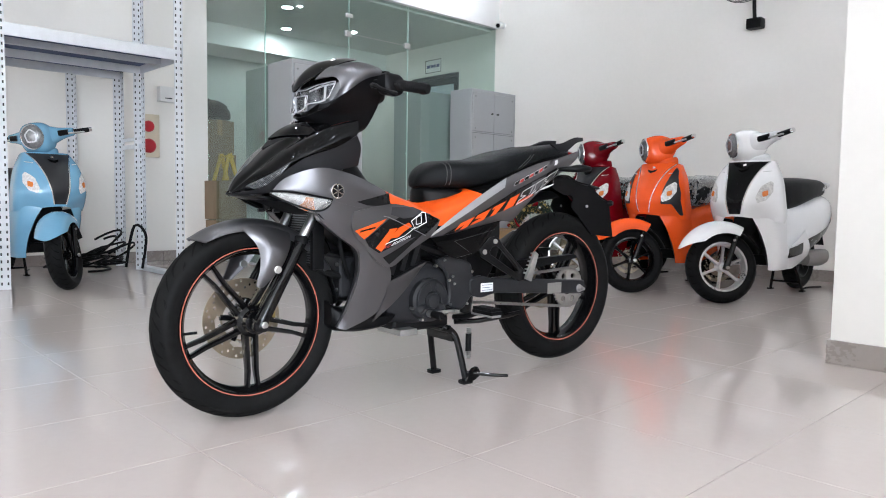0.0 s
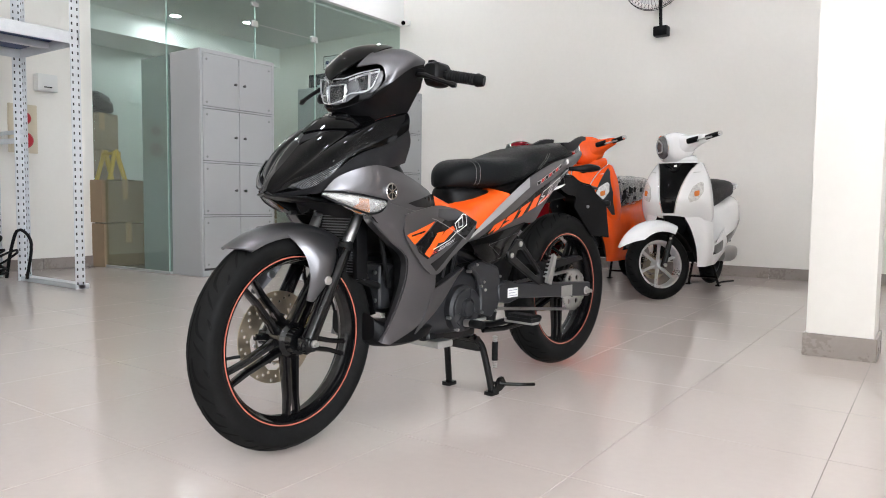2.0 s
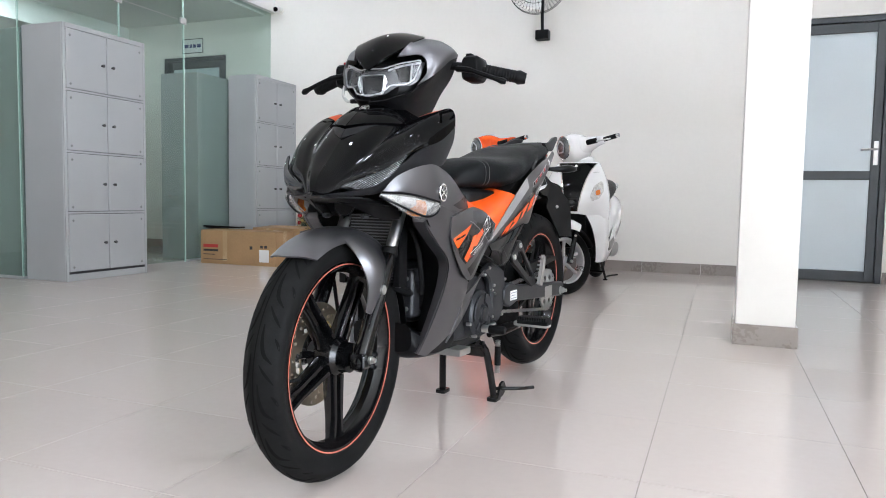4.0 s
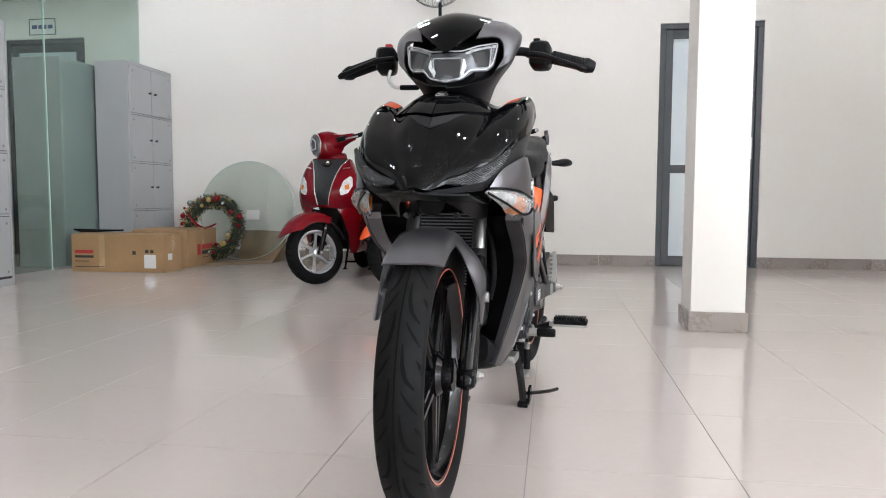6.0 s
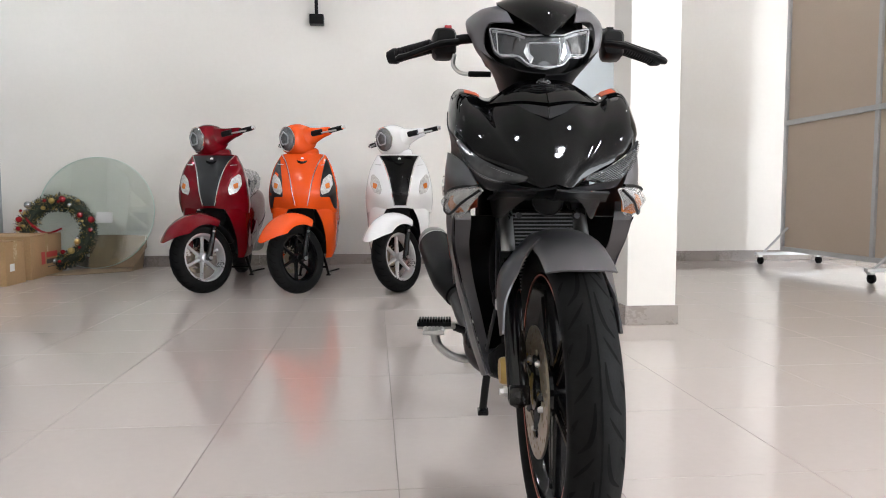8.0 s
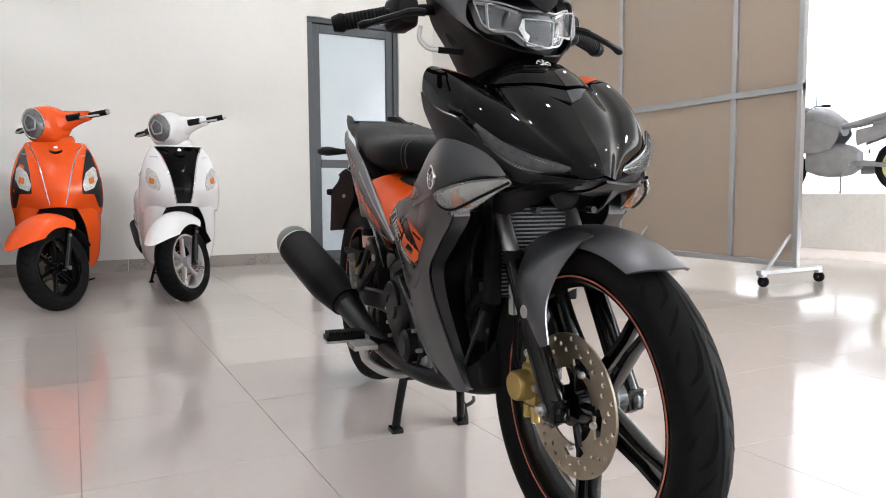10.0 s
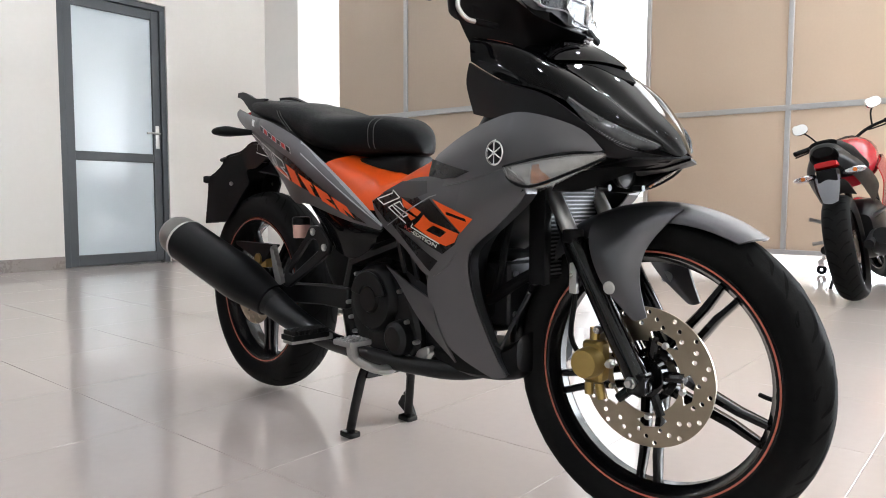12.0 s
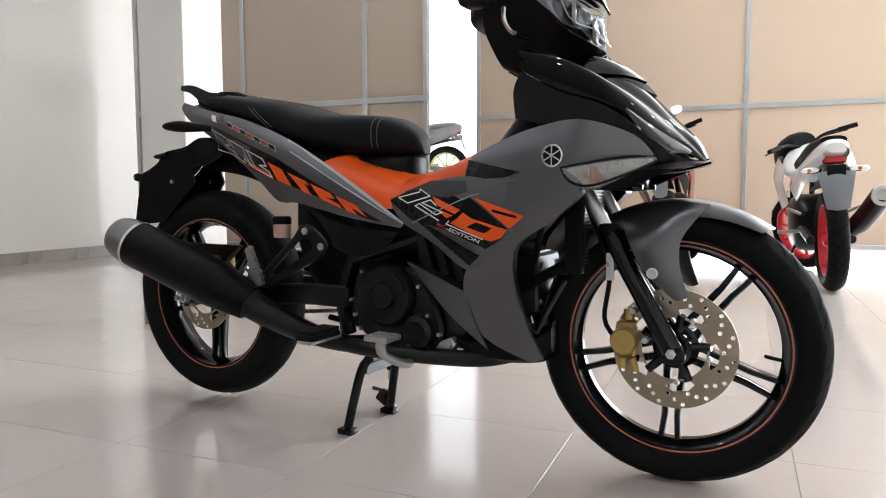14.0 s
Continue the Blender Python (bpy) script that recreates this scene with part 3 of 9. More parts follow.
def decal(name, outlines, tree, side, material, parent, lift=0.0009, cuts=2, bm=None, label=""):
    """Thin stickers, given as (y, z) outlines, laid onto a panel from its side."""
    if bm is None:
        bm = bmesh.new()
        for o in outlines:
            vs = [bm.verts.new((0, a, b)) for a, b in o]
            es = [bm.edges.new((vs[i], vs[(i + 1) % len(vs)])) for i in range(len(vs))]
            bmesh.ops.triangle_fill(bm, edges=es, use_beauty=True)
    for _ in range(cuts):
        es = [e for e in bm.edges if e.calc_length() > 0.012]
        if es:
            bmesh.ops.subdivide_edges(bm, edges=es, cuts=1)
    bmesh.ops.triangulate(bm, faces=bm.faces[:])
    lost = []
    for v in bm.verts:
        hit = tree.ray_cast(Vector((side * 0.6, v.co.y, v.co.z)), Vector((-side, 0, 0)))
        if hit[0] is None:
            near = tree.find_nearest(Vector((side * 0.17, v.co.y, v.co.z)))
            if near[0] is None or (Vector((0, near[0].y, near[0].z)) - Vector((0, v.co.y, v.co.z))).length > 0.06:
                lost.append(v)
                continue
            v.co.x = near[0].x + side * lift
        else:
            v.co.x = hit[0].x + side * lift
    if lost:
        bmesh.ops.delete(bm, geom=lost, context="VERTS")
    return part(name, bm, material, parent, label)


# -- wheels --
def wheel(name, R, width, y, z, rim_r, parent, spoke_w, tread, label):
    e = new(name)
    e.parent = parent
    e.location = (0, y, z)
    e["label"] = label
    w = width / 2
    prof = [(-w * 0.66, rim_r - 0.004), (-w * 0.82, rim_r + 0.004), (-w, rim_r + (R - rim_r) * 0.42), (-w * 0.93, rim_r + (R - rim_r) * 0.68),
            (-w * 0.7, R - 0.0125), (-w * 0.36, R - 0.0034), (0, R), (w * 0.36, R - 0.0034), (w * 0.7, R - 0.0125),
            (w * 0.93, rim_r + (R - rim_r) * 0.68), (w, rim_r + (R - rim_r) * 0.42), (w * 0.82, rim_r + 0.004), (w * 0.66, rim_r - 0.004)]
    dense = [(p.x, p.y) for p in spline([(a, b, 0) for a, b in prof], 30)]
    tyre = part("tyre", lathe_bm(dense, 96, "x", closed=True), M_TYRE, e, angle=60)

    skin = tree_of(tyre)

    def on_tyre(u, a):
        """A place on the tread: u across from -1 to 1, a round it."""
        d = Vector((0, math.cos(a), math.sin(a)))
        at, n, *_ = skin.ray_cast(Vector((u * w, 0, 0)) + d * 0.5, -d)
        return at + d * 0.0008 if at else Vector((u * w, 0, 0)) + d * (R - 0.01)

    g = bmesh.new()
    pitch = 2 * math.pi / tread

    def cut(side, a0, path, half):
        """A tapering cut along places (round, across) of one pitch."""
        line = spline([(t, u, 0) for t, u in path], 9)
        rows = []
        for i, q in enumerate(line):
            wide = half * math.sin(math.pi * (0.10 + 0.80 * i / 9))
            d = (line[min(i + 1, 9)] - line[max(i - 1, 0)])
            d = Vector((d.x * pitch * R, d.y * w)).normalized()
            rows.append([g.verts.new(on_tyre(side * (q.y + k * wide * d.x / w), a0 + pitch * q.x - k * wide * d.y / R)) for k in (-1, 1)])
        for a, b in zip(rows, rows[1:]):
            g.faces.new((a[0], a[1], b[1], b[0]))

    for k in range(tread):
        for side in (-1, 1):
            a0 = pitch * (k + (0.5 if side > 0 else 0))
            cut(side, a0, [(0.0, 0.22), (0.28, 0.26), (0.50, 0.40), (0.60, 0.60), (0.66, 0.74)], 0.0036)
            cut(side, a0, [(0.68, 0.26), (0.82, 0.48), (1.02, 0.84)], 0.0026)
            cut(side, a0, [(0.22, 0.74), (0.30, 0.86), (0.42, 0.94)], 0.0024)
    ring = [[g.verts.new(on_tyre(k * 0.0016 / w, 2 * math.pi * i / 96)) for k in (-1, 1)] for i in range(96)]
    for a, b in zip(ring, ring[1:] + ring[:1]):
        g.faces.new((a[0], a[1], b[1], b[0]))
    tagged(part("tread_pattern", g, M_GROOVE, tyre, "curved tread cuts"), kind="stuff")
    bead = [(-w * 0.64, rim_r + 0.004), (-w * 0.72, rim_r + 0.003), (-w * 0.74, rim_r - 0.002), (-w * 0.72, rim_r - 0.013), (-w * 0.45, rim_r - 0.017), (-w * 0.2, rim_r - 0.026), (w * 0.2, rim_r - 0.026),
            (w * 0.45, rim_r - 0.017), (w * 0.72, rim_r - 0.013), (w * 0.74, rim_r - 0.002), (w * 0.72, rim_r + 0.003), (w * 0.64, rim_r + 0.004), (w * 0.4, rim_r - 0.005), (-w * 0.4, rim_r - 0.005)]
    rim = part("rim", lathe_bm(bead, 96, "x", closed=True), M_RIM, e, "gloss black cast rim")
    for s in (-1, 1):
        part("rim_stripe", lathe_bm([(s * (w * 0.735 + 0.0006), rim_r - 0.0078), (s * (w * 0.735 + 0.0014), rim_r - 0.0078), (s * (w * 0.745 + 0.0014), rim_r - 0.0048), (s * (w * 0.745 + 0.0006), rim_r - 0.0048)], 96, "x",
                                    closed=True), M_STRIPE, rim, "thin coral stripe")
    hub = lathe_bm([(-0.052, 0.018), (-0.05, 0.034), (-0.03, 0.036), (-0.02, 0.046), (0.02, 0.046), (0.03, 0.036), (0.05, 0.034), (0.052, 0.018)], 32, "x")
    part("hub", hub, M_RIM, e, "gloss black hub")
    for k in range(5):
        a = radians(-93 + 72 * k)
        sp = bmesh.new()
        for s in (-1, 1):
            inner = a + s * 0.42
            outer = a + s * 0.085
            pts = []
            for t in (0.0, 0.3, 0.65, 0.93, 1.0):
                r = 0.038 + (rim_r - 0.014 - 0.038) * t
                ang = inner + (outer - inner) * min(1.0, t * 2.6) if t < 0.4 else outer
                pts.append((Vector((0, -r * math.cos(ang), r * math.sin(ang))), spoke_w * (1.25 - 0.35 * t + (0.5 if t == 1.0 else 0))))
            rings = []
            for i, (p, wd) in enumerate(pts):
                d = (pts[min(i + 1, 4)][0] - pts[max(i - 1, 0)][0]).normalized()
                n = d.cross(Vector((1, 0, 0))).normalized()
                hx = 0.017 - 0.006 * (i / 4)
                rings.append([sp.verts.new(p + n * c * wd + Vector((q * hx, 0, 0))) for c, q in
                              ((-1, -0.6), (-0.6, -1), (0.6, -1), (1, -0.6), (1, 0.6), (0.6, 1), (-0.6, 1), (-1, 0.6))])
            for p, q in zip(rings, rings[1:]):
                for j in range(8):
                    sp.faces.new((p[j], p[(j + 1) % 8], q[(j + 1) % 8], q[j]))
            sp.faces.new(rings[0][::-1])
            sp.faces.new(rings[-1])
        part("spoke", sp, M_RIM, e)
    va = radians(-5)
    part("valve", rod_bm([(0.012, -(rim_r - 0.02) * math.cos(va), (rim_r - 0.02) * math.sin(va)), (0.02, -(rim_r - 0.045) * math.cos(va), (rim_r - 0.045) * math.sin(va)),
                          (0.026, -(rim_r - 0.055) * math.cos(va), (rim_r - 0.055) * math.sin(va))], 0.004, 8), M_RUBBER, e, "black rubber valve stem")
    return e


def disc_bm(r_out, r_in, x, thick, windows=5):
    """A drilled brake rotor."""
    holes = []
    for k in range(45):
        a = 2 * math.pi * k / 45
        r = (r_out - 0.008, r_out - 0.018, r_out - 0.028)[k % 3]
        holes.append(circle(r * math.cos(a), r * math.sin(a), 0.0042, 8))
    for k in range(windows):
        a0 = 2 * math.pi * k / windows
        holes.append([((r_in + q) * math.cos(a0 + s), (r_in + q) * math.sin(a0 + s)) for q, s in
                      ((0.005, 0.14), (0.017, 0.06), (0.024, 0.25), (0.024, 0.60), (0.015, 0.78), (0.005, 0.55))])
    holes.append(circle(0, 0, r_in, 40))
    return plate_bm(circle(0, 0, r_out, 72), holes, thick, "x", x)


fw = wheel("front_wheel", 0.284, 0.088, 0.0, 0.284, 0.221, hero, 0.0065, 15, "17-inch front wheel with a black five-spoke cast rim")
fw.matrix_basis = STEER @ pose(0.0, 0.0, 0.284)
rw = wheel("rear_wheel", 0.297, 0.118, 1.292, 0.307, 0.221, hero, 0.0072, 15, "rear wheel with a wide tyre and a black five-spoke rim")
rotor = part("brake_disc", disc_bm(0.121, 0.063, -0.047, 0.004), M_DISC, fw, "drilled steel brake disc")
rotor.rotation_euler = (radians(20), 0, 0)
for k in range(5):
    a = 2 * math.pi * k / 5 + 0.5
    bolts = lathe_bm([(-0.053, 0.0), (-0.053, 0.0045), (-0.049, 0.006), (-0.045, 0.006)], 8, "x", (0, 0.068 * math.cos(a), 0.068 * math.sin(a)))
    part("disc_bolt", bolts, M_STEEL, rotor)
carrier = bmesh.new()
for k in range(5):
    a = 2 * math.pi * k / 5 + 0.5
    rod_bm([(-0.04, 0.03 * math.cos(a), 0.03 * math.sin(a)), (-0.045, 0.07 * math.cos(a), 0.07 * math.sin(a))], 0.009, 8, carrier)
part("disc_carrier", carrier, M_RIM, fw)
part("brake_disc", disc_bm(0.10, 0.055, -0.062, 0.004), M_DISC, rw, "drilled steel rear brake disc")

# sprocket and chain
teeth = []
for k in range(39 * 2):
    r = 0.079 if k % 2 else 0.073
    a = 2 * math.pi * k / 78
    teeth += [(r * math.cos(a - 0.016), r * math.sin(a - 0.016)), (r * math.cos(a + 0.016), r * math.sin(a + 0.016))]
sp_holes = [circle(0, 0, 0.03, 20)] + [circle(0.052 * math.cos(radians(60 * k)), 0.052 * math.sin(radians(60 * k)), 0.012, 10) for k in range(6)]
part("sprocket", plate_bm(teeth, sp_holes, 0.006, "x", 0.073), M_STEEL, rw, "steel rear sprocket")


def chain_link(p, q, i, bm):
    d = (q - p)
    c, L = (p + q) / 2, d.length
    t = d.normalized()
    n = Vector((0, -t.z, t.y))
    out = []
    for s in (-1, 1):
        x = s * (0.007 if i % 2 else 0.0045)
        vs = []
        for u, v in ((-0.64, 0), (-0.5, 0.0062), (-0.15, 0.0040), (0.15, 0.0040), (0.5, 0.0062), (0.64, 0), (0.5, -0.0062), (0.15, -0.0040), (-0.15, -0.0040), (-0.5, -0.0062)):
            vs.append(bm.verts.new(c + Vector((x, 0, 0)) + t * u * L + n * v))
        bm.faces.new(vs)


run = []
c2, r1, r2 = Vector((0.076, 1.292, 0.307)), 0.026, 0.076
for t in range(40):
    run.append(Vector((0.076, 0.665, 0.325 + r1)).lerp(Vector((0.076, 1.292, 0.307 + r2)), t / 40))
for t in range(12):
    a = math.pi / 2 - math.pi * t / 12
    run.append(c2 + Vector((0, r2 * math.cos(a), r2 * math.sin(a))))
for t in range(40):
    run.append(Vector((0.076, 1.292, 0.307 - r2)).lerp(Vector((0.076, 0.665, 0.325 - r1)), t / 40))
ch = bmesh.new()
for i in range(len(run) - 1):
    chain_link(run[i], run[i + 1], i, ch)
bmesh.ops.solidify(ch, geom=ch.faces[:], thickness=0.0015)
part("chain", ch, M_STEEL, hero, "drive chain with steel links")

# -- front fork, fender, caliper --
for s, nm in ((1, "fork_leg"), (-1, "fork_leg")):
    lo = rod_bm([(s * 0.077, -0.016, 0.262), (s * 0.077, -0.008, 0.272), (s * 0.077, 0.0, 0.288), (s * 0.077, 0.128, 0.515), (s * 0.077, 0.131, 0.520)], 0.019, 16,
                radii=[0.012, 0.021, 0.021, 0.0185, 0.016])
    box_bm(s * 0.077 - 0.019, s * 0.077 + 0.019, -0.022, 0.012, 0.262, 0.300, 0.008, 3, lo)
    leg = steered(part("fork_leg", lo, M_RIM, hero, "black lower fork leg"))
    part("stanchion", rod_bm([(s * 0.077, 0.125, 0.51), (s * 0.077, 0.205, 0.652)], 0.0145, 16), M_STEEL, leg, "bright steel fork tube")
    part("axle_nut", lathe_bm([(s * 0.098, 0.010), (s * 0.104, 0.010), (s * 0.105, 0.0075), (s * 0.112, 0.0065), (s * 0.113, 0.0)], 6, "x", (0, 0, 0.284)), M_STEEL, leg, "zinc-plated axle nut")
    part("dust_seal", lathe_bm([(-0.012, 0.0), (-0.012, 0.020), (0.010, 0.019), (0.012, 0.0145)], 16, "z", (s * 0.077, 0.13, 0.523)), M_RUBBER, leg)
steered(part("fork_yoke", box_bm(-0.095, 0.095, 0.17, 0.25, 0.635, 0.67, 0.012), M_ENGINE, hero))


def fender_curve(dx, dr, a0, a1, n=9, tip=None):
    """An arc over the front wheel, dx to the side and dr from the crown line (tip at its front end)."""
    line = []
    for k in range(n + 1):
        a = radians(a0 + (a1 - a0) * k / n)
        r = 0.2855 + (dr if tip is None else tip + (dr - tip) * min(1.0, k / (0.45 * n)))
        line.append((dx, -r * math.cos(a), 0.284 + r * math.sin(a)))
    return line


fd = loft_bm([fender_curve(-0.056, -0.026, 57, 148, tip=-0.006), fender_curve(-0.051, -0.005, 56, 150, tip=0.0), fender_curve(-0.031, 0.007, 55, 152), fender_curve(0.0, 0.011, 54, 153),
              fender_curve(0.031, 0.007, 55, 152), fender_curve(0.051, -0.005, 56, 150, tip=0.0), fender_curve(0.056, -0.026, 57, 148, tip=-0.006)], 30, 24, 0.004)
fender = steered(part("front_fender", fd, M_SATIN, hero, "satin grey front mudguard"))
for s in (-1, 1):
    wing = loft_bm([[(s * 0.046, -0.060, 0.570), (s * 0.064, -0.040, 0.548), (s * 0.079, -0.010, 0.505), (s * 0.101, -0.012, 0.455), (s * 0.108, -0.030, 0.398)],
                    [(s * 0.046, -0.010, 0.574), (s * 0.070, 0.000, 0.551), (s * 0.098, 0.015, 0.505), (s * 0.109, 0.010, 0.452), (s * 0.110, -0.022, 0.394)],
                    [(s * 0.046, 0.045, 0.569), (s * 0.070, 0.050, 0.545), (s * 0.103, 0.050, 0.500), (s * 0.110, 0.032, 0.447), (s * 0.110, -0.014, 0.392)],
                    [(s * 0.046, 0.095, 0.556), (s * 0.066, 0.100, 0.533), (s * 0.092, 0.083, 0.497), (s * 0.103, 0.050, 0.444), (s * 0.107, -0.006, 0.393)]], 18, 14, 0.004)
    part("fender_wing", wing, M_SATIN, fender)
    part("fender_bolt", lathe_bm([(s * 0.104, 0.011), (s * 0.1145, 0.011), (s * 0.1155, 0.009), (s * 0.1148, 0.005), (s * 0.1148, 0.0)], 16, "x", (0, 0.036, 0.441)), M_STEEL, fender, "silver flanged bolt")
part("mud_flap", loft_bm([fender_curve(-0.052, -0.012, 140, 172), fender_curve(0.0, 0.0, 140, 175), fender_curve(0.052, -0.012, 140, 172)], 12, 8, 0.003), M_BLACKPLASTIC, fender, "black inner mudguard")

cal = box_bm(-0.074, -0.040, 0.070, 0.112, 0.262, 0.338, 0.014, 3)
rod_bm([(-0.070, 0.092, 0.300), (-0.094, 0.092, 0.300), (-0.100, 0.092, 0.300)], 0.025, 24, cal, radii=[0.028, 0.027, 0.024])
rod_bm([(-0.066, 0.072, 0.235), (-0.066, 0.078, 0.262)], 0.008, 10, cal)
rod_bm([(-0.066, 0.098, 0.240), (-0.066, 0.098, 0.262)], 0.008, 10, cal)
rod_bm([(-0.066, 0.088, 0.34), (-0.066, 0.088, 0.362)], 0.009, 10, cal)
caliper = steered(part("brake_caliper", cal, M_GOLD, hero, "gold brake caliper"))
for y, z in ((0.052, 0.303), (0.076, 0.360)):
    cb = lathe_bm([(-0.085, 0.0), (-0.085, 0.0065), (-0.080, 0.008), (-0.070, 0.008)], 6, "x", (0, y, z))
    part("caliper_bolt", cb, M_STEEL, caliper, "zinc-plated bolt")
steered(part("brake_hose", rod_bm(spline([(-0.062, 0.115, 0.30), (-0.070, 0.135, 0.34), (-0.075, 0.125, 0.42), (-0.082, 0.13, 0.47), (-0.07, 0.17, 0.56), (-0.05, 0.2, 0.66)], 24), 0.005, 8), M_RUBBER, hero, "black brake hose"))
steered(part("hose_clip", box_bm(-0.088, -0.078, 0.115, 0.13, 0.42, 0.475, 0.003), M_STEEL, hero, "zinc-plated hose bracket"))

# -- nose --
nose_rows = [[(0, 0.235, 0.882), (0, 0.155, 0.866), (0, 0.07, 0.805), (0, 0.003, 0.737), (0, -0.035, 0.698), (0, -0.052, 0.664)],
             [(0.055, 0.235, 0.876), (0.055, 0.15, 0.853), (0.050, 0.062, 0.792), (0.036, 0.0, 0.728), (0.022, -0.034, 0.693), (0.010, -0.052, 0.661)],
             [(0.108, 0.235, 0.852), (0.104, 0.15, 0.828), (0.088, 0.062, 0.772), (0.058, 0.0, 0.716), (0.036, -0.030, 0.685), (0.016, -0.051, 0.659)],
             [(0.135, 0.250, 0.866), (0.135, 0.17, 0.842), (0.118, 0.078, 0.786), (0.080, 0.008, 0.722), (0.048, -0.026, 0.686), (0.020, -0.050, 0.658)],
             [(0.168, 0.272, 0.877), (0.168, 0.18, 0.845), (0.150, 0.086, 0.785), (0.104, 0.016, 0.724), (0.058, -0.020, 0.685), (0.024, -0.049, 0.658)],
             [(0.185, 0.271, 0.862), (0.186, 0.19, 0.818), (0.170, 0.096, 0.772), (0.124, 0.024, 0.721), (0.066, -0.015, 0.683), (0.026, -0.048, 0.658)],
             [(0.192, 0.262, 0.830), (0.191, 0.19, 0.790), (0.177, 0.105, 0.762), (0.136, 0.032, 0.718), (0.072, -0.010, 0.681), (0.028, -0.047, 0.658)]]
nose_bm = loft_bm(nose_rows, 26, 40, 0.004)
mirror_bm(nose_bm)
bmesh.ops.remove_doubles(nose_bm, verts=[v for v in nose_bm.verts if abs(v.co.x) < 1e-5], dist=1e-5)
nose = part("nose_cowl", nose_bm, M_GLOSSBLACK, hero, "gloss black nose cowl")
nose_tree = tree_of(nose)
vp = loft_bm([[(0.0, 0.168, 0.874), (0.05, 0.168, 0.868), (0.10, 0.172, 0.838)], [(0.0, 0.118, 0.850), (0.05, 0.128, 0.846), (0.104, 0.160, 0.830)],
              [(0.0, 0.072, 0.815), (0.05, 0.100, 0.823), (0.106, 0.150, 0.824)]], 10, 6, 0.006)
mirror_bm(vp)
part("nose_vane", vp, M_GLOSSBLACK, nose)
lip = loft_bm([[(0.0, 0.068, 0.810), (0.05, 0.098, 0.820), (0.108, 0.150, 0.821)], [(0.0, 0.050, 0.788), (0.05, 0.086, 0.805), (0.108, 0.146, 0.815)]], 10, 3, 0.003)
mirror_bm(lip)
part("vane_lip", lip, M_DARKGREY, nose)
nb = lathe_bm([(0.0, 0.0), (0.004, 0.010), (0.004, 0.0145), (0.0, 0.016), (-0.004, 0.016)], 24, "z")
for k in range(3):
    bar = box_bm(-0.0015, 0.0015, -0.012, 0.012, 0.003, 0.0058)
    bmesh.ops.rotate(bar, verts=bar.verts[:], cent=(0, 0, 0), matrix=Matrix.Rotation(radians(60 * k), 3, "Z"))
    merge_bm(nb, bar)
badge = part("badge", nb, M_CHROME, nose, "round chrome badge")
badge.matrix_basis = pose(0, 0.146, 0.866, 45, 0, 0)
part("badge_back", lathe_bm([(0.0042, 0.0), (0.0046, 0.0125)], 20, "z"), M_DECALBLACK, badge)
for s in (-1, 1):
    accent = bmesh.new()
    grid = []
    for u in range(9):
        for v in range(9):
            x = 0.126 + (0.158 - 0.126) * u / 8
            y = 0.195 + 0.060 * v / 8 + 0.012 * u / 8 * (1 - v / 8)
            top = nose_tree.ray_cast(Vector((s * x, y, 1.0)), Vector((0, 0, -1)))[0]
            grid.append(accent.verts.new((s * x, y, (top.z if top else 0.86) + 0.001)))
    for u in range(8):
        for v in range(8):
            accent.faces.new((grid[u * 9 + v], grid[u * 9 + v + 1], grid[u * 9 + v + 10], grid[u * 9 + v + 9]))
    part("horn_accent", accent, M_ORANGE, nose, "orange corner sticker")
    drl_bm = loft_bm([[(s * 0.168, 0.069, 0.749), (s * 0.138, 0.029, 0.717), (s * 0.096, -0.002, 0.694), (s * 0.046, -0.025, 0.675)],
                      [(s * 0.171, 0.067, 0.747), (s * 0.150, 0.030, 0.711), (s * 0.112, 0.000, 0.683), (s * 0.050, -0.026, 0.672)],
                      [(s * 0.170, 0.066, 0.745), (s * 0.154, 0.036, 0.706), (s * 0.122, 0.008, 0.676), (s * 0.080, -0.008, 0.667)]], 20, 8, 0.004)
    drl = part("running_light", drl_bm, M_DRL, nose, "slim ribbed running light")
    ribs = bmesh.new()
    top = spline([(s * 0.169, 0.064, 0.746), (s * 0.142, 0.026, 0.715), (s * 0.100, -0.006, 0.692), (s * 0.060, -0.025, 0.676)], 30)
    bot = spline([(s * 0.172, 0.063, 0.743), (s * 0.157, 0.033, 0.707), (s * 0.126, 0.004, 0.677), (s * 0.086, -0.012, 0.668)], 30)
    for a, b in list(zip(top, bot))[1:-1]:
        rod_bm([a, b], 0.0009, 4, ribs)
    tagged(part("lens_ribbing", ribs, M_RIB, drl), kind="stuff")
    side_p = loft_bm([[(s * 0.190, 0.264, 0.828), (s * 0.189, 0.19, 0.788), (s * 0.175, 0.105, 0.757), (s * 0.152, 0.040, 0.708), (s * 0.118, 0.008, 0.676), (s * 0.078, -0.010, 0.665), (s * 0.028, -0.045, 0.656)],
                      [(s * 0.176, 0.284, 0.795), (s * 0.182, 0.20, 0.762), (s * 0.176, 0.12, 0.740), (s * 0.150, 0.048, 0.700), (s * 0.120, 0.018, 0.666), (s * 0.086, 0.000, 0.655), (s * 0.034, -0.036, 0.651)],
                      [(s * 0.150, 0.290, 0.745), (s * 0.172, 0.22, 0.730), (s * 0.180, 0.145, 0.728), (s * 0.148, 0.060, 0.698), (s * 0.124, 0.030, 0.662), (s * 0.092, 0.012, 0.656), (s * 0.040, -0.026, 0.653)]], 24, 12, 0.004)
    part("nose_side_panel", side_p, M_DARKGREY, hero, "satin dark grey inner side panel")
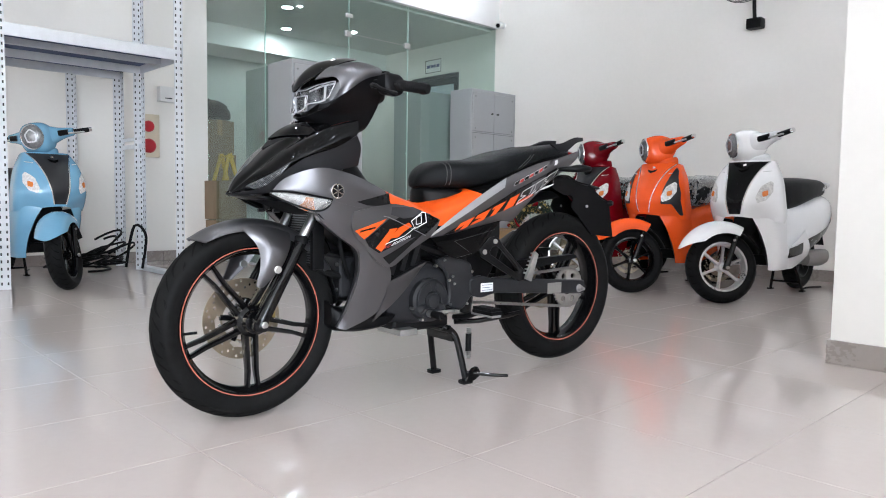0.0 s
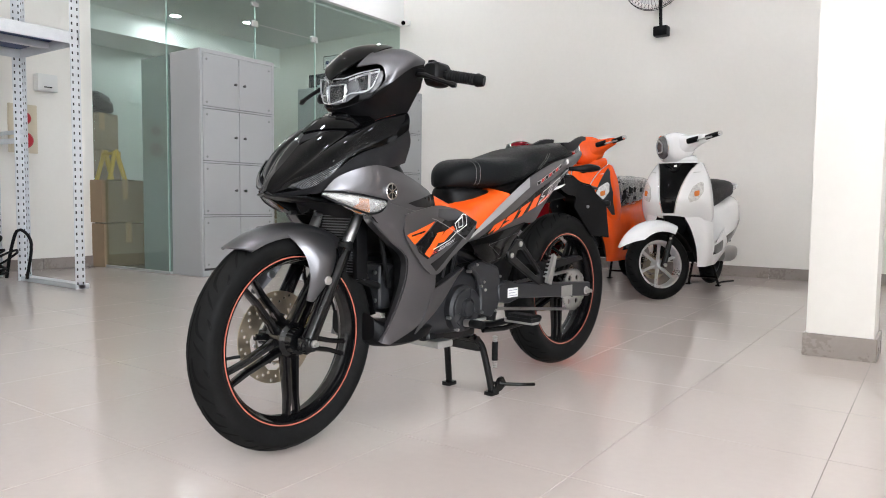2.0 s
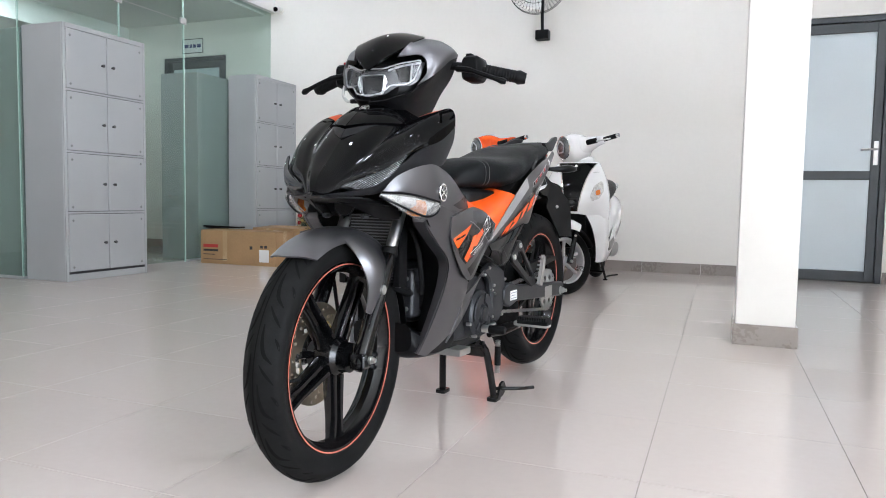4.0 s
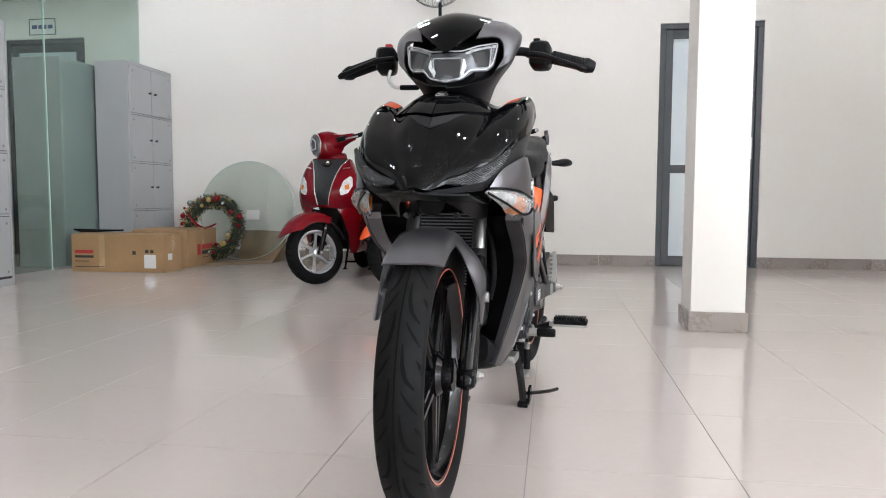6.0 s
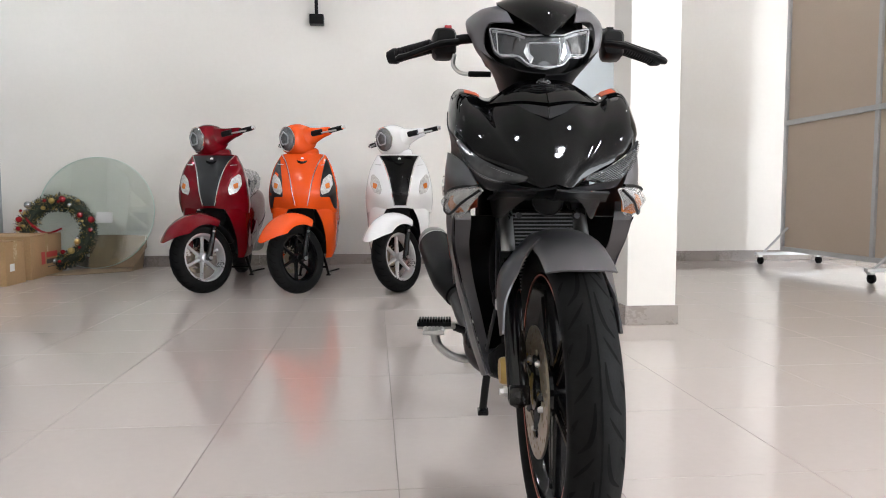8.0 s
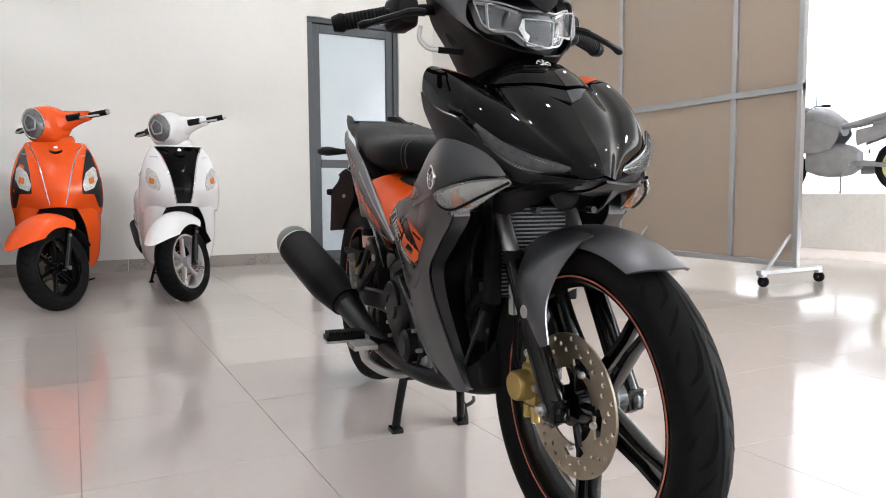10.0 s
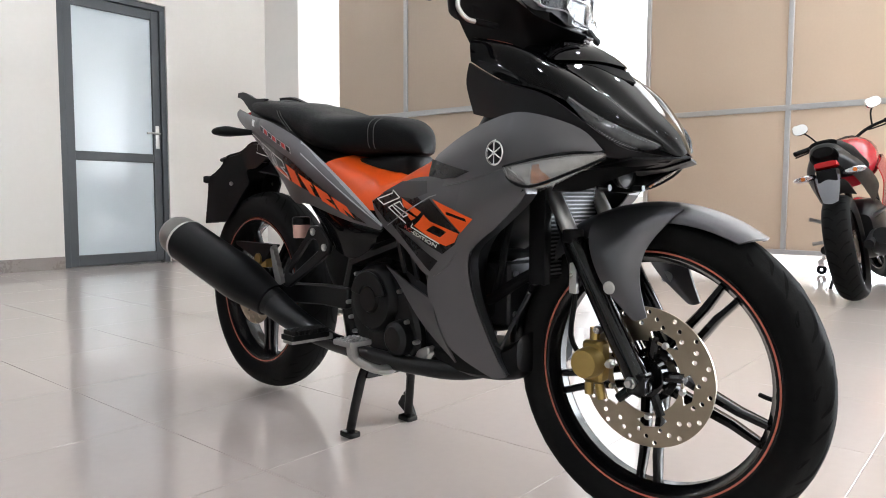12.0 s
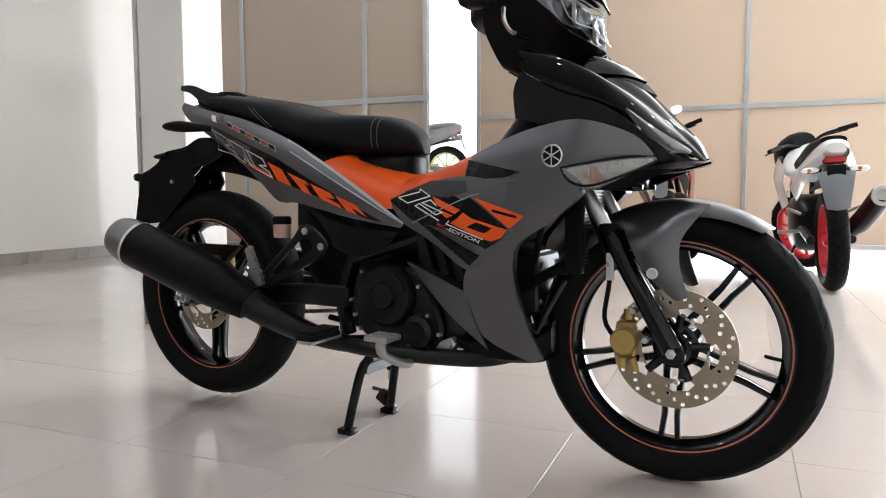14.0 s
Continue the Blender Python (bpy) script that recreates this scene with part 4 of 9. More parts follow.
    chin = loft_bm([[(0.0, -0.058, 0.656), (s * 0.03, -0.050, 0.653), (s * 0.065, -0.035, 0.652), (s * 0.100, -0.010, 0.652)],
                    [(0.0, 0.0, 0.642), (s * 0.03, 0.0, 0.642), (s * 0.065, 0.01, 0.641), (s * 0.105, 0.03, 0.645)],
                    [(0.0, 0.07, 0.642), (s * 0.035, 0.07, 0.638), (s * 0.07, 0.08, 0.634), (s * 0.115, 0.09, 0.636)]], 14, 8, 0.004)
    part("chin_fin", loft_bm([[(s * 0.022, -0.048, 0.656), (s * 0.060, -0.020, 0.653), (s * 0.095, 0.030, 0.649), (s * 0.110, 0.120, 0.645)],
                              [(s * 0.022, -0.044, 0.653), (s * 0.056, 0.020, 0.632), (s * 0.084, 0.096, 0.602), (s * 0.100, 0.150, 0.602)]], 12, 4, 0.004), M_BLACKPLASTIC, hero, "black fin under the nose")
    part("chin_panel", chin, M_BLACKPLASTIC, hero, "black chin panel")

# -- grey side fairings --
for s in (-1, 1):
    up = loft_bm([[(s * 0.149, 0.386, 0.671), (s * 0.165, 0.31, 0.700), (s * 0.178, 0.23, 0.722), (s * 0.187, 0.141, 0.731), (s * 0.154, 0.057, 0.702), (s * 0.133, 0.022, 0.662)],
                  [(s * 0.160, 0.392, 0.652), (s * 0.178, 0.31, 0.672), (s * 0.188, 0.23, 0.690), (s * 0.192, 0.150, 0.696), (s * 0.162, 0.062, 0.684), (s * 0.134, 0.022, 0.661)],
                  [(s * 0.164, 0.398, 0.630), (s * 0.182, 0.31, 0.645), (s * 0.190, 0.23, 0.658), (s * 0.193, 0.160, 0.664), (s * 0.168, 0.070, 0.670), (s * 0.135, 0.022, 0.660)],
                  [(s * 0.165, 0.405, 0.602), (s * 0.183, 0.335, 0.610), (s * 0.189, 0.258, 0.622), (s * 0.192, 0.176, 0.640), (s * 0.171, 0.085, 0.656), (s * 0.136, 0.022, 0.659)]], 30, 16, 0.004)
    leg = loft_bm([[(s * 0.190, 0.174, 0.641), (s * 0.180, 0.140, 0.603), (s * 0.180, 0.200, 0.545), (s * 0.172, 0.276, 0.494), (s * 0.160, 0.292, 0.440), (s * 0.143, 0.288, 0.380), (s * 0.120, 0.266, 0.300), (s * 0.104, 0.246, 0.250)],
                   [(s * 0.189, 0.250, 0.626), (s * 0.192, 0.230, 0.590), (s * 0.188, 0.270, 0.545), (s * 0.180, 0.322, 0.494), (s * 0.168, 0.330, 0.440), (s * 0.152, 0.332, 0.376), (s * 0.130, 0.312, 0.300), (s * 0.110, 0.258, 0.246)],
                   [(s * 0.164, 0.405, 0.604), (s * 0.174, 0.400, 0.565), (s * 0.178, 0.390, 0.520), (s * 0.176, 0.378, 0.470), (s * 0.168, 0.398, 0.420), (s * 0.156, 0.400, 0.375), (s * 0.134, 0.368, 0.292), (s * 0.114, 0.272, 0.243)]], 34, 12, 0.004)
    wedge = loft_bm([[(s * 0.1895, 0.250, 0.606), (s * 0.1855, 0.330, 0.622), (s * 0.176, 0.400, 0.630), (s * 0.168, 0.480, 0.618), (s * 0.158, 0.590, 0.582)],
                     [(s * 0.1905, 0.246, 0.556), (s * 0.1900, 0.325, 0.556), (s * 0.185, 0.400, 0.566), (s * 0.174, 0.480, 0.562), (s * 0.159, 0.578, 0.557)],
                     [(s * 0.1835, 0.285, 0.512), (s * 0.1790, 0.340, 0.455), (s * 0.180, 0.390, 0.438), (s * 0.170, 0.470, 0.487), (s * 0.157, 0.552, 0.526)]], 24, 16, 0.004)
    low = loft_bm([[(s * 0.150, 0.548, 0.446), (s * 0.158, 0.470, 0.416), (s * 0.158, 0.395, 0.386)],
                   [(s * 0.146, 0.545, 0.438), (s * 0.150, 0.460, 0.385), (s * 0.148, 0.385, 0.330)],
                   [(s * 0.138, 0.540, 0.430), (s * 0.138, 0.450, 0.335), (s * 0.126, 0.360, 0.262)]], 12, 8, 0.004)
    fair = part("side_fairing", up, M_SATIN, hero, "satin grey side fairing")
    leg_ob = part("leg_shield", leg, M_SATIN, fair)
    wedge_ob = part("graphic_panel", wedge, M_SATIN, fair)
    part("lower_blade", low, M_SATIN, fair)
    em = lathe_bm([(-0.002, 0.030), (0.003, 0.030), (0.0045, 0.0285), (0.0045, 0.0265), (0.002, 0.026), (0.002, 0.0)], 36, "z")
    for k in range(3):
        bar = box_bm(-0.0017, 0.0017, -0.0250, 0.0250, 0.0026, 0.0045)
        bmesh.ops.rotate(bar, verts=bar.verts[:], cent=(0, 0, 0), matrix=Matrix.Rotation(radians(60 * k), 3, "Z"))
        merge_bm(em, bar)
    eb = part("emblem", em, M_CHROME, fair, "round chrome emblem with crossed bars")
    at, nrm, *_ = tree_of(fair).ray_cast(Vector((s * 0.6, 0.196, 0.666)), Vector((-s, 0, 0)))
    nrm = nrm if nrm.x * s > 0 else -nrm
    eb.matrix_basis = Matrix.Translation(at + nrm * 0.0012) @ nrm.to_track_quat("Z", "Y").to_matrix().to_4x4() @ Matrix.Scale(0.74, 4)
    back = part("emblem_back", lathe_bm([(0.0021, 0.0), (0.0026, 0.0248)], 28, "z"), M_DECALBLACK, eb)

    # turn signal
    sg = loft_bm([[(s * 0.194, 0.178, 0.642), (s * 0.186, 0.100, 0.654), (s * 0.162, 0.055, 0.660), (s * 0.134, 0.021, 0.661)],
                  [(s * 0.204, 0.172, 0.634), (s * 0.197, 0.105, 0.636), (s * 0.170, 0.055, 0.647), (s * 0.134, 0.018, 0.658)],
                  [(s * 0.197, 0.160, 0.619), (s * 0.186, 0.126, 0.611), (s * 0.162, 0.060, 0.634), (s * 0.131, 0.020, 0.655)],
                  [(s * 0.178, 0.152, 0.609), (s * 0.162, 0.130, 0.602), (s * 0.144, 0.065, 0.631), (s * 0.125, 0.024, 0.653)]], 18, 14, 0.002)
    sig = part("turn_signal", sg, M_SIGNAL, hero, "ribbed clear and amber turn signal lens")
    part("signal_rim", rod_bm(spline([(s * 0.195, 0.180, 0.643), (s * 0.187, 0.10, 0.656), (s * 0.163, 0.055, 0.662), (s * 0.134, 0.019, 0.663)], 18), 0.0030, 6), M_BLACKPLASTIC, sig, "black lens edge")
    part("lower_rim", rod_bm(spline([(s * 0.195, 0.180, 0.643), (s * 0.199, 0.162, 0.618), (s * 0.187, 0.126, 0.609), (s * 0.163, 0.060, 0.632), (s * 0.132, 0.019, 0.654)], 18), 0.0028, 6), M_BLACKPLASTIC, sig, "black lens edge")

    part("signal_reflector", loft_bm([[(s * 0.183, 0.172, 0.641), (s * 0.172, 0.100, 0.652), (s * 0.148, 0.060, 0.657), (s * 0.128, 0.026, 0.659)],
                                      [(s * 0.186, 0.166, 0.630), (s * 0.176, 0.105, 0.632), (s * 0.152, 0.062, 0.645), (s * 0.127, 0.026, 0.657)],
                                      [(s * 0.178, 0.154, 0.613), (s * 0.160, 0.126, 0.607), (s * 0.142, 0.066, 0.633), (s * 0.124, 0.027, 0.654)]], 12, 8, 0.002), M_SIGBACK, sig, "dull silver reflector")
    part("amber_reflector", loft_bm([[(s * 0.146, 0.094, 0.648), (s * 0.170, 0.104, 0.648), (s * 0.185, 0.126, 0.644)], [(s * 0.146, 0.092, 0.628), (s * 0.172, 0.102, 0.628), (s * 0.191, 0.124, 0.628)],
                                     [(s * 0.150, 0.108, 0.616), (s * 0.170, 0.114, 0.611), (s * 0.184, 0.130, 0.614)]], 8, 8, 0.003), M_SIGAMBER, sig, "amber reflector behind the lens")

    rim_line = [(0.186, 0.168, 0.630), (0.177, 0.142, 0.600), (0.177, 0.201, 0.545), (0.169, 0.276, 0.494), (0.157, 0.291, 0.440), (0.140, 0.287, 0.380), (0.118, 0.265, 0.300), (0.103, 0.246, 0.252)]
    part("front_return", loft_bm([[(s * x, y, z) for x, y, z in rim_line], [(s * (x - 0.018 - 0.05 * max(0, z - 0.30)), y + 0.004, z) for x, y, z in rim_line]], 30, 4, 0.003), M_SATIN, leg_ob, "folded front edge")

    # stickers
    skins = [wedge_ob.data, leg_ob.data, fair.data]
    at = [0, len(skins[0].vertices), len(skins[0].vertices) + len(skins[1].vertices)]
    tw = BVHTree.FromPolygons([v.co for me in skins for v in me.vertices], [tuple(k + i for i in p.vertices) for me, k in zip(skins, at) for p in me.polygons])

    def outline(loop, w=0.0026, closed=True):
        """Narrow strips along an outline."""
        strips = []
        for a, b in (zip(loop, loop[1:] + loop[:1]) if closed else zip(loop, loop[1:])):
            d = (Vector(b) - Vector(a)).normalized() * w / 2
            n = Vector((-d.y, d.x))
            a, b = Vector(a) - d, Vector(b) + d
            strips.append([tuple(a + n), tuple(b + n), tuple(b - n), tuple(a - n)])
        return strips

    def stick(name, loop, ink, lift, label=""):
        decal(name, [loop], tw, s, ink, fair, lift, 3, label=label)

    def lines(loop, ink, lift, w=0.0026, closed=True):
        for strip in outline(loop, w, closed):
            decal("numeral_edge", [strip], tw, s, ink, fair, lift, 1)

    stick("sticker", [(0.588, 0.579), (0.553, 0.595), (0.475, 0.620), (0.394, 0.580), (0.377, 0.587), (0.291, 0.525), (0.306, 0.503), (0.342, 0.482), (0.435, 0.518), (0.532, 0.538)], M_DECALBLACK, 0.0010, "black numeral sticker")
    stick("sticker", [(0.552, 0.597), (0.475, 0.622), (0.390, 0.621), (0.383, 0.598), (0.432, 0.586), (0.471, 0.590), (0.505, 0.603)], M_GREYINK, 0.0014, "dark grey graphic sticker")
    stick("sticker", [(0.368, 0.587), (0.254, 0.551), (0.287, 0.525)], M_ORANGE, 0.0014, "orange flag sticker")
    stick("sticker", [(0.514, 0.535), (0.495, 0.533), (0.356, 0.468), (0.380, 0.446)], M_DECALBLACK, 0.0010, "black graphic sticker")
    stick("small_print", [(0.325, 0.563), (0.271, 0.551), (0.270, 0.5455), (0.324, 0.5575)], M_DECALBLACK, 0.0022, "small bar of black print")
    # Lighter strip paints the highlight along the panel's crease
    lines([(0.526, 0.531), (0.450, 0.561), (0.375, 0.590), (0.355, 0.594)], M_SATIN_LIT, 0.0030, 0.0022, False)
    if s < 0:
        one = [(0.564, 0.586), (0.506, 0.598), (0.505, 0.604), (0.477, 0.589), (0.538, 0.574)]
        five = [(0.498, 0.575), (0.475, 0.581), (0.461, 0.570), (0.420, 0.549), (0.454, 0.538), (0.517, 0.568), (0.505, 0.573), (0.461, 0.550), (0.444, 0.555)]
        stick("numeral", one, M_DECALBLACK, 0.0018, "black numeral with a white outline")
        stick("numeral", five, M_DECALBLACK, 0.0018, "black numeral with a white outline")
        stick("numeral_bar", [(0.471, 0.589), (0.398, 0.561), (0.412, 0.552), (0.461, 0.571)], M_ORANGE, 0.0024, "orange part of a numeral")
        stick("numeral_bar", [(0.457, 0.562), (0.416, 0.549), (0.434, 0.543)], M_ORANGE, 0.0024)
        nought = [(0.392, 0.556), (0.373, 0.544), (0.292, 0.523), (0.306, 0.506), (0.329, 0.498), (0.350, 0.503), (0.425, 0.533), (0.407, 0.543)]
        eye = [(0.385, 0.526), (0.361, 0.536), (0.324, 0.525), (0.344, 0.514)]
        stick("numeral", nought, M_ORANGE, 0.0018, "orange numeral")
        stick("numeral_eye", eye, M_DECALBLACK, 0.0024)
        lines(one, M_DECALWHITE, 0.0028)
        lines(five[4:] + five[:3], M_DECALWHITE, 0.0028, closed=False)
        lines([(0.428, 0.537), (0.434, 0.531), (0.348, 0.502)], M_DECALWHITE, 0.0028, closed=False)
    else:
        stick("numeral", [(0.326, 0.499), (0.373, 0.554), (0.407, 0.558), (0.385, 0.530), (0.349, 0.486)], M_ORANGE, 0.0018, "orange numeral")
        stick("numeral", [(0.378, 0.526), (0.412, 0.558), (0.453, 0.573), (0.466, 0.562), (0.433, 0.545), (0.409, 0.528)], M_ORANGE, 0.0018, "orange numeral")
        nought = [(0.463, 0.578), (0.511, 0.606), (0.525, 0.604), (0.527, 0.574), (0.477, 0.554)]
        eye = [(0.484, 0.588), (0.506, 0.598), (0.505, 0.571), (0.483, 0.567)]
        stick("numeral", nought, M_DECALBLACK, 0.0018, "black numeral with a white outline")
        lines(nought, M_DECALWHITE, 0.0028)
        lines(eye, M_DECALWHITE, 0.0028)
        lines([(0.362, 0.509), (0.437, 0.533), (0.480, 0.559)], M_DECALWHITE, 0.0028, closed=False)
        lines([(0.326, 0.499), (0.373, 0.552)], M_DECALBLACK, 0.0028, 0.004, False)
    for body, size, mid, ink in (("RC", 0.0125, -0.041, M_REDINK), ("-EDITION", 0.0125, 0.012, M_DECALWHITE)):
        tb = text_bm(body, size, 0.0, 0.3, 0.0002)
        for v in tb.verts:
            u = mid + v.co.x * 1.5
            w_ = v.co.y * 0.9
            u = u if s > 0 else -u
            v.co = Vector((0, 0.408 + u, 0.5135 + 0.33 * u + w_))
        decal("lettering", None, tw, s, ink, fair, 0.0024, 1, tb, "small edition lettering")
    # Flat black patch puts the vent recess's darkness into colour
    decal("sticker", [[(0.392, 0.664), (0.262, 0.636), (0.300, 0.626), (0.396, 0.622)]], tree_of(fair), s, M_DECALBLACK, fair, 0.0016, 3, label="flat black patch drawing the vent recess")

# -- orange centre cover --
oc = []
for s in (-1, 1):
    oc.append(loft_bm([[(s * 0.05, 0.77, 0.690), (s * 0.05, 0.66, 0.655), (s * 0.05, 0.575, 0.635), (s * 0.05, 0.47, 0.662), (s * 0.05, 0.38, 0.690)],
                       [(s * 0.105, 0.755, 0.682), (s * 0.112, 0.66, 0.643), (s * 0.115, 0.575, 0.616), (s * 0.112, 0.46, 0.652), (s * 0.110, 0.385, 0.682)],
                       [(s * 0.136, 0.775, 0.672), (s * 0.142, 0.68, 0.628), (s * 0.146, 0.585, 0.600), (s * 0.146, 0.47, 0.634), (s * 0.145, 0.395, 0.660)],
                       [(s * 0.142, 0.800, 0.662), (s * 0.148, 0.69, 0.602), (s * 0.152, 0.600, 0.560), (s * 0.154, 0.50, 0.592), (s * 0.155, 0.40, 0.622)]], 24, 12, 0.004))
cover = part("centre_cover", merge_bm(oc[0], oc[1]), M_ORANGE, hero, "orange V-shaped centre cover")
part("centre_tunnel", section_bm(resample([(0.36, 0.69, 0.50, 0.09), (0.47, 0.655, 0.45, 0.10), (0.58, 0.625, 0.44, 0.105), (0.68, 0.66, 0.44, 0.10), (0.80, 0.69, 0.47, 0.09)], 16), 20, power=3.5), M_BLACKPLASTIC, hero)

# -- tail --
for s in (-1, 1):
    tp = loft_bm([[(s * 0.070, 1.335, 0.846), (s * 0.100, 1.20, 0.812), (s * 0.120, 1.066, 0.783), (s * 0.134, 0.916, 0.732), (s * 0.142, 0.80, 0.674), (s * 0.150, 0.68, 0.607), (s * 0.154, 0.556, 0.528)],
                  [(s * 0.078, 1.335, 0.832), (s * 0.112, 1.20, 0.796), (s * 0.134, 1.066, 0.760), (s * 0.148, 0.916, 0.706), (s * 0.155, 0.80, 0.650), (s * 0.158, 0.68, 0.588), (s * 0.156, 0.557, 0.525)],
                  [(s * 0.072, 1.320, 0.806), (s * 0.106, 1.18, 0.756), (s * 0.130, 1.050, 0.705), (s * 0.144, 0.93, 0.648), (s * 0.150, 0.82, 0.606), (s * 0.154, 0.69, 0.565), (s * 0.154, 0.560, 0.523)],
                  [(s * 0.060, 1.285, 0.776), (s * 0.090, 1.150, 0.712), (s * 0.118, 1.015, 0.630), (s * 0.132, 0.935, 0.576), (s * 0.136, 0.866, 0.572), (s * 0.146, 0.70, 0.538), (s * 0.152, 0.565, 0.520)]], 36, 16, 0.004)
    tail = part("tail_panel", tp, M_SATIN, hero, "satin grey tail panel")
    tt = tree_of(tail)
    decal("sticker", [[(1.205, 0.748), (1.172, 0.772), (0.935, 0.684), (0.753, 0.597), (0.610, 0.530), (0.660, 0.538), (0.821, 0.594), (1.050, 0.662)]], tt, s, M_DECALBLACK, tail, 0.0010, 3, label="black graphic sticker")

    def on_tail(t, v):
        """Along the tail's graphic, t from its rear end and v across it; the blocks lean back."""
        h = 0.033 - 0.014 * t
        return (1.176 - 0.520 * t + 0.018 * v, 0.738 - 0.190 * t - 0.004 * math.sin(math.pi * t) + h * v)

    slab = [(0, -0.8), (1, -0.8), (1, -0.3), (0.45, -0.1), (1, 0.25), (1, 0.9), (0, 0.9)]
    blocks = [slab, [(0, -0.8), (0.4, -0.8), (0.55, -0.3), (1, -0.8), (0.8, 0.05), (1, 0.9), (0, 0.9)], slab, [(0.1, -0.8), (0.9, -0.8), (0.9, 0.9), (0.1, 0.9)],
              [(0.30, -0.8), (0.75, -0.8), (0.75, 0.45), (1, 0.45), (1, 0.9), (0, 0.9)], slab, [(0, -0.8), (0.5, -0.8), (0.5, 0.1), (1, -0.5), (1, 0.9), (0, 0.9)]]
    for k, shape in enumerate(blocks):
        loop = [on_tail((k + 0.05 + 0.84 * u) / 7, v) for u, v in shape]
        if k < 3:
            for a, b in zip(loop, loop[1:] + loop[:1]):
                d = (Vector(b) - Vector(a)).normalized() * 0.0015
                n = Vector((-d.y, d.x))
                a, b = Vector(a) - d, Vector(b) + d
                decal("block_edge", [[tuple(a + n), tuple(b + n), tuple(b - n), tuple(a - n)]], tt, s, M_DECALWHITE, tail, 0.0018, 1)
        else:
            decal("sticker", [loop], tt, s, M_ORANGE, tail, 0.0018, 2, label="slanted orange graphic block")
    decal("sticker", [[on_tail(0.20, -0.95), on_tail(0.26, -0.45), on_tail(0.42, -0.45), on_tail(0.42, -0.95)]], tt, s, M_ORANGE, tail, 0.0014, 2, label="orange graphic slice")
    for k in range(7):
        y = 1.105 - 0.0265 * k
        zc = 0.7735 - 0.0103 * k
        q = [(y, zc - 0.007), (y - 0.021, zc - 0.0152), (y - 0.021 + 0.007, zc - 0.0002), (y + 0.007, zc + 0.008)]
        cy, cz = sum(p[0] for p in q) / 4, sum(p[1] for p in q) / 4
        decal("sticker", [q], tt, s, M_DECALWHITE, tail, 0.0012, 1, label="small white-edged red graphic block")
        decal("sticker", [[(cy + (a - cy) * 0.90, cz + (b - cz) * 0.84) for a, b in q]], tt, s, M_REDINK if k % 2 else M_DECALBLACK, tail, 0.0020, 1)
    for y in (1.175, 1.145):
        decal("sticker", [[(y, 0.786), (y - 0.020, 0.780), (y - 0.010, 0.799), (y + 0.010, 0.804)]], tt, s, M_DECALWHITE if y > 1.16 else M_GREYINK, tail, 0.0012, 1, label="small grey graphic block")
    # The upward facet's highlight is painted as a lighter band
    part("tail_stripe", loft_bm([[(s * 0.1375, 0.90, 0.7275), (s * 0.1445, 0.80, 0.6765), (s * 0.1525, 0.68, 0.609), (s * 0.156, 0.556, 0.530)],
                                 [(s * 0.1530, 0.88, 0.693), (s * 0.1575, 0.80, 0.652), (s * 0.1605, 0.68, 0.589), (s * 0.158, 0.557, 0.526)]], 24, 4, 0.002), M_SATIN_LIT, tail, "upper facet in lighter satin grey, its highlight painted in")
    grab = loft_bm([[(s * 0.088, 1.16, 0.862), (s * 0.088, 1.22, 0.868), (s * 0.080, 1.29, 0.892), (s * 0.070, 1.350, 0.897)],
                    [(s * 0.090, 1.20, 0.836), (s * 0.092, 1.24, 0.838), (s * 0.084, 1.30, 0.872), (s * 0.072, 1.350, 0.884)]], 10, 4, 0.012)
    part("grab_rail", grab, M_DARKGREY, hero, "dark grey grab rail")
    ind = section_bm(resample([(1.300, 0.775, 0.770, 0.006, s * 0.175), (1.285, 0.783, 0.762, 0.014, s * 0.172), (1.25, 0.787, 0.757, 0.018, s * 0.160), (1.215, 0.780, 0.758, 0.015, s * 0.140), (1.19, 0.775, 0.762, 0.012, s * 0.105)], 12), 12)
    part("rear_indicator", ind, M_BLACKPLASTIC, hero, "black leaf-shaped rear indicator")
seat = part("seat", section_bm(resample([(0.588, 0.706, 0.690, 0.015), (0.598, 0.732, 0.686, 0.036), (0.622, 0.755, 0.683, 0.060), (0.66, 0.774, 0.682, 0.086), (0.71, 0.783, 0.684, 0.112), (0.77, 0.787, 0.686, 0.130),
                                         (0.85, 0.796, 0.700, 0.136), (0.91, 0.813, 0.712, 0.130), (0.99, 0.835, 0.748, 0.124), (1.08, 0.849, 0.780, 0.114), (1.18, 0.862, 0.805, 0.102), (1.275, 0.875, 0.832, 0.080)], 44), 32, power=3.2), M_SEAT, hero,
            "black vinyl two-level seat with grey stitching")
def seat_ring(y, zt, zb, w, grow=1.004):
    ring = section_bm([(y, zt, zb, w), (y + 0.001, zt, zb, w)], 40, power=3.2)
    pts = [v.co.copy() for v in ring.verts[:40]]
    ring.free()
    c = Vector((0, y, (zt + zb) / 2))
    return [c + (p - c) * grow for p in pts if p.z > zb + 0.012]
for y, zt, zb, w in ((0.670, 0.7765, 0.6823, 0.0915), (0.682, 0.7790, 0.6830, 0.0980)):
    ring = sorted(seat_ring(y, zt, zb, w), key=lambda p: math.atan2(p.z - 0.70, p.x))
    part("stitching", rod_bm(ring, 0.0011, 5, cap=False), M_STITCH, seat, "grey stitching")
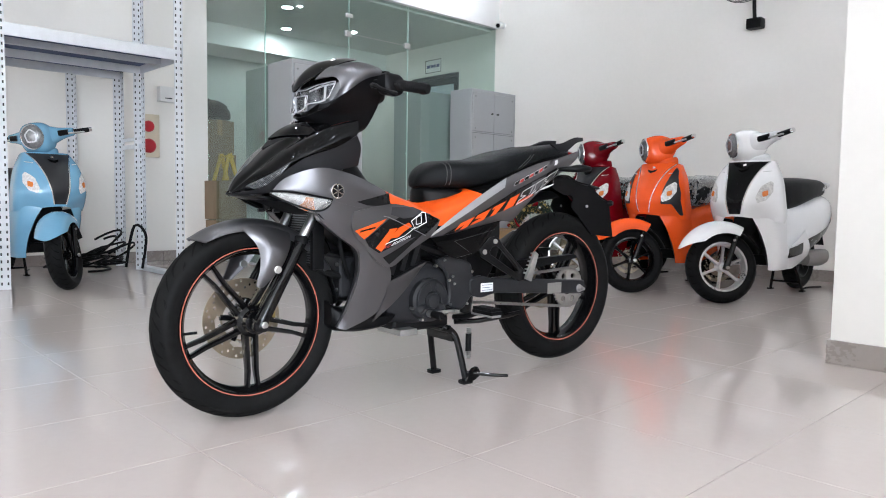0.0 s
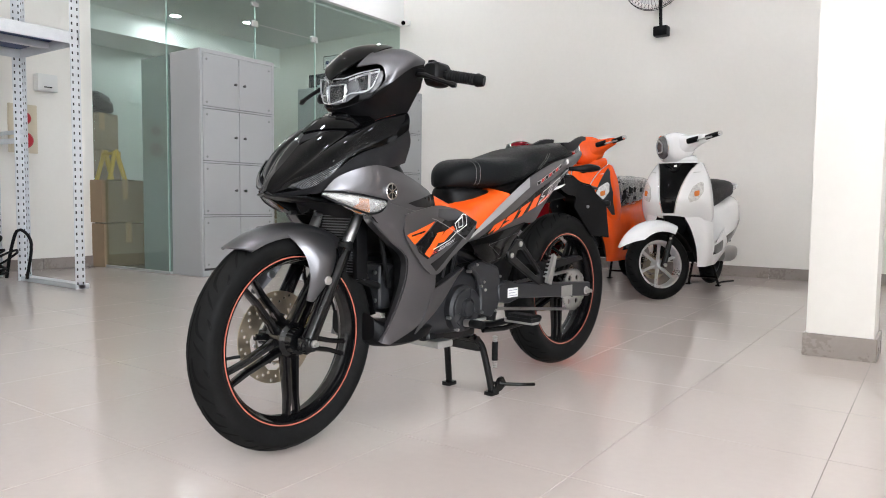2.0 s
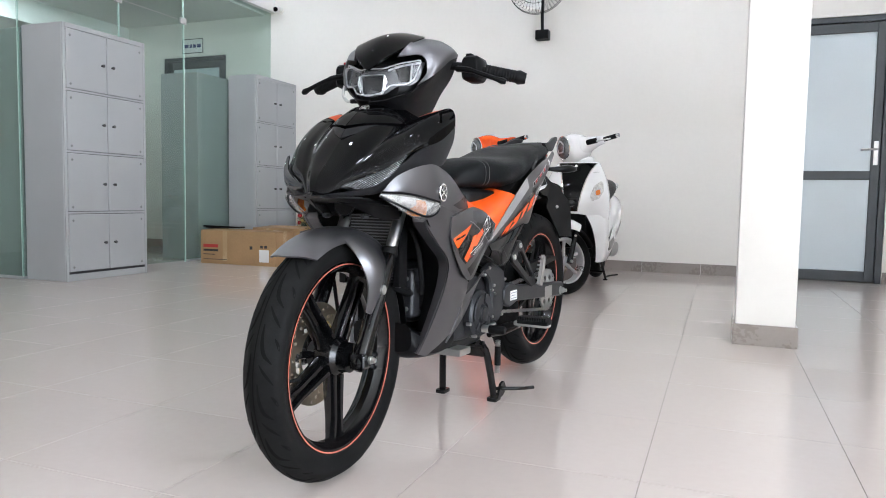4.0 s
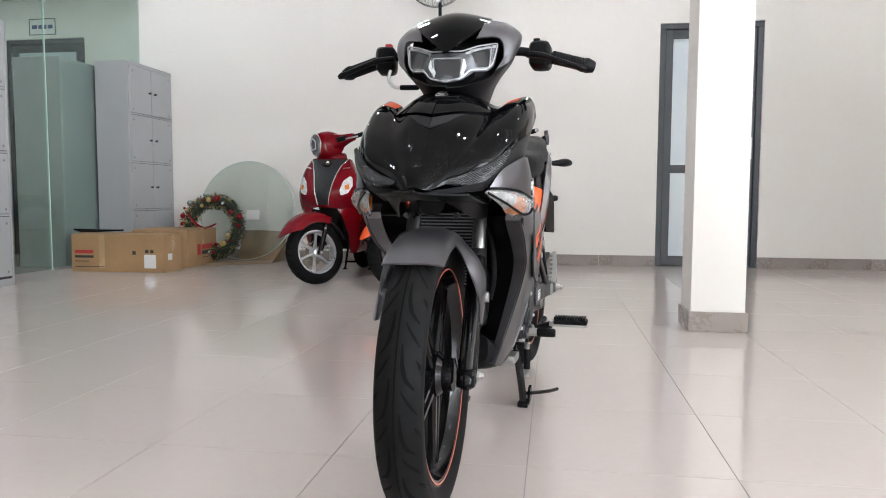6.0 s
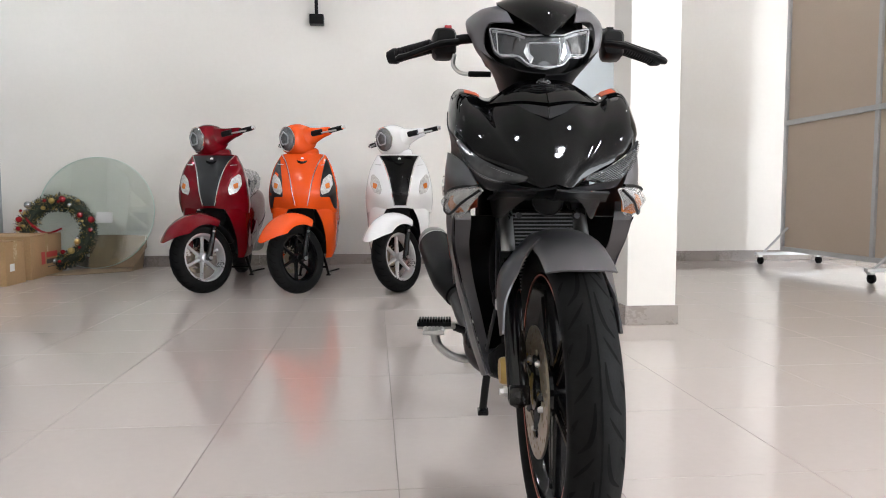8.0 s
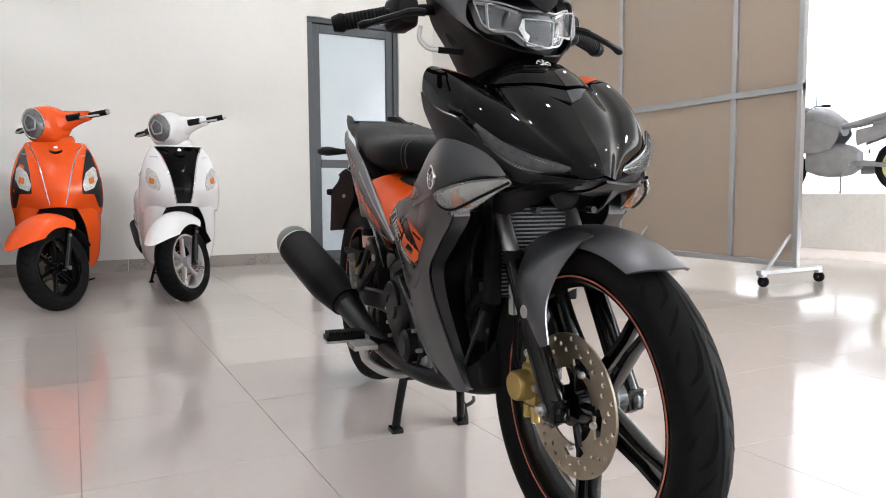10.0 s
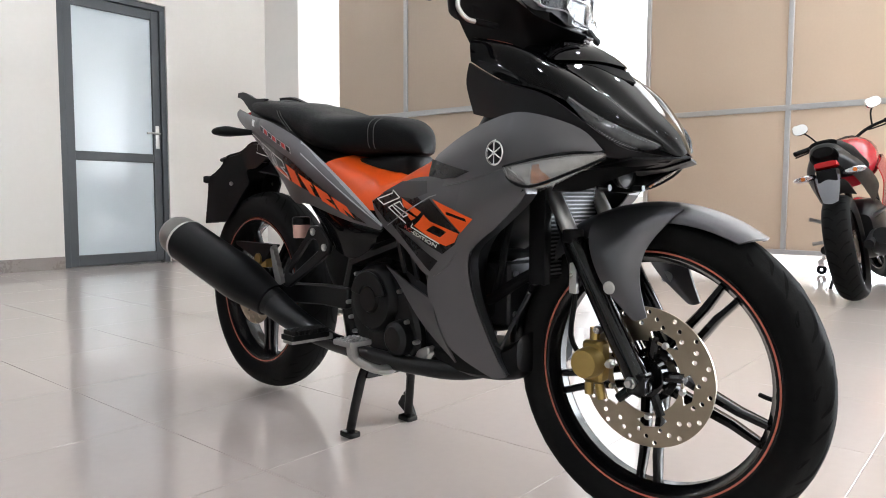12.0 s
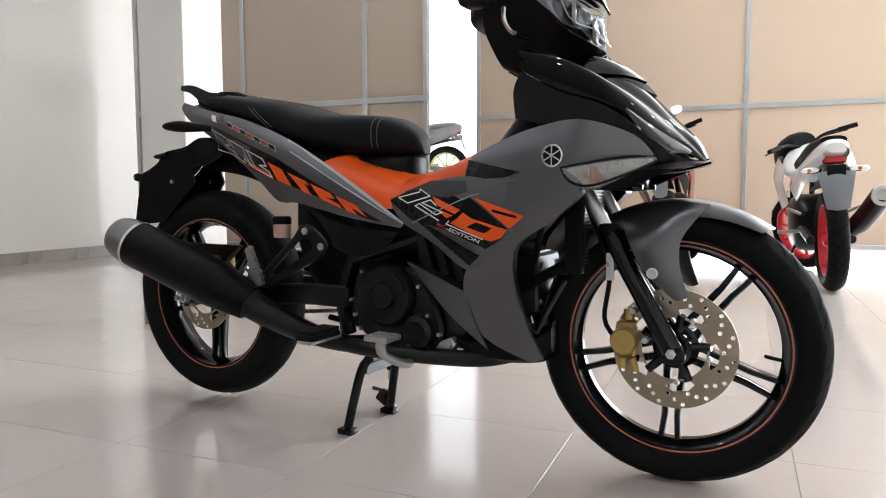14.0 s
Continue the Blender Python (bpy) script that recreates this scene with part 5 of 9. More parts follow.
for dy in (0.0, 0.012):
    part("stitching", rod_bm(spline([(sx * w, y + dy, z) for sx, w, y, z in ((-1, 0.1325, 0.955, 0.757), (-1, 0.1215, 1.025, 0.806), (-1, 0.085, 1.078, 0.8480), (0, 0, 1.092, 0.8515), (1, 0.085, 1.078, 0.8480), (1, 0.1215, 1.025, 0.806), (1, 0.1325, 0.955, 0.757))], 40), 0.0011, 5), M_STITCH, seat, "grey stitching")
part("seat_base", section_bm(resample([(0.600, 0.680, 0.640, 0.015), (0.615, 0.690, 0.612, 0.050), (0.68, 0.688, 0.622, 0.085), (0.80, 0.690, 0.64, 0.11), (0.95, 0.765, 0.66, 0.10), (1.2, 0.84, 0.74, 0.075), (1.31, 0.85, 0.80, 0.055)], 20), 20, power=3.5), M_BLACKPLASTIC, hero, "black seat base")
part("tail_lamp", section_bm(resample([(1.30, 0.852, 0.800, 0.060), (1.335, 0.850, 0.805, 0.052), (1.352, 0.842, 0.815, 0.035)], 6), 16), M_RED, hero, "red tail lamp")

# rear fender and plate holder
def holder_half(y):
    """Half width of the mudguard, which spreads towards the plate."""
    return 0.055 + 0.038 * min(1.0, max(0.0, (y - 1.33) / 0.17))


side_line = [(1.21, 0.700), (1.21, 0.735), (1.295, 0.744), (1.353, 0.719), (1.42, 0.705), (1.436, 0.679), (1.467, 0.657), (1.500, 0.643), (1.506, 0.607), (1.530, 0.505),
             (1.425, 0.512), (1.322, 0.628), (1.335, 0.655), (1.325, 0.671), (1.277, 0.673)]
ridge = [(1.21, 0.735), (1.295, 0.745), (1.353, 0.721), (1.42, 0.707), (1.440, 0.681), (1.470, 0.660), (1.502, 0.642), (1.508, 0.607), (1.531, 0.502)]
fen2 = part("rear_fender", loft_bm([[(k * holder_half(y), y + 0.010 * (1 - abs(k)), z + 0.004 * (1 - abs(k))) for y, z in ridge] for k in (-1, -0.5, 0, 0.5, 1)], 40, 8, 0.006, smooth_v=False), M_BLACKPLASTIC, hero, "black rear mudguard and plate holder")
for s in (-1, 1):
    flank = plate_bm(rounded(side_line, 0.005, 2), [], 0.005, "x", -0.0025)
    for v in flank.verts:
        v.co.x += s * holder_half(v.co.y)
    part("fender_side", flank, M_BLACKPLASTIC, fen2)
    part("holder_stud", rod_bm([(s * 0.085, 1.505, 0.640), (s * 0.100, 1.512, 0.642), (s * 0.108, 1.515, 0.642)], 0.011, 12, radii=[0.012, 0.012, 0.009]), M_BLACKPLASTIC, fen2)
    part("reflector_tab", section_bm([(1.415, 0.716, 0.698, 0.024, s * 0.055), (1.462, 0.710, 0.694, 0.022, s * 0.056), (1.475, 0.706, 0.697, 0.016, s * 0.056)], 10), M_BLACKPLASTIC, fen2)
    part("flank_bolt", lathe_bm([(s * 0.066, 0.006), (s * 0.078, 0.006), (s * 0.080, 0.004), (s * 0.080, 0.0)], 8, "x", (0, 1.395, 0.628)), M_CASTALU, fen2)
part("inner_fender", loft_bm([[(-0.055, 0.93, 0.56), (-0.06, 1.0, 0.60), (-0.06, 1.12, 0.64), (-0.06, 1.25, 0.66)], [(0, 0.92, 0.57), (0, 1.0, 0.635), (0, 1.12, 0.67), (0, 1.26, 0.685)],
                              [(0.055, 0.93, 0.56), (0.06, 1.0, 0.60), (0.06, 1.12, 0.64), (0.06, 1.25, 0.66)]], 14, 8, 0.004), M_BLACKPLASTIC, hero, "black inner mudguard")

# -- headlight and handlebar --
M_LAMPBACK = mat("smoked_lamp_reflector", (0.13, 0.132, 0.14), 0.20, metal=0.6, var=0.3, vscale=35, fine=90, bump=0.9, bscale=60)
M_LAMPDARK = mat("smoked_lamp_chamber", (0.028, 0.029, 0.032), 0.14, metal=0.5, var=0.5, vscale=120, spec=0.4)
M_LAMPEDGE = mat("pale_lamp_edge", (0.36, 0.365, 0.38), 0.3, metal=0.3, var=0.2, vscale=60)
M_GREYPRINT = mat("blue_grey_print", (0.16, 0.17, 0.24), 0.5, var=0.1)
M_FIN = mat("grey_radiator_fin", (0.11, 0.112, 0.118), 0.4, metal=0.5, var=0.1)
hc = []
for s in (-1, 1):
    # upper grey brow, black lower shell
    brow = loft_bm([[(s * 0.062, 0.186, 0.996), (s * 0.074, 0.225, 1.034), (s * 0.072, 0.300, 1.060), (s * 0.066, 0.385, 1.056)],
                    [(s * 0.108, 0.228, 1.004), (s * 0.116, 0.256, 1.030), (s * 0.116, 0.316, 1.054), (s * 0.105, 0.385, 1.050)],
                    [(s * 0.117, 0.238, 0.964), (s * 0.138, 0.262, 0.998), (s * 0.146, 0.318, 1.032), (s * 0.137, 0.375, 1.034)],
                    [(s * 0.102, 0.218, 0.930), (s * 0.130, 0.246, 0.958), (s * 0.146, 0.306, 1.004), (s * 0.139, 0.372, 1.026)]], 16, 14, 0.004)
    shell = loft_bm([[(s * 0.101, 0.218, 0.931), (s * 0.129, 0.246, 0.959), (s * 0.145, 0.306, 1.005), (s * 0.138, 0.372, 1.027)],
                     [(s * 0.090, 0.210, 0.918), (s * 0.110, 0.240, 0.934), (s * 0.124, 0.310, 0.968), (s * 0.120, 0.385, 0.982)],
                     [(s * 0.068, 0.190, 0.906), (s * 0.082, 0.240, 0.902), (s * 0.086, 0.320, 0.914), (s * 0.082, 0.395, 0.935)],
                     [(s * 0.040, 0.168, 0.893), (s * 0.054, 0.235, 0.866), (s * 0.056, 0.320, 0.852), (s * 0.054, 0.370, 0.870)],
                     [(0.0, 0.157, 0.888), (0.0, 0.225, 0.858), (0.0, 0.320, 0.845), (0.0, 0.370, 0.865)]], 16, 22, 0.004)
    hc.append((brow, shell))
head = part("headlight_shell", merge_bm(hc[0][1], hc[1][1]), M_BLACKPLASTIC, hero, "black lower headlight cowl")
steered(head)
for b, _ in hc:
    part("headlight_brow", b, M_SATIN, head, "satin grey headlight brow")
part("headlight_housing", section_bm(resample([(0.200, 0.984, 0.892, 0.060), (0.235, 1.000, 0.880, 0.088), (0.27, 1.030, 0.900, 0.106), (0.34, 1.040, 0.910, 0.112)], 8), 24, power=2.8), M_BLACKPLASTIC, head, "black headlight housing")
visor_rows = [[(-0.030, 0.158, 0.985), (0.0, 0.147, 0.963), (0.030, 0.158, 0.985)], [(-0.062, 0.192, 1.014), (0.0, 0.174, 1.016), (0.062, 0.192, 1.014)],
              [(-0.086, 0.248, 1.048), (0.0, 0.226, 1.060), (0.086, 0.248, 1.048)], [(-0.080, 0.302, 1.068), (0.0, 0.300, 1.085), (0.080, 0.302, 1.068)],
              [(-0.050, 0.340, 1.080), (0.0, 0.350, 1.092), (0.050, 0.340, 1.080)]]
part("visor", loft_bm(visor_rows, 16, 16, 0.004), M_GLOSSBLACK, head, "gloss black fly screen")
part("dash_cover", section_bm(resample([(0.26, 1.045, 0.96, 0.10), (0.34, 1.062, 0.95, 0.118), (0.40, 1.045, 0.95, 0.110), (0.43, 1.0, 0.95, 0.08)], 10), 20, power=3), M_BLACKPLASTIC, head)
lens_out = [(-0.106, 0.995), (-0.066, 0.981), (-0.034, 0.967), (0.0, 0.967), (0.034, 0.967), (0.066, 0.981), (0.106, 0.995), (0.097, 0.945), (0.084, 0.930), (0.052, 0.926), (0.036, 0.907), (0.0, 0.898), (-0.036, 0.907), (-0.052, 0.926), (-0.084, 0.930), (-0.097, 0.945)]
def head_y(x, z):
    return 0.149 + 5.6 * x * x + 0.22 * (z - 0.9)
lb = bmesh.new()
vs = [lb.verts.new((x, 0, z)) for x, z in rounded(lens_out, 0.006, 2)]
lb.faces.new(vs)
bmesh.ops.triangulate(lb, faces=lb.faces[:])
for _ in range(2):
    bmesh.ops.subdivide_edges(lb, edges=[e for e in lb.edges if e.calc_length() > 0.012], cuts=1)
bmesh.ops.triangulate(lb, faces=lb.faces[:])
inner_bm = lb.copy()
for v in lb.verts:
    v.co.y = head_y(v.co.x, v.co.z)
for v in inner_bm.verts:
    v.co.y = head_y(v.co.x, v.co.z) + 0.022
lens = part("headlight_lens", lb, M_LENS, head, "clear headlight lens")
lens.visible_shadow = False
part("headlight_back", inner_bm, M_LAMPBACK, head, "dark headlight interior")
ring_pts = [(x, head_y(x, z) - 0.001, z) for x, z in rounded(lens_out, 0.006, 2)]
# Opaque pale grey puts the clear edge's highlight into colour
part("lens_rim", rod_bm(ring_pts + [ring_pts[0]], 0.0016, 6, cap=False), M_LAMPEDGE, head, "pale grey rod along the lens edge, drawing its highlight")
for cx, w_, z0, z1, tilt in ((-0.070, 0.025, 0.934, 0.979, 1), (0.070, 0.025, 0.934, 0.979, -1), (0.0, 0.034, 0.905, 0.954, 0)):
    mod = bmesh.new()
    yb = head_y(cx, 0.94) + 0.018
    o = rounded([(cx - w_, z1 + tilt * 0.003), (cx + w_, z1 - tilt * 0.003), (cx + w_ * 0.85, z0), (cx - w_ * 0.85, z0)], 0.006, 3)
    i = [(cx + (a - cx) * 0.95, (z0 + z1) / 2 + (b - (z0 + z1) / 2) * 0.94) for a, b in o]
    plate_bm(o, [i], 0.008, "y", yb - 0.006, mod)
    m_ob = part("lamp_module", mod, M_LAMPEDGE, head, "grey reflector frame")
    part("lamp_projector", section_bm([(yb - 0.001, z1 - 0.003, z0 + 0.003, w_ * 0.88, cx), (yb + 0.006, z1 - 0.004, z0 + 0.004, w_ * 0.8, cx)], 16, power=5), M_LAMPDARK, m_ob, "dark lamp chamber")
for s in (-1, 1):
    # levers and strips
    part("position_strip", loft_bm([[(s * 0.040, 0.178, 0.966), (s * 0.070, 0.198, 0.979), (s * 0.101, 0.231, 0.991)], [(s * 0.040, 0.180, 0.962), (s * 0.070, 0.200, 0.975), (s * 0.100, 0.233, 0.986)]], 8, 3, 0.002), M_LAMPEDGE, head, "thin position lamp strip")
    part("reflector_wing", loft_bm([[(s * 0.037, 0.168, 0.952), (s * 0.043, 0.172, 0.934)], [(s * 0.030, 0.166, 0.911), (s * 0.026, 0.165, 0.905)]], 6, 4, 0.003), M_REFLECTOR, head)

for s in (-1, 1):
    bar = rod_bm(spline([(s * 0.09, 0.345, 1.0), (s * 0.15, 0.350, 0.998), (s * 0.20, 0.362, 0.990), (s * 0.302, 0.402, 0.972)], 14), 0.011, 12)
    hb = steered(part("handlebar", bar, M_BLACKPLASTIC, hero, "black handlebar"))
    grip = bmesh.new()
    g0, g1 = Vector((s * 0.222, 0.371, 0.986)), Vector((s * 0.302, 0.402, 0.970))
    pts, rad = [], []
    for k in range(25):
        pts.append(g0.lerp(g1, k / 24))
        rad.append(0.0165 if k % 2 else 0.0152)
    rod_bm(pts, 0.016, 14, grip, radii=rad)
    part("grip", grip, M_RUBBER, hb, "ribbed black rubber grip")
    part("bar_end", rod_bm([(s * 0.300, 0.4015, 0.970), (s * 0.306, 0.4035, 0.969), (s * 0.321, 0.409, 0.966)], 0.017, 14, radii=[0.018, 0.0185, 0.014]), M_BLACKPLASTIC, hb)
    part("switch_box", section_bm([(0.335, 1.016, 0.966, 0.020, s * 0.190), (0.345, 1.022, 0.958, 0.026, s * 0.192), (0.385, 1.020, 0.955, 0.026, s * 0.196), (0.398, 1.012, 0.962, 0.020, s * 0.198)], 16, power=4), M_BLACKPLASTIC, hb, "black switch housing")
    lev = rod_bm(spline([(s * 0.165, 0.320, 0.985), (s * 0.205, 0.304, 0.977), (s * 0.250, 0.300, 0.961), (s * 0.290, 0.305, 0.947), (s * 0.302, 0.308, 0.943)], 16), 0.006, 8, radii=[0.008] * 6 + [0.0062] * 8 + [0.0075, 0.009, 0.006])
    part("lever", lev, M_BLACKPLASTIC, hb, "black ball-ended lever")
    part("switch", box_bm(s * 0.185 - 0.008, s * 0.185 + 0.008, 0.345, 0.365, 1.016, 1.028, 0.003), M_BLACKPLASTIC if s > 0 else M_REDALARM, hb)
mc = rod_bm(spline([(-0.172, 0.320, 0.958), (-0.176, 0.318, 0.934), (-0.160, 0.312, 0.916), (-0.140, 0.306, 0.913)], 14), 0.0045, 8)
brake_line = steered(part("brake_line", mc, M_STEEL, hero, "bent steel front brake line"))
part("line_sleeve", rod_bm([(-0.142, 0.3065, 0.913), (-0.095, 0.292, 0.910)], 0.0062, 8), M_RUBBER, brake_line, "black rubber sleeve")

# -- inner body: radiator, frame, engine --
part("steering_shield", section_bm(resample([(0.19, 0.85, 0.64, 0.085), (0.24, 0.85, 0.60, 0.105), (0.29, 0.80, 0.52, 0.122), (0.34, 0.735, 0.48, 0.125), (0.385, 0.69, 0.46, 0.11)], 12), 20, power=3.5), M_BLACKPLASTIC, hero, "black inner leg shield")
part("inner_cowl", section_bm(resample([(0.10, 0.775, 0.67, 0.085), (0.17, 0.825, 0.665, 0.135), (0.235, 0.845, 0.69, 0.135), (0.27, 0.83, 0.72, 0.115)], 8), 20, power=3.2), M_BLACKPLASTIC, hero, "black inner cowl")
for pts, r in (([(0.02, 0.19, 0.45), (0.05, 0.23, 0.42), (0.055, 0.30, 0.40), (0.03, 0.36, 0.42)], 0.011), ([(-0.07, 0.19, 0.46), (-0.085, 0.24, 0.43), (-0.075, 0.31, 0.39), (-0.05, 0.36, 0.38)], 0.011),
               ([(-0.055, 0.22, 0.62), (-0.09, 0.25, 0.55), (-0.095, 0.27, 0.46), (-0.08, 0.30, 0.40)], 0.007), ([(0.055, 0.22, 0.62), (0.09, 0.25, 0.55), (0.095, 0.27, 0.46), (0.08, 0.30, 0.40)], 0.007)):
    part("coolant_hose", rod_bm(spline(pts, 20), r, 10), M_RUBBER, hero, "black rubber hose")
part("cylinder_head", box_bm(-0.068, 0.068, 0.275, 0.345, 0.335, 0.465, 0.014, 3), M_ENGINE_GREY, hero, "dark grey cylinder head")
for x, z in ((-0.05, 0.36), (0.05, 0.36), (-0.05, 0.44), (0.05, 0.44)):
    part("head_bolt", lathe_bm([(0.270, 0.0), (0.270, 0.006), (0.278, 0.007)], 8, "y", (x, 0, z)), M_STEEL, hero)
for s in (-1, 1):
    part("inner_leg_panel", loft_bm([[(s * 0.184, 0.142, 0.602), (s * 0.176, 0.208, 0.545), (s * 0.168, 0.284, 0.494), (s * 0.156, 0.300, 0.440), (s * 0.139, 0.296, 0.380), (s * 0.116, 0.274, 0.300)],
                                     [(s * 0.082, 0.250, 0.602), (s * 0.082, 0.270, 0.545), (s * 0.082, 0.310, 0.494), (s * 0.080, 0.325, 0.440), (s * 0.076, 0.325, 0.380), (s * 0.070, 0.300, 0.300)]], 16, 4, 0.004), M_BLACKPLASTIC, hero, "black inner leg panel")
rad = box_bm(-0.075, 0.075, 0.175, 0.205, 0.44, 0.615, 0.004, 1)
radiator = part("radiator", rad, M_BLACKPLASTIC, hero, "black radiator with fins")
for k in range(22):
    z = 0.448 + k * 0.0075
    part("radiator_fin", box_bm(-0.070, 0.070, 0.172, 0.181, z, z + 0.0028), M_FIN, radiator)
for s in (-1, 1):
    part("radiator_tank", box_bm(s * 0.082 - 0.010, s * 0.082 + 0.010, 0.170, 0.208, 0.43, 0.62, 0.006), M_BLACKPLASTIC, radiator)
for s in (-1, 1):
    lathe = lathe_bm([(0.0, 0.0), (0.0, 0.006), (0.02, 0.006), (0.02, 0.0)], 8, "y", (s * 0.055, 0.06, 0.607))
    part("stay_bolt", lathe, M_ENGINE_GREY, hero)
horn = part("horn", lathe_bm([(0.034, 0.0), (0.034, 0.024), (0.028, 0.029), (0.020, 0.029), (0.017, 0.018), (0.017, 0.0)], 24, "y", (0.0, 0.045, 0.637)), M_BLACKPLASTIC, hero, "round black horn")
part("horn_rim", lathe_bm([(0.018, 0.0285), (0.016, 0.0300), (0.018, 0.0315), (0.021, 0.0300)], 32, "y", (0.0, 0.045, 0.637), closed=True), M_ENGINE_GREY, horn, "thin grey rim")
part("cylinder", section_bm(resample([(0.285, 0.47, 0.33, 0.062), (0.33, 0.485, 0.315, 0.072), (0.40, 0.475, 0.315, 0.070), (0.48, 0.45, 0.30, 0.068)], 12), 24, power=4), M_ENGINE, hero, "black cylinder")
for k in range(7):
    y = 0.36 + k * 0.016
    part("cooling_fin", section_bm([(y, 0.478, 0.308, 0.078), (y + 0.004, 0.478, 0.308, 0.078)], 24, power=5), M_ENGINE, hero)
crank = section_bm(resample([(0.44, 0.40, 0.245, 0.085), (0.50, 0.435, 0.228, 0.098), (0.60, 0.44, 0.225, 0.104), (0.70, 0.425, 0.245, 0.10), (0.775, 0.40, 0.28, 0.075)], 16), 24, power=4)
engine = part("crankcase", crank, M_ENGINE_GREY, hero, "dark grey crankcase")
sump = box_bm(-0.075, 0.075, 0.47, 0.70, 0.205, 0.25, 0.02, 3)
part("sump", sump, M_ENGINE, engine)
lc = lathe_bm([(0.095, 0.075), (0.118, 0.072), (0.126, 0.064), (0.128, 0.050), (0.126, 0.030), (0.134, 0.026), (0.134, 0.0)], 36, "x", (0, 0.588, 0.312))


def sector(cy, cz, r0, r1, a0, a1, n=14):
    """Outline of a piece of a flat ring, angles in degrees."""
    turn = [radians(a0 + (a1 - a0) * k / n) for k in range(n + 1)]
    return [(cy + r1 * math.cos(a), cz + r1 * math.sin(a)) for a in turn] + [(cy + r0 * math.cos(a), cz + r0 * math.sin(a)) for a in reversed(turn)]


gen = part("left_engine_cover", lc, M_ENGINE_GREY, engine, "round grey generator cover")
for k in range(3):
    part("cover_rib", plate_bm(sector(0.588, 0.312, 0.033, 0.062, 100 + 120 * k, 195 + 120 * k), [], 0.006, "x", 0.1265, bevel=0.0015), M_ENGINE_GREY, gen)
part("cover_cap", lathe_bm([(0.128, 0.023), (0.137, 0.022), (0.139, 0.018), (0.138, 0.0)], 24, "x", (0, 0.588, 0.312)), M_ENGINE_GREY, gen)
part("sprocket_cover", plate_bm(rounded([(0.65, 0.405), (0.60, 0.44), (0.66, 0.462), (0.76, 0.43), (0.775, 0.33), (0.72, 0.265), (0.655, 0.285), (0.665, 0.33)], 0.02, 4), [], 0.022, "x", 0.102, bevel=0.006), M_ENGINE_GREY, engine, "grey sprocket cover")
rc = lathe_bm([(-0.095, 0.080), (-0.128, 0.076), (-0.140, 0.066), (-0.143, 0.045), (-0.141, 0.032), (-0.148, 0.028), (-0.148, 0.0)], 40, "x", (0, 0.622, 0.362))
clutch = part("clutch_cover", rc, M_ENGINE, engine, "round black clutch cover")
part("cover_rib", plate_bm(sector(0.622, 0.362, 0.030, 0.062, 12, 168), [], 0.008, "x", -0.150, bevel=0.002), M_ENGINE, clutch)
part("right_engine_cover", plate_bm(rounded([(0.71, 0.42), (0.55, 0.43), (0.50, 0.36), (0.475, 0.29), (0.49, 0.24), (0.60, 0.225), (0.70, 0.26), (0.73, 0.34)], 0.03, 4), [], 0.030, "x", -0.122, bevel=0.008), M_ENGINE, engine, "black right engine cover")
part("water_pump", lathe_bm([(-0.12, 0.040), (-0.142, 0.037), (-0.150, 0.026), (-0.150, 0.0)], 24, "x", (0, 0.533, 0.285)), M_ENGINE, engine)
for s, spots in ((-1, ((0.690, 0.412), (0.592, 0.424), (0.536, 0.386), (0.512, 0.322), (0.560, 0.250), (0.509, 0.247), (0.484, 0.282), (0.712, 0.309), (0.698, 0.277), (0.722, 0.343))),
                 (1, ((0.606, 0.426), (0.640, 0.445), (0.676, 0.388), (0.662, 0.375), (0.683, 0.362), (0.667, 0.292), (0.512, 0.291), (0.550, 0.250), (0.760, 0.400), (0.740, 0.290)))):
    for y, z in spots:
        x = s * (0.126 if s < 0 else 0.122)
        bl = lathe_bm([(x - s * 0.010, 0.0052), (x + s * 0.003, 0.0052), (x + s * 0.006, 0.004), (x + s * 0.006, 0.0)], 8, "x", (0, y, z))
        part("engine_bolt", bl, M_STEEL, engine, "zinc-plated bolt")
part("gearbox_foot", box_bm(-0.03, 0.115, 0.47, 0.54, 0.200, 0.222, 0.008), M_CASTALU, engine, "bare aluminium engine foot")
part("engine_bracket", plate_bm(rounded([(0.535, 0.226), (0.530, 0.247), (0.455, 0.278), (0.452, 0.262), (0.465, 0.246), (0.490, 0.230)], 0.005, 2), [], 0.022, "x", -0.118, bevel=0.003), M_CASTALU, engine, "bare aluminium engine bracket")
part("cowl_strut", rod_bm([(-0.112, 0.300, 0.324), (-0.106, 0.259, 0.304), (-0.098, 0.236, 0.356), (-0.088, 0.205, 0.415)], 0.0042, 8), M_ENGINE_GREY, hero, "grey wire strut")
part("lower_cowl", section_bm(resample([(0.235, 0.33, 0.252, 0.090), (0.262, 0.31, 0.232, 0.105), (0.34, 0.29, 0.226, 0.115), (0.42, 0.28, 0.238, 0.115), (0.46, 0.275, 0.262, 0.10)], 12), 20, power=4), M_BLACKPLASTIC, hero, "black belly cowl")
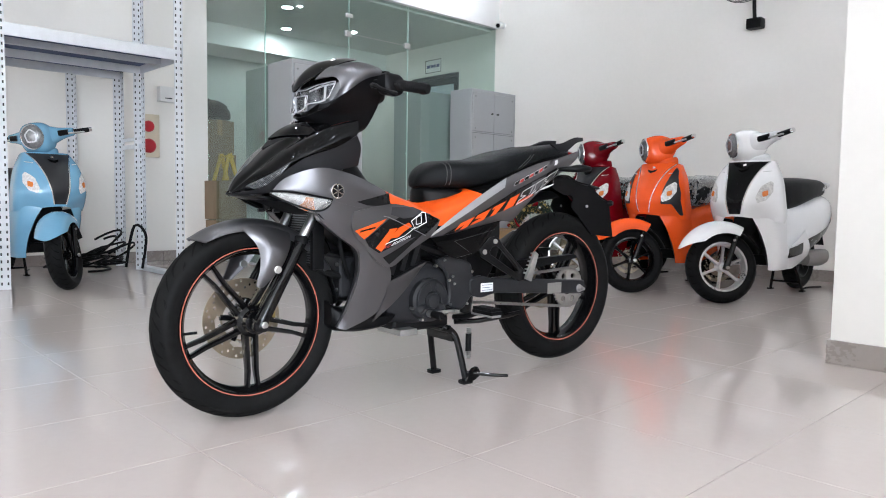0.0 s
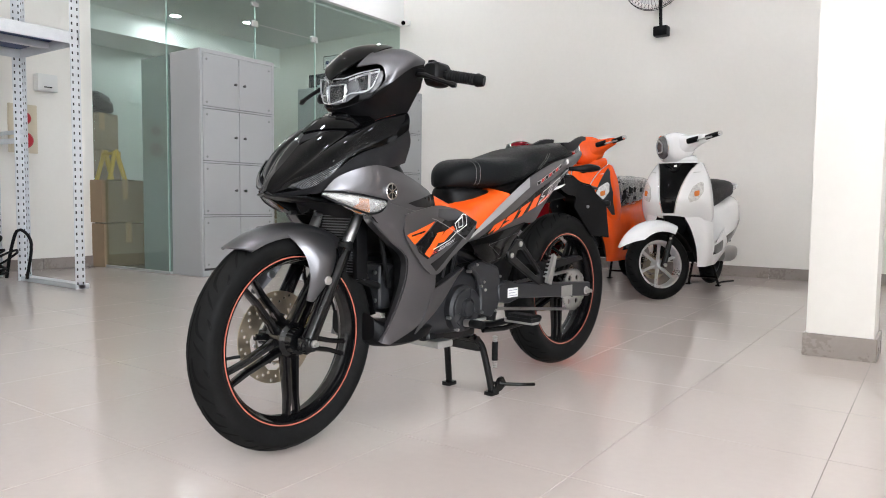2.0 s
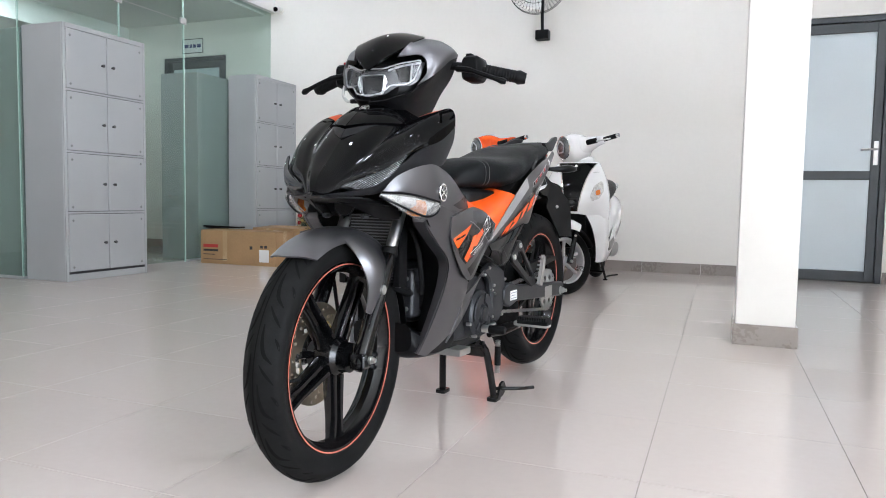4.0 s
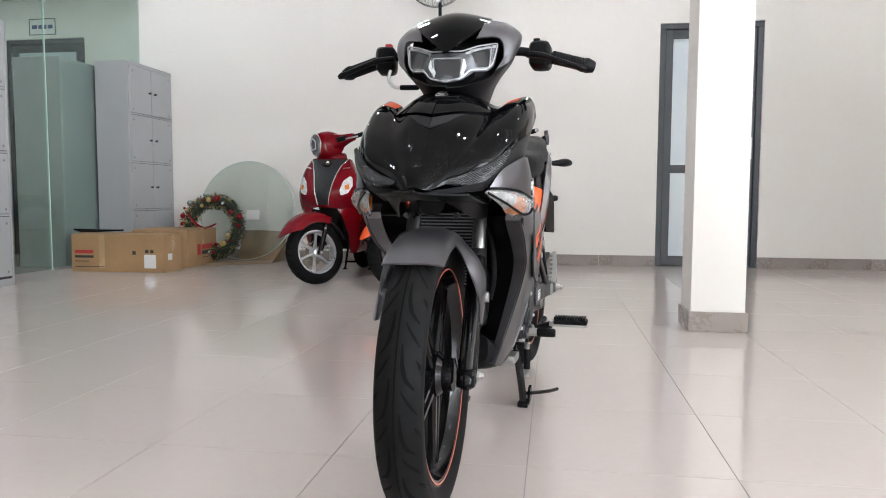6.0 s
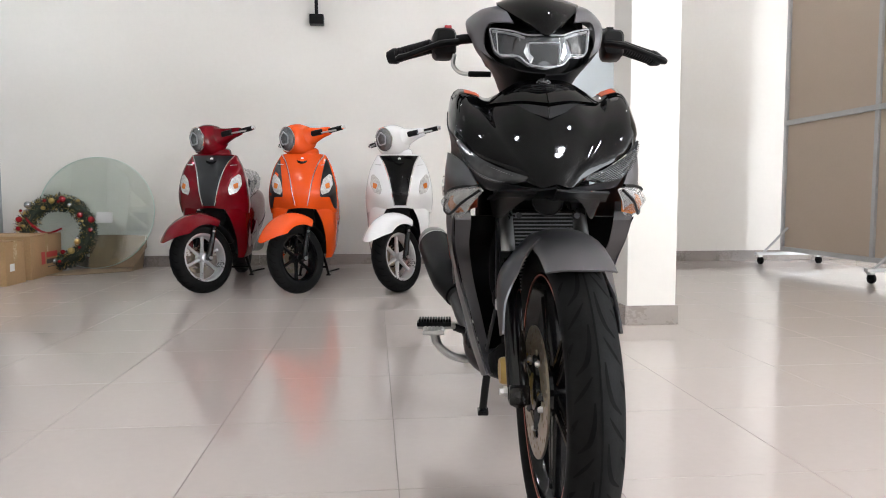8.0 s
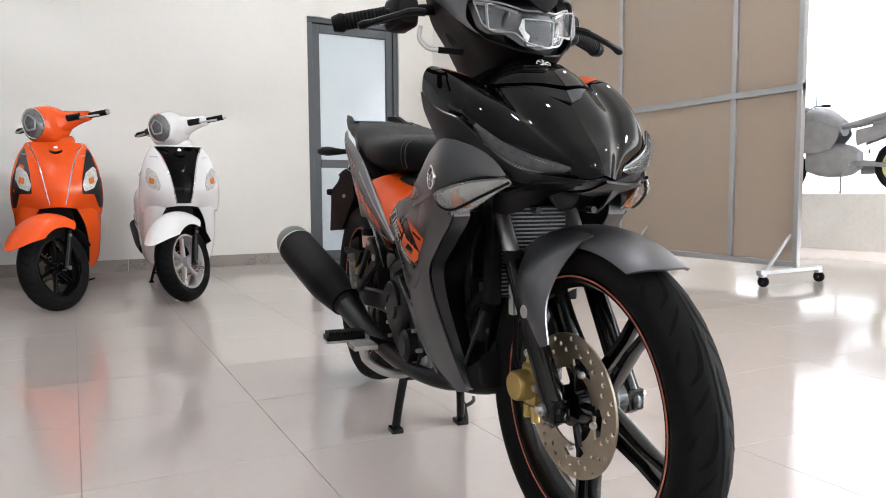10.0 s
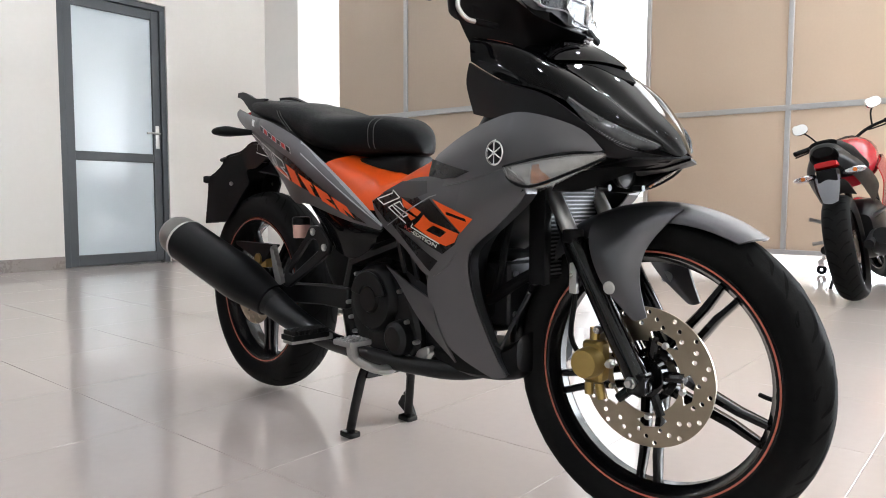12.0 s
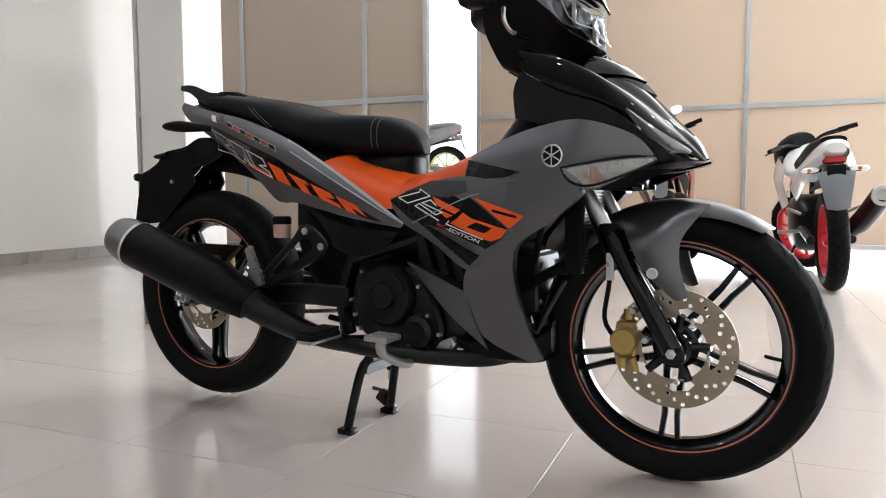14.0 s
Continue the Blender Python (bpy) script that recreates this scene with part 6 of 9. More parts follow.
for s in (-1, 1):
    part("vent_insert", plate_bm(rounded([(0.41, 0.47), (0.53, 0.505), (0.535, 0.445), (0.42, 0.395)], 0.01, 2), [], 0.004, "x", s * 0.128), M_BLACKPLASTIC, hero)
    for k in range(3):
        part("vent_louvre", loft_bm([[(s * 0.150, 0.425 + 0.04 * k, 0.475 + 0.012 * k), (s * 0.148, 0.405 + 0.04 * k, 0.41 + 0.012 * k)], [(s * 0.135, 0.455 + 0.04 * k, 0.48 + 0.012 * k), (s * 0.135, 0.430 + 0.04 * k, 0.405 + 0.012 * k)]], 4, 3, 0.003), M_DARKGREY, hero, "dark vent louvre")
    under = part("under_panel", loft_bm([[(s * 0.153, 0.555, 0.521), (s * 0.151, 0.66, 0.536), (s * 0.146, 0.76, 0.556), (s * 0.138, 0.872, 0.576)], [(s * 0.153, 0.58, 0.502), (s * 0.152, 0.665, 0.508), (s * 0.146, 0.75, 0.520), (s * 0.134, 0.845, 0.548)],
                                         [(s * 0.140, 0.60, 0.484), (s * 0.140, 0.675, 0.450), (s * 0.134, 0.755, 0.462), (s * 0.128, 0.815, 0.505)]], 18, 12, 0.004), M_GLOSSBLACK, hero, "gloss black lower side cover")
    tu = tree_of(under)
    if s > 0:
        for a, b in (((0.655, 0.509), (0.725, 0.472)), ((0.655, 0.509), (0.845, 0.545)), ((0.672, 0.452), (0.745, 0.465))):
            for strip in outline([a, b], 0.0008, False):
                decal("fine_line", [strip], tu, s, M_STITCH, under, 0.0012, 2, label="fine grey line")
    # frame and hangers
    part("frame_spar", rod_bm([(s * 0.07, 0.34, 0.58), (s * 0.085, 0.55, 0.50), (s * 0.09, 0.74, 0.44), (s * 0.085, 0.78, 0.34), (s * 0.075, 0.77, 0.25)], 0.02, 10), M_ENGINE, hero, "black frame tube")
    hx = s * 0.130
    hang = plate_bm(rounded([(0.835, 0.518), (0.782, 0.478), (0.79, 0.452), (0.975, 0.352), (1.012, 0.36), (1.008, 0.385), (0.89, 0.490), (0.868, 0.520)], 0.012, 3),
                    [rounded([(0.842, 0.484), (0.828, 0.462), (0.955, 0.388), (0.975, 0.392), (0.872, 0.484)], 0.008, 2)], 0.014, "x", hx - 0.007, bevel=0.003)
    hanger = part("peg_hanger", hang, M_ENGINE, hero, "black passenger footpeg hanger")
    for y, z in ((0.804, 0.467), (0.852, 0.503)):
        hbb = lathe_bm([(hx + s * 0.006, 0.009), (hx + s * 0.011, 0.009), (hx + s * 0.012, 0.005), (hx + s * 0.010, 0.004), (hx + s * 0.010, 0.0)], 12, "x", (0, y, z))
        part("hanger_bolt", hbb, M_STEEL, hanger)
    peg = loft_bm([[(hx + s * 0.018, 0.985, 0.365), (hx + s * 0.020, 1.000, 0.405), (hx + s * 0.016, 1.030, 0.462)], [(hx + s * 0.018, 1.012, 0.355), (hx + s * 0.020, 1.024, 0.395), (hx + s * 0.016, 1.046, 0.452)]], 10, 4, 0.012)
    for k in range(6):
        box_bm(hx + s * 0.010, hx + s * 0.022, 0.986 + 0.007 * k, 0.994 + 0.007 * k, 0.382 + 0.014 * k, 0.388 + 0.014 * k, 0.001, 1, peg)
    part("passenger_peg", peg, M_CASTALU, hanger, "folded aluminium passenger footpeg")
    # rider pegs
    rb = box_bm(min(s * 0.175, s * 0.285), max(s * 0.175, s * 0.285), 0.715, 0.755, 0.262, 0.276, 0.005)
    rp = part("rider_peg", rb, M_CASTALU, hero, "aluminium rider footpeg")
    for k in range(12):
        x = s * (0.192 + 0.0078 * k)
        part("peg_rib", box_bm(x - 0.0028, x + 0.0028, 0.712, 0.758, 0.276, 0.292, 0.001, 1), M_RUBBER, rp)
    part("peg_rubber", box_bm(min(s * 0.188, s * 0.286), max(s * 0.188, s * 0.286), 0.710, 0.760, 0.270, 0.283, 0.004, 2), M_RUBBER, rp, "black rubber pad")
    part("peg_bar", rod_bm([(s * 0.06, 0.735, 0.235), (s * 0.12, 0.735, 0.245), (s * 0.18, 0.735, 0.266)], 0.011, 10), M_ENGINE, hero)
    # swing arm
    if s > 0:
        arm = plate_bm(rounded([(0.745, 0.372), (0.80, 0.385), (0.86, 0.370), (1.335, 0.338), (1.335, 0.284), (0.86, 0.318), (0.80, 0.305), (0.750, 0.318)], 0.012, 2), [], 0.026, "x", 0.104, bevel=0.004)
    else:
        arm = plate_bm(rounded([(0.745, 0.372), (0.86, 0.370), (1.335, 0.338), (1.335, 0.284), (0.86, 0.318), (0.750, 0.318)], 0.012, 2), [], 0.026, "x", -0.112, bevel=0.004)
    sa = part("swing_arm", arm, M_ENGINE_GREY if s > 0 else M_ENGINE, hero, "dark grey box swing arm")
    part("rear_axle_nut", lathe_bm([(s * 0.115, 0.016), (s * 0.132, 0.016), (s * 0.133, 0.011), (s * 0.143, 0.011), (s * 0.144, 0.007), (s * 0.155, 0.0065), (s * 0.156, 0.0)], 12, "x", (0, 1.300, 0.308)), M_STEEL, sa, "steel axle nut")
    if s > 0:
        part("warning_label", box_bm(0.1285, 0.1305, 0.795, 0.852, 0.326, 0.357), M_DECALWHITE, sa, "white printed label")
        pr = bmesh.new()
        for k in range(3):
            box_bm(0.1305, 0.1309, 0.800, 0.848 - 0.012 * (k % 2), 0.331 + 0.009 * k, 0.333 + 0.009 * k, bm=pr)
        part("label_print", pr, M_GREYPRINT, sa, "small bars of grey print")
        part("metal_label", box_bm(0.1285, 0.1305, 1.125, 1.200, 0.297, 0.338), M_CASTALU, sa, "bare metal label plate")
part("frame_cover", section_bm(resample([(0.63, 0.57, 0.40, 0.070), (0.72, 0.575, 0.29, 0.080), (0.82, 0.58, 0.30, 0.078), (0.90, 0.60, 0.36, 0.066), (0.945, 0.61, 0.44, 0.055)], 10), 20, power=4), M_BLACKPLASTIC, hero, "black inner frame cover")
shock = rod_bm([(0.0, 0.90, 0.60), (0.0, 0.88, 0.36)], 0.022, 14)
for k in range(9):
    lathe_bm([(-0.004, 0.024), (0.0, 0.031), (0.004, 0.024)], 16, "z", (0, 0.885 + 0.001 * k, 0.40 + 0.02 * k), shock)
part("rear_shock", shock, M_ENGINE, hero, "rear shock absorber")
part("chain_guard", plate_bm(rounded([(0.98, 0.425), (1.30, 0.44), (1.315, 0.425), (1.10, 0.398), (1.02, 0.372)], 0.008, 2), [], 0.03, "x", 0.075), M_BLACKPLASTIC, hero, "black chain guard")
part("upper_guard", plate_bm(rounded([(1.12, 0.455), (1.19, 0.40), (1.34, 0.445), (1.345, 0.455)], 0.006, 2), [], 0.02, "x", -0.09), M_BLACKPLASTIC, hero)
cup = lathe_bm([(0.0, 0.0), (0.0, 0.021), (0.032, 0.023), (0.036, 0.023)], 20, "z", (-0.105, 0.955, 0.483))
res = part("brake_reservoir", cup, M_FLUID, hero, "pink rear brake fluid cup")
part("reservoir_cap", lathe_bm([(0.034, 0.024), (0.050, 0.024), (0.054, 0.020), (0.054, 0.0)], 20, "z", (-0.105, 0.955, 0.483)), M_BLACKPLASTIC, res, "black cap")
rcal = box_bm(-0.085, -0.05, 1.175, 1.235, 0.385, 0.44, 0.01)
rod_bm([(-0.085, 1.205, 0.41), (-0.096, 1.205, 0.41)], 0.016, 14, rcal)
part("rear_caliper", rcal, M_GOLD, hero, "gold rear brake caliper")

# -- exhaust --
axis_pts = [(-0.150, 0.985, 0.302), (-0.177, 1.050, 0.337), (-0.199, 1.115, 0.369), (-0.222, 1.205, 0.409), (-0.249, 1.330, 0.462)]
muffler = part("muffler", rod_bm(spline(axis_pts, 20), 0.06, 28, radii=[0.034 + 0.026 * min(1.0, i / 8) for i in range(21)]), M_ENGINE, hero, "matt black muffler")
part("muffler_shield", rod_bm(spline([(-0.164, 1.015, 0.319), (-0.199, 1.112, 0.371), (-0.223, 1.205, 0.411), (-0.2485, 1.324, 0.461)], 14), 0.062, 28, radii=[0.046 + 0.0150 * min(1.0, i / 4) for i in range(15)]), M_BLACKPLASTIC, muffler, "matt black heat shield")
tip, along = Vector((-0.249, 1.330, 0.462)), Vector((-0.024, 0.125, 0.052)).normalized()
part("cap_band", rod_bm([tip - along * 0.004, tip, tip + along * 0.004], 0.06, 28, radii=[0.0600, 0.0628, 0.0600]), M_STEEL, muffler, "bright band of the end cap")
part("muffler_cap", rod_bm([tip + along * d for d in (0.0, 0.020, 0.045, 0.062, 0.070, 0.071, 0.062)], 0.06, 28, radii=[0.0595, 0.0590, 0.0555, 0.0480, 0.0390, 0.0330, 0.0300]), M_CAPSTEEL, muffler, "dull brushed steel end cap")
part("tail_pipe", rod_bm([tip + along * d for d in (0.060, 0.082, 0.082, 0.062)], 0.02, 18, radii=[0.017, 0.017, 0.014, 0.013]), M_ENGINE, muffler, "black tail pipe")
for y, z, x in ((1.244, 0.454, -0.282), (1.040, 0.345, -0.222)):
    mb = lathe_bm([(x + 0.020, 0.010), (x - 0.002, 0.010), (x - 0.003, 0.006), (x - 0.001, 0.005), (x - 0.001, 0.0)], 12, "x", (0, y, z))
    part("shield_bolt", mb, M_ENGINE_GREY, muffler, "small dark bolt")
part("exhaust_pipe", rod_bm(spline([(-0.02, 0.30, 0.36), (-0.05, 0.27, 0.28), (-0.09, 0.36, 0.238), (-0.125, 0.48, 0.232), (-0.135, 0.66, 0.232), (-0.135, 0.80, 0.244), (-0.147, 0.92, 0.276), (-0.157, 0.998, 0.308)], 36), 0.022, 16,
                                radii=[0.0185] * 24 + [0.0185 + 0.0016 * k for k in range(13)]), M_ENGINE, hero, "black exhaust pipe")

# -- stands and pedals --
stand = bmesh.new()
for s in (-1, 1):
    rod_bm(spline([(s * 0.055, 0.690, 0.205), (s * 0.075, 0.725, 0.175), (s * 0.086, 0.745, 0.10), (s * 0.094, 0.762, 0.016)], 12), 0.0115, 12, stand)
    box_bm(s * 0.094 - 0.016, s * 0.094 + 0.016, 0.742, 0.785, 0.0, 0.014, 0.004, 2, stand)
rod_bm([(-0.08, 0.705, 0.192), (0.08, 0.705, 0.192)], 0.012, 12, stand)
rod_bm(spline([(0.094, 0.762, 0.04), (0.115, 0.79, 0.036), (0.16, 0.83, 0.034), (0.185, 0.88, 0.030)], 10), 0.006, 8, stand)
cst = part("centre_stand", stand, M_RIM, hero, "black tubular centre stand")
part("cross_plate", plate_bm(rounded([(-0.080, 0.150), (0.080, 0.150), (0.060, 0.205), (-0.060, 0.205)], 0.008, 2), [], 0.006, "y", 0.716), M_RIM, cst)
sp_bm = bmesh.new()
for k in range(18):
    lathe_bm([(-0.002, 0.007), (0.0, 0.0095), (0.002, 0.007)], 10, "z", (0.103, 0.766, 0.095 + 0.0060 * k), sp_bm)
spring = part("stand_spring", sp_bm, M_STEEL, cst, "coiled steel spring")
part("spring_sleeve", rod_bm([(0.103, 0.766, 0.118), (0.103, 0.766, 0.180)], 0.0105, 12), M_RUBBER, spring, "black rubber sleeve")
part("tang_plate", plate_bm(rounded([(0.75, 0.01), (0.775, 0.055), (0.80, 0.06), (0.82, 0.03), (0.79, 0.012)], 0.006, 2), [], 0.008, "x", 0.106), M_RIM, cst)
part("side_stand", rod_bm([(0.095, 0.71, 0.225), (0.112, 0.80, 0.222), (0.125, 0.93, 0.232), (0.128, 0.99, 0.238)], 0.009, 10), M_RIM, hero, "black folded side stand")
gl = rod_bm(spline([(0.10, 0.70, 0.268), (0.125, 0.68, 0.270), (0.138, 0.63, 0.272), (0.142, 0.575, 0.272)], 10), 0.006, 8)
rod_bm([(0.138, 0.568, 0.272), (0.160, 0.568, 0.272)], 0.0115, 14, gl)
gear = part("gear_pedal", gl, M_STEEL, hero, "steel gear pedal with a rubber toe")
part("toe_rubber", rod_bm([(0.158, 0.568, 0.272), (0.162, 0.568, 0.272), (0.205, 0.568, 0.272), (0.210, 0.568, 0.272)], 0.012, 14, radii=[0.010, 0.0125, 0.0125, 0.010]), M_RUBBER, gear, "black rubber toe piece")
bp = rod_bm(spline([(-0.105, 0.575, 0.212), (-0.150, 0.548, 0.216), (-0.190, 0.548, 0.226), (-0.222, 0.570, 0.250), (-0.232, 0.566, 0.284)], 18), 0.009, 10, radii=[0.011] * 8 + [0.010] * 7 + [0.012] * 4)
pedal = part("brake_pedal", bp, M_CASTALU, hero, "aluminium brake pedal")
part("pedal_plate", box_bm(-0.262, -0.205, 0.532, 0.592, 0.281, 0.293, 0.004, 2), M_CASTALU, pedal, "chequered aluminium pedal plate")
for i in range(5):
    for j in range(5):
        part("pedal_stud", box_bm(-0.259 + 0.0105 * i, -0.252 + 0.0105 * i, 0.536 + 0.011 * j, 0.543 + 0.011 * j, 0.2925, 0.2955, 0.001, 1), M_CASTALU, pedal)

# ---- scooters ----
M_CLEARLAMP = mat("clear_lamp_plastic", (0.55, 0.54, 0.52), 0.15, var=0.35, vscale=60, fine=200, spec=0.6, bump=0.5, bscale=150)
M_SC_LENS = mat("smoked_scooter_lamp", (0.20, 0.205, 0.21), 0.16, metal=0.6, var=0.5, vscale=45, fine=90, bump=0.9, bscale=70)
M_SC_RED = mat("deep_red_scooter_paint", (0.135, 0.0012, 0.005), 0.10, var=0.06, vscale=4, rvar=0.03, spec=0.3)
M_SC_ORANGE = mat("orange_scooter_paint", (0.78, 0.088, 0.008), 0.22, var=0.04, vscale=4, rvar=0.03, spec=0.4)
M_SC_WHITE = mat("white_scooter_paint", (0.82, 0.82, 0.82), 0.16, var=0.02, vscale=4, rvar=0.03, coat=0.6)
M_SC_BLUE = mat("sky_blue_scooter_paint", (0.145, 0.32, 0.46), 0.18, var=0.03, vscale=4, rvar=0.03, coat=0.5)
M_SC_GREY = mat("dark_grey_panel", (0.016, 0.0165, 0.018), 0.35, spec=0.3, var=0.1)
M_SILVERRIM = mat("silver_wheel_paint", (0.58, 0.58, 0.59), 0.3, metal=0.7, var=0.05)
M_FILM = thin_glass("clear_wrapping_film", (0.80, 0.83, 0.86), 0.5)
M_GREYSTEEL = mat("grey_exhaust_steel", (0.30, 0.29, 0.28), 0.4, metal=0.8, var=0.1)


def small_wheel(parent, name, R, width, loc, rim_r, rim_mat, spokes, steer=None, disc=True, label="", stripe=None):
    e = new(name)
    e.parent = parent
    e["label"] = label or "small scooter wheel"
    e.matrix_basis = (steer or Matrix()) @ Matrix.Translation(loc)
    w = width / 2
    prof = [(p.x, p.y) for p in spline([(-w * 0.7, rim_r, 0), (-w, rim_r + (R - rim_r) * 0.5, 0), (-w * 0.72, R - 0.016, 0), (-w * 0.3, R - 0.002, 0), (0, R, 0), (w * 0.3, R - 0.002, 0),
                                        (w * 0.72, R - 0.016, 0), (w, rim_r + (R - rim_r) * 0.5, 0), (w * 0.7, rim_r, 0)], 22)]
    tyre = part("tyre", lathe_bm(prof, 64, "x", closed=True), M_TYRE, e, angle=60)
    g = bmesh.new()
    for k in range(28):
        for s in (-1, 1):
            a0 = 2 * math.pi * (k + (0.5 if s > 0 else 0)) / 28
            pts = []
            for u, da, r in ((0.10, 0.0, R), (0.45, 0.10, R - 0.004), (0.78, 0.14, R - 0.018)):
                for h in (-0.016, 0.016):
                    a = a0 + da + h
                    pts.append(g.verts.new((s * u * w, (r + 0.0012) * math.cos(a), (r + 0.0012) * math.sin(a))))
            for i in (0, 2):
                g.faces.new((pts[i], pts[i + 1], pts[i + 3], pts[i + 2]))
    tagged(part("tread_pattern", g, M_GROOVE, tyre, "tread cuts"), kind="stuff")
    part("rim", lathe_bm([(-w * 0.72, rim_r + 0.006), (-w * 0.74, rim_r - 0.008), (-w * 0.3, rim_r - 0.02), (w * 0.3, rim_r - 0.02), (w * 0.74, rim_r - 0.008), (w * 0.72, rim_r + 0.006)], 64, "x", closed=True), rim_mat, e)
    part("hub", lathe_bm([(-0.04, 0.015), (-0.04, 0.028), (0.0, 0.034), (0.04, 0.028), (0.046, 0.012), (0.046, 0.0)], 24, "x"), rim_mat, e)
    for k in range(spokes):
        a = 2 * math.pi * k / spokes + 0.3
        d = Vector((0, math.cos(a), math.sin(a)))
        n = Vector((0, -math.sin(a), math.cos(a)))
        sp = bmesh.new()
        rings = []
        for r, wd, hx in ((0.02, 0.012, 0.016), (rim_r * 0.55, 0.008, 0.013), (rim_r - 0.012, 0.012, 0.012)):
            p = d * r
            rings.append([sp.verts.new(p + n * c * wd + Vector((q * hx, 0, 0))) for c, q in ((-1, -0.5), (-0.5, -1), (0.5, -1), (1, -0.5), (1, 0.5), (0.5, 1), (-0.5, 1), (-1, 0.5))])
        for p, q in zip(rings, rings[1:]):
            for j in range(8):
                sp.faces.new((p[j], p[(j + 1) % 8], q[(j + 1) % 8], q[j]))
        part("spoke", sp, rim_mat, e)
    if disc:
        part("brake_disc", disc_bm(0.095, 0.055, -0.052, 0.004), M_DISC, e, "drilled steel brake disc")
    return e


def on_front(loop, tree, lift):
    """A thin piece, given as an (x, z) outline, laid onto a panel from its front."""
    bm = bmesh.new()
    vs = [bm.verts.new((x, 0, z)) for x, z in rounded(loop, 0.008, 3)]
    es = [bm.edges.new((vs[i], vs[(i + 1) % len(vs)])) for i in range(len(vs))]
    bmesh.ops.triangle_fill(bm, edges=es, use_beauty=True)
    for _ in range(2):
        bmesh.ops.subdivide_edges(bm, edges=[e for e in bm.edges if e.calc_length() > 0.014], cuts=1)
    bmesh.ops.triangulate(bm, faces=bm.faces[:])
    for v in bm.verts:
        hit = tree.ray_cast(Vector((v.co.x, -1.0, v.co.z)), Vector((0, 1, 0)))[0]
        v.co.y = (hit.y if hit else 0.24) - lift
    bm.normal_update()
    bmesh.ops.solidify(bm, geom=bm.faces[:], thickness=0.004)
    return bm


TALL = Matrix.Translation((0, 0, 1.050)) @ Matrix.Diagonal((0.98, 1.0, 1.16, 1.0)) @ Matrix.Translation((0, 0, -1.050))


def on_skin(points, tree, n, lift):
    """A smooth line through points (x, z), laid on a surface that faces the front."""
    line = []
    for x, _, z in spline([(x, 0, z) for x, z in points], n):
        hit = tree.ray_cast(Vector((x, -1.0, z)), Vector((0, 1, 0)))[0]
        line.append((x, (hit.y if hit else line[-1][1] + lift) - lift, z))
    return line


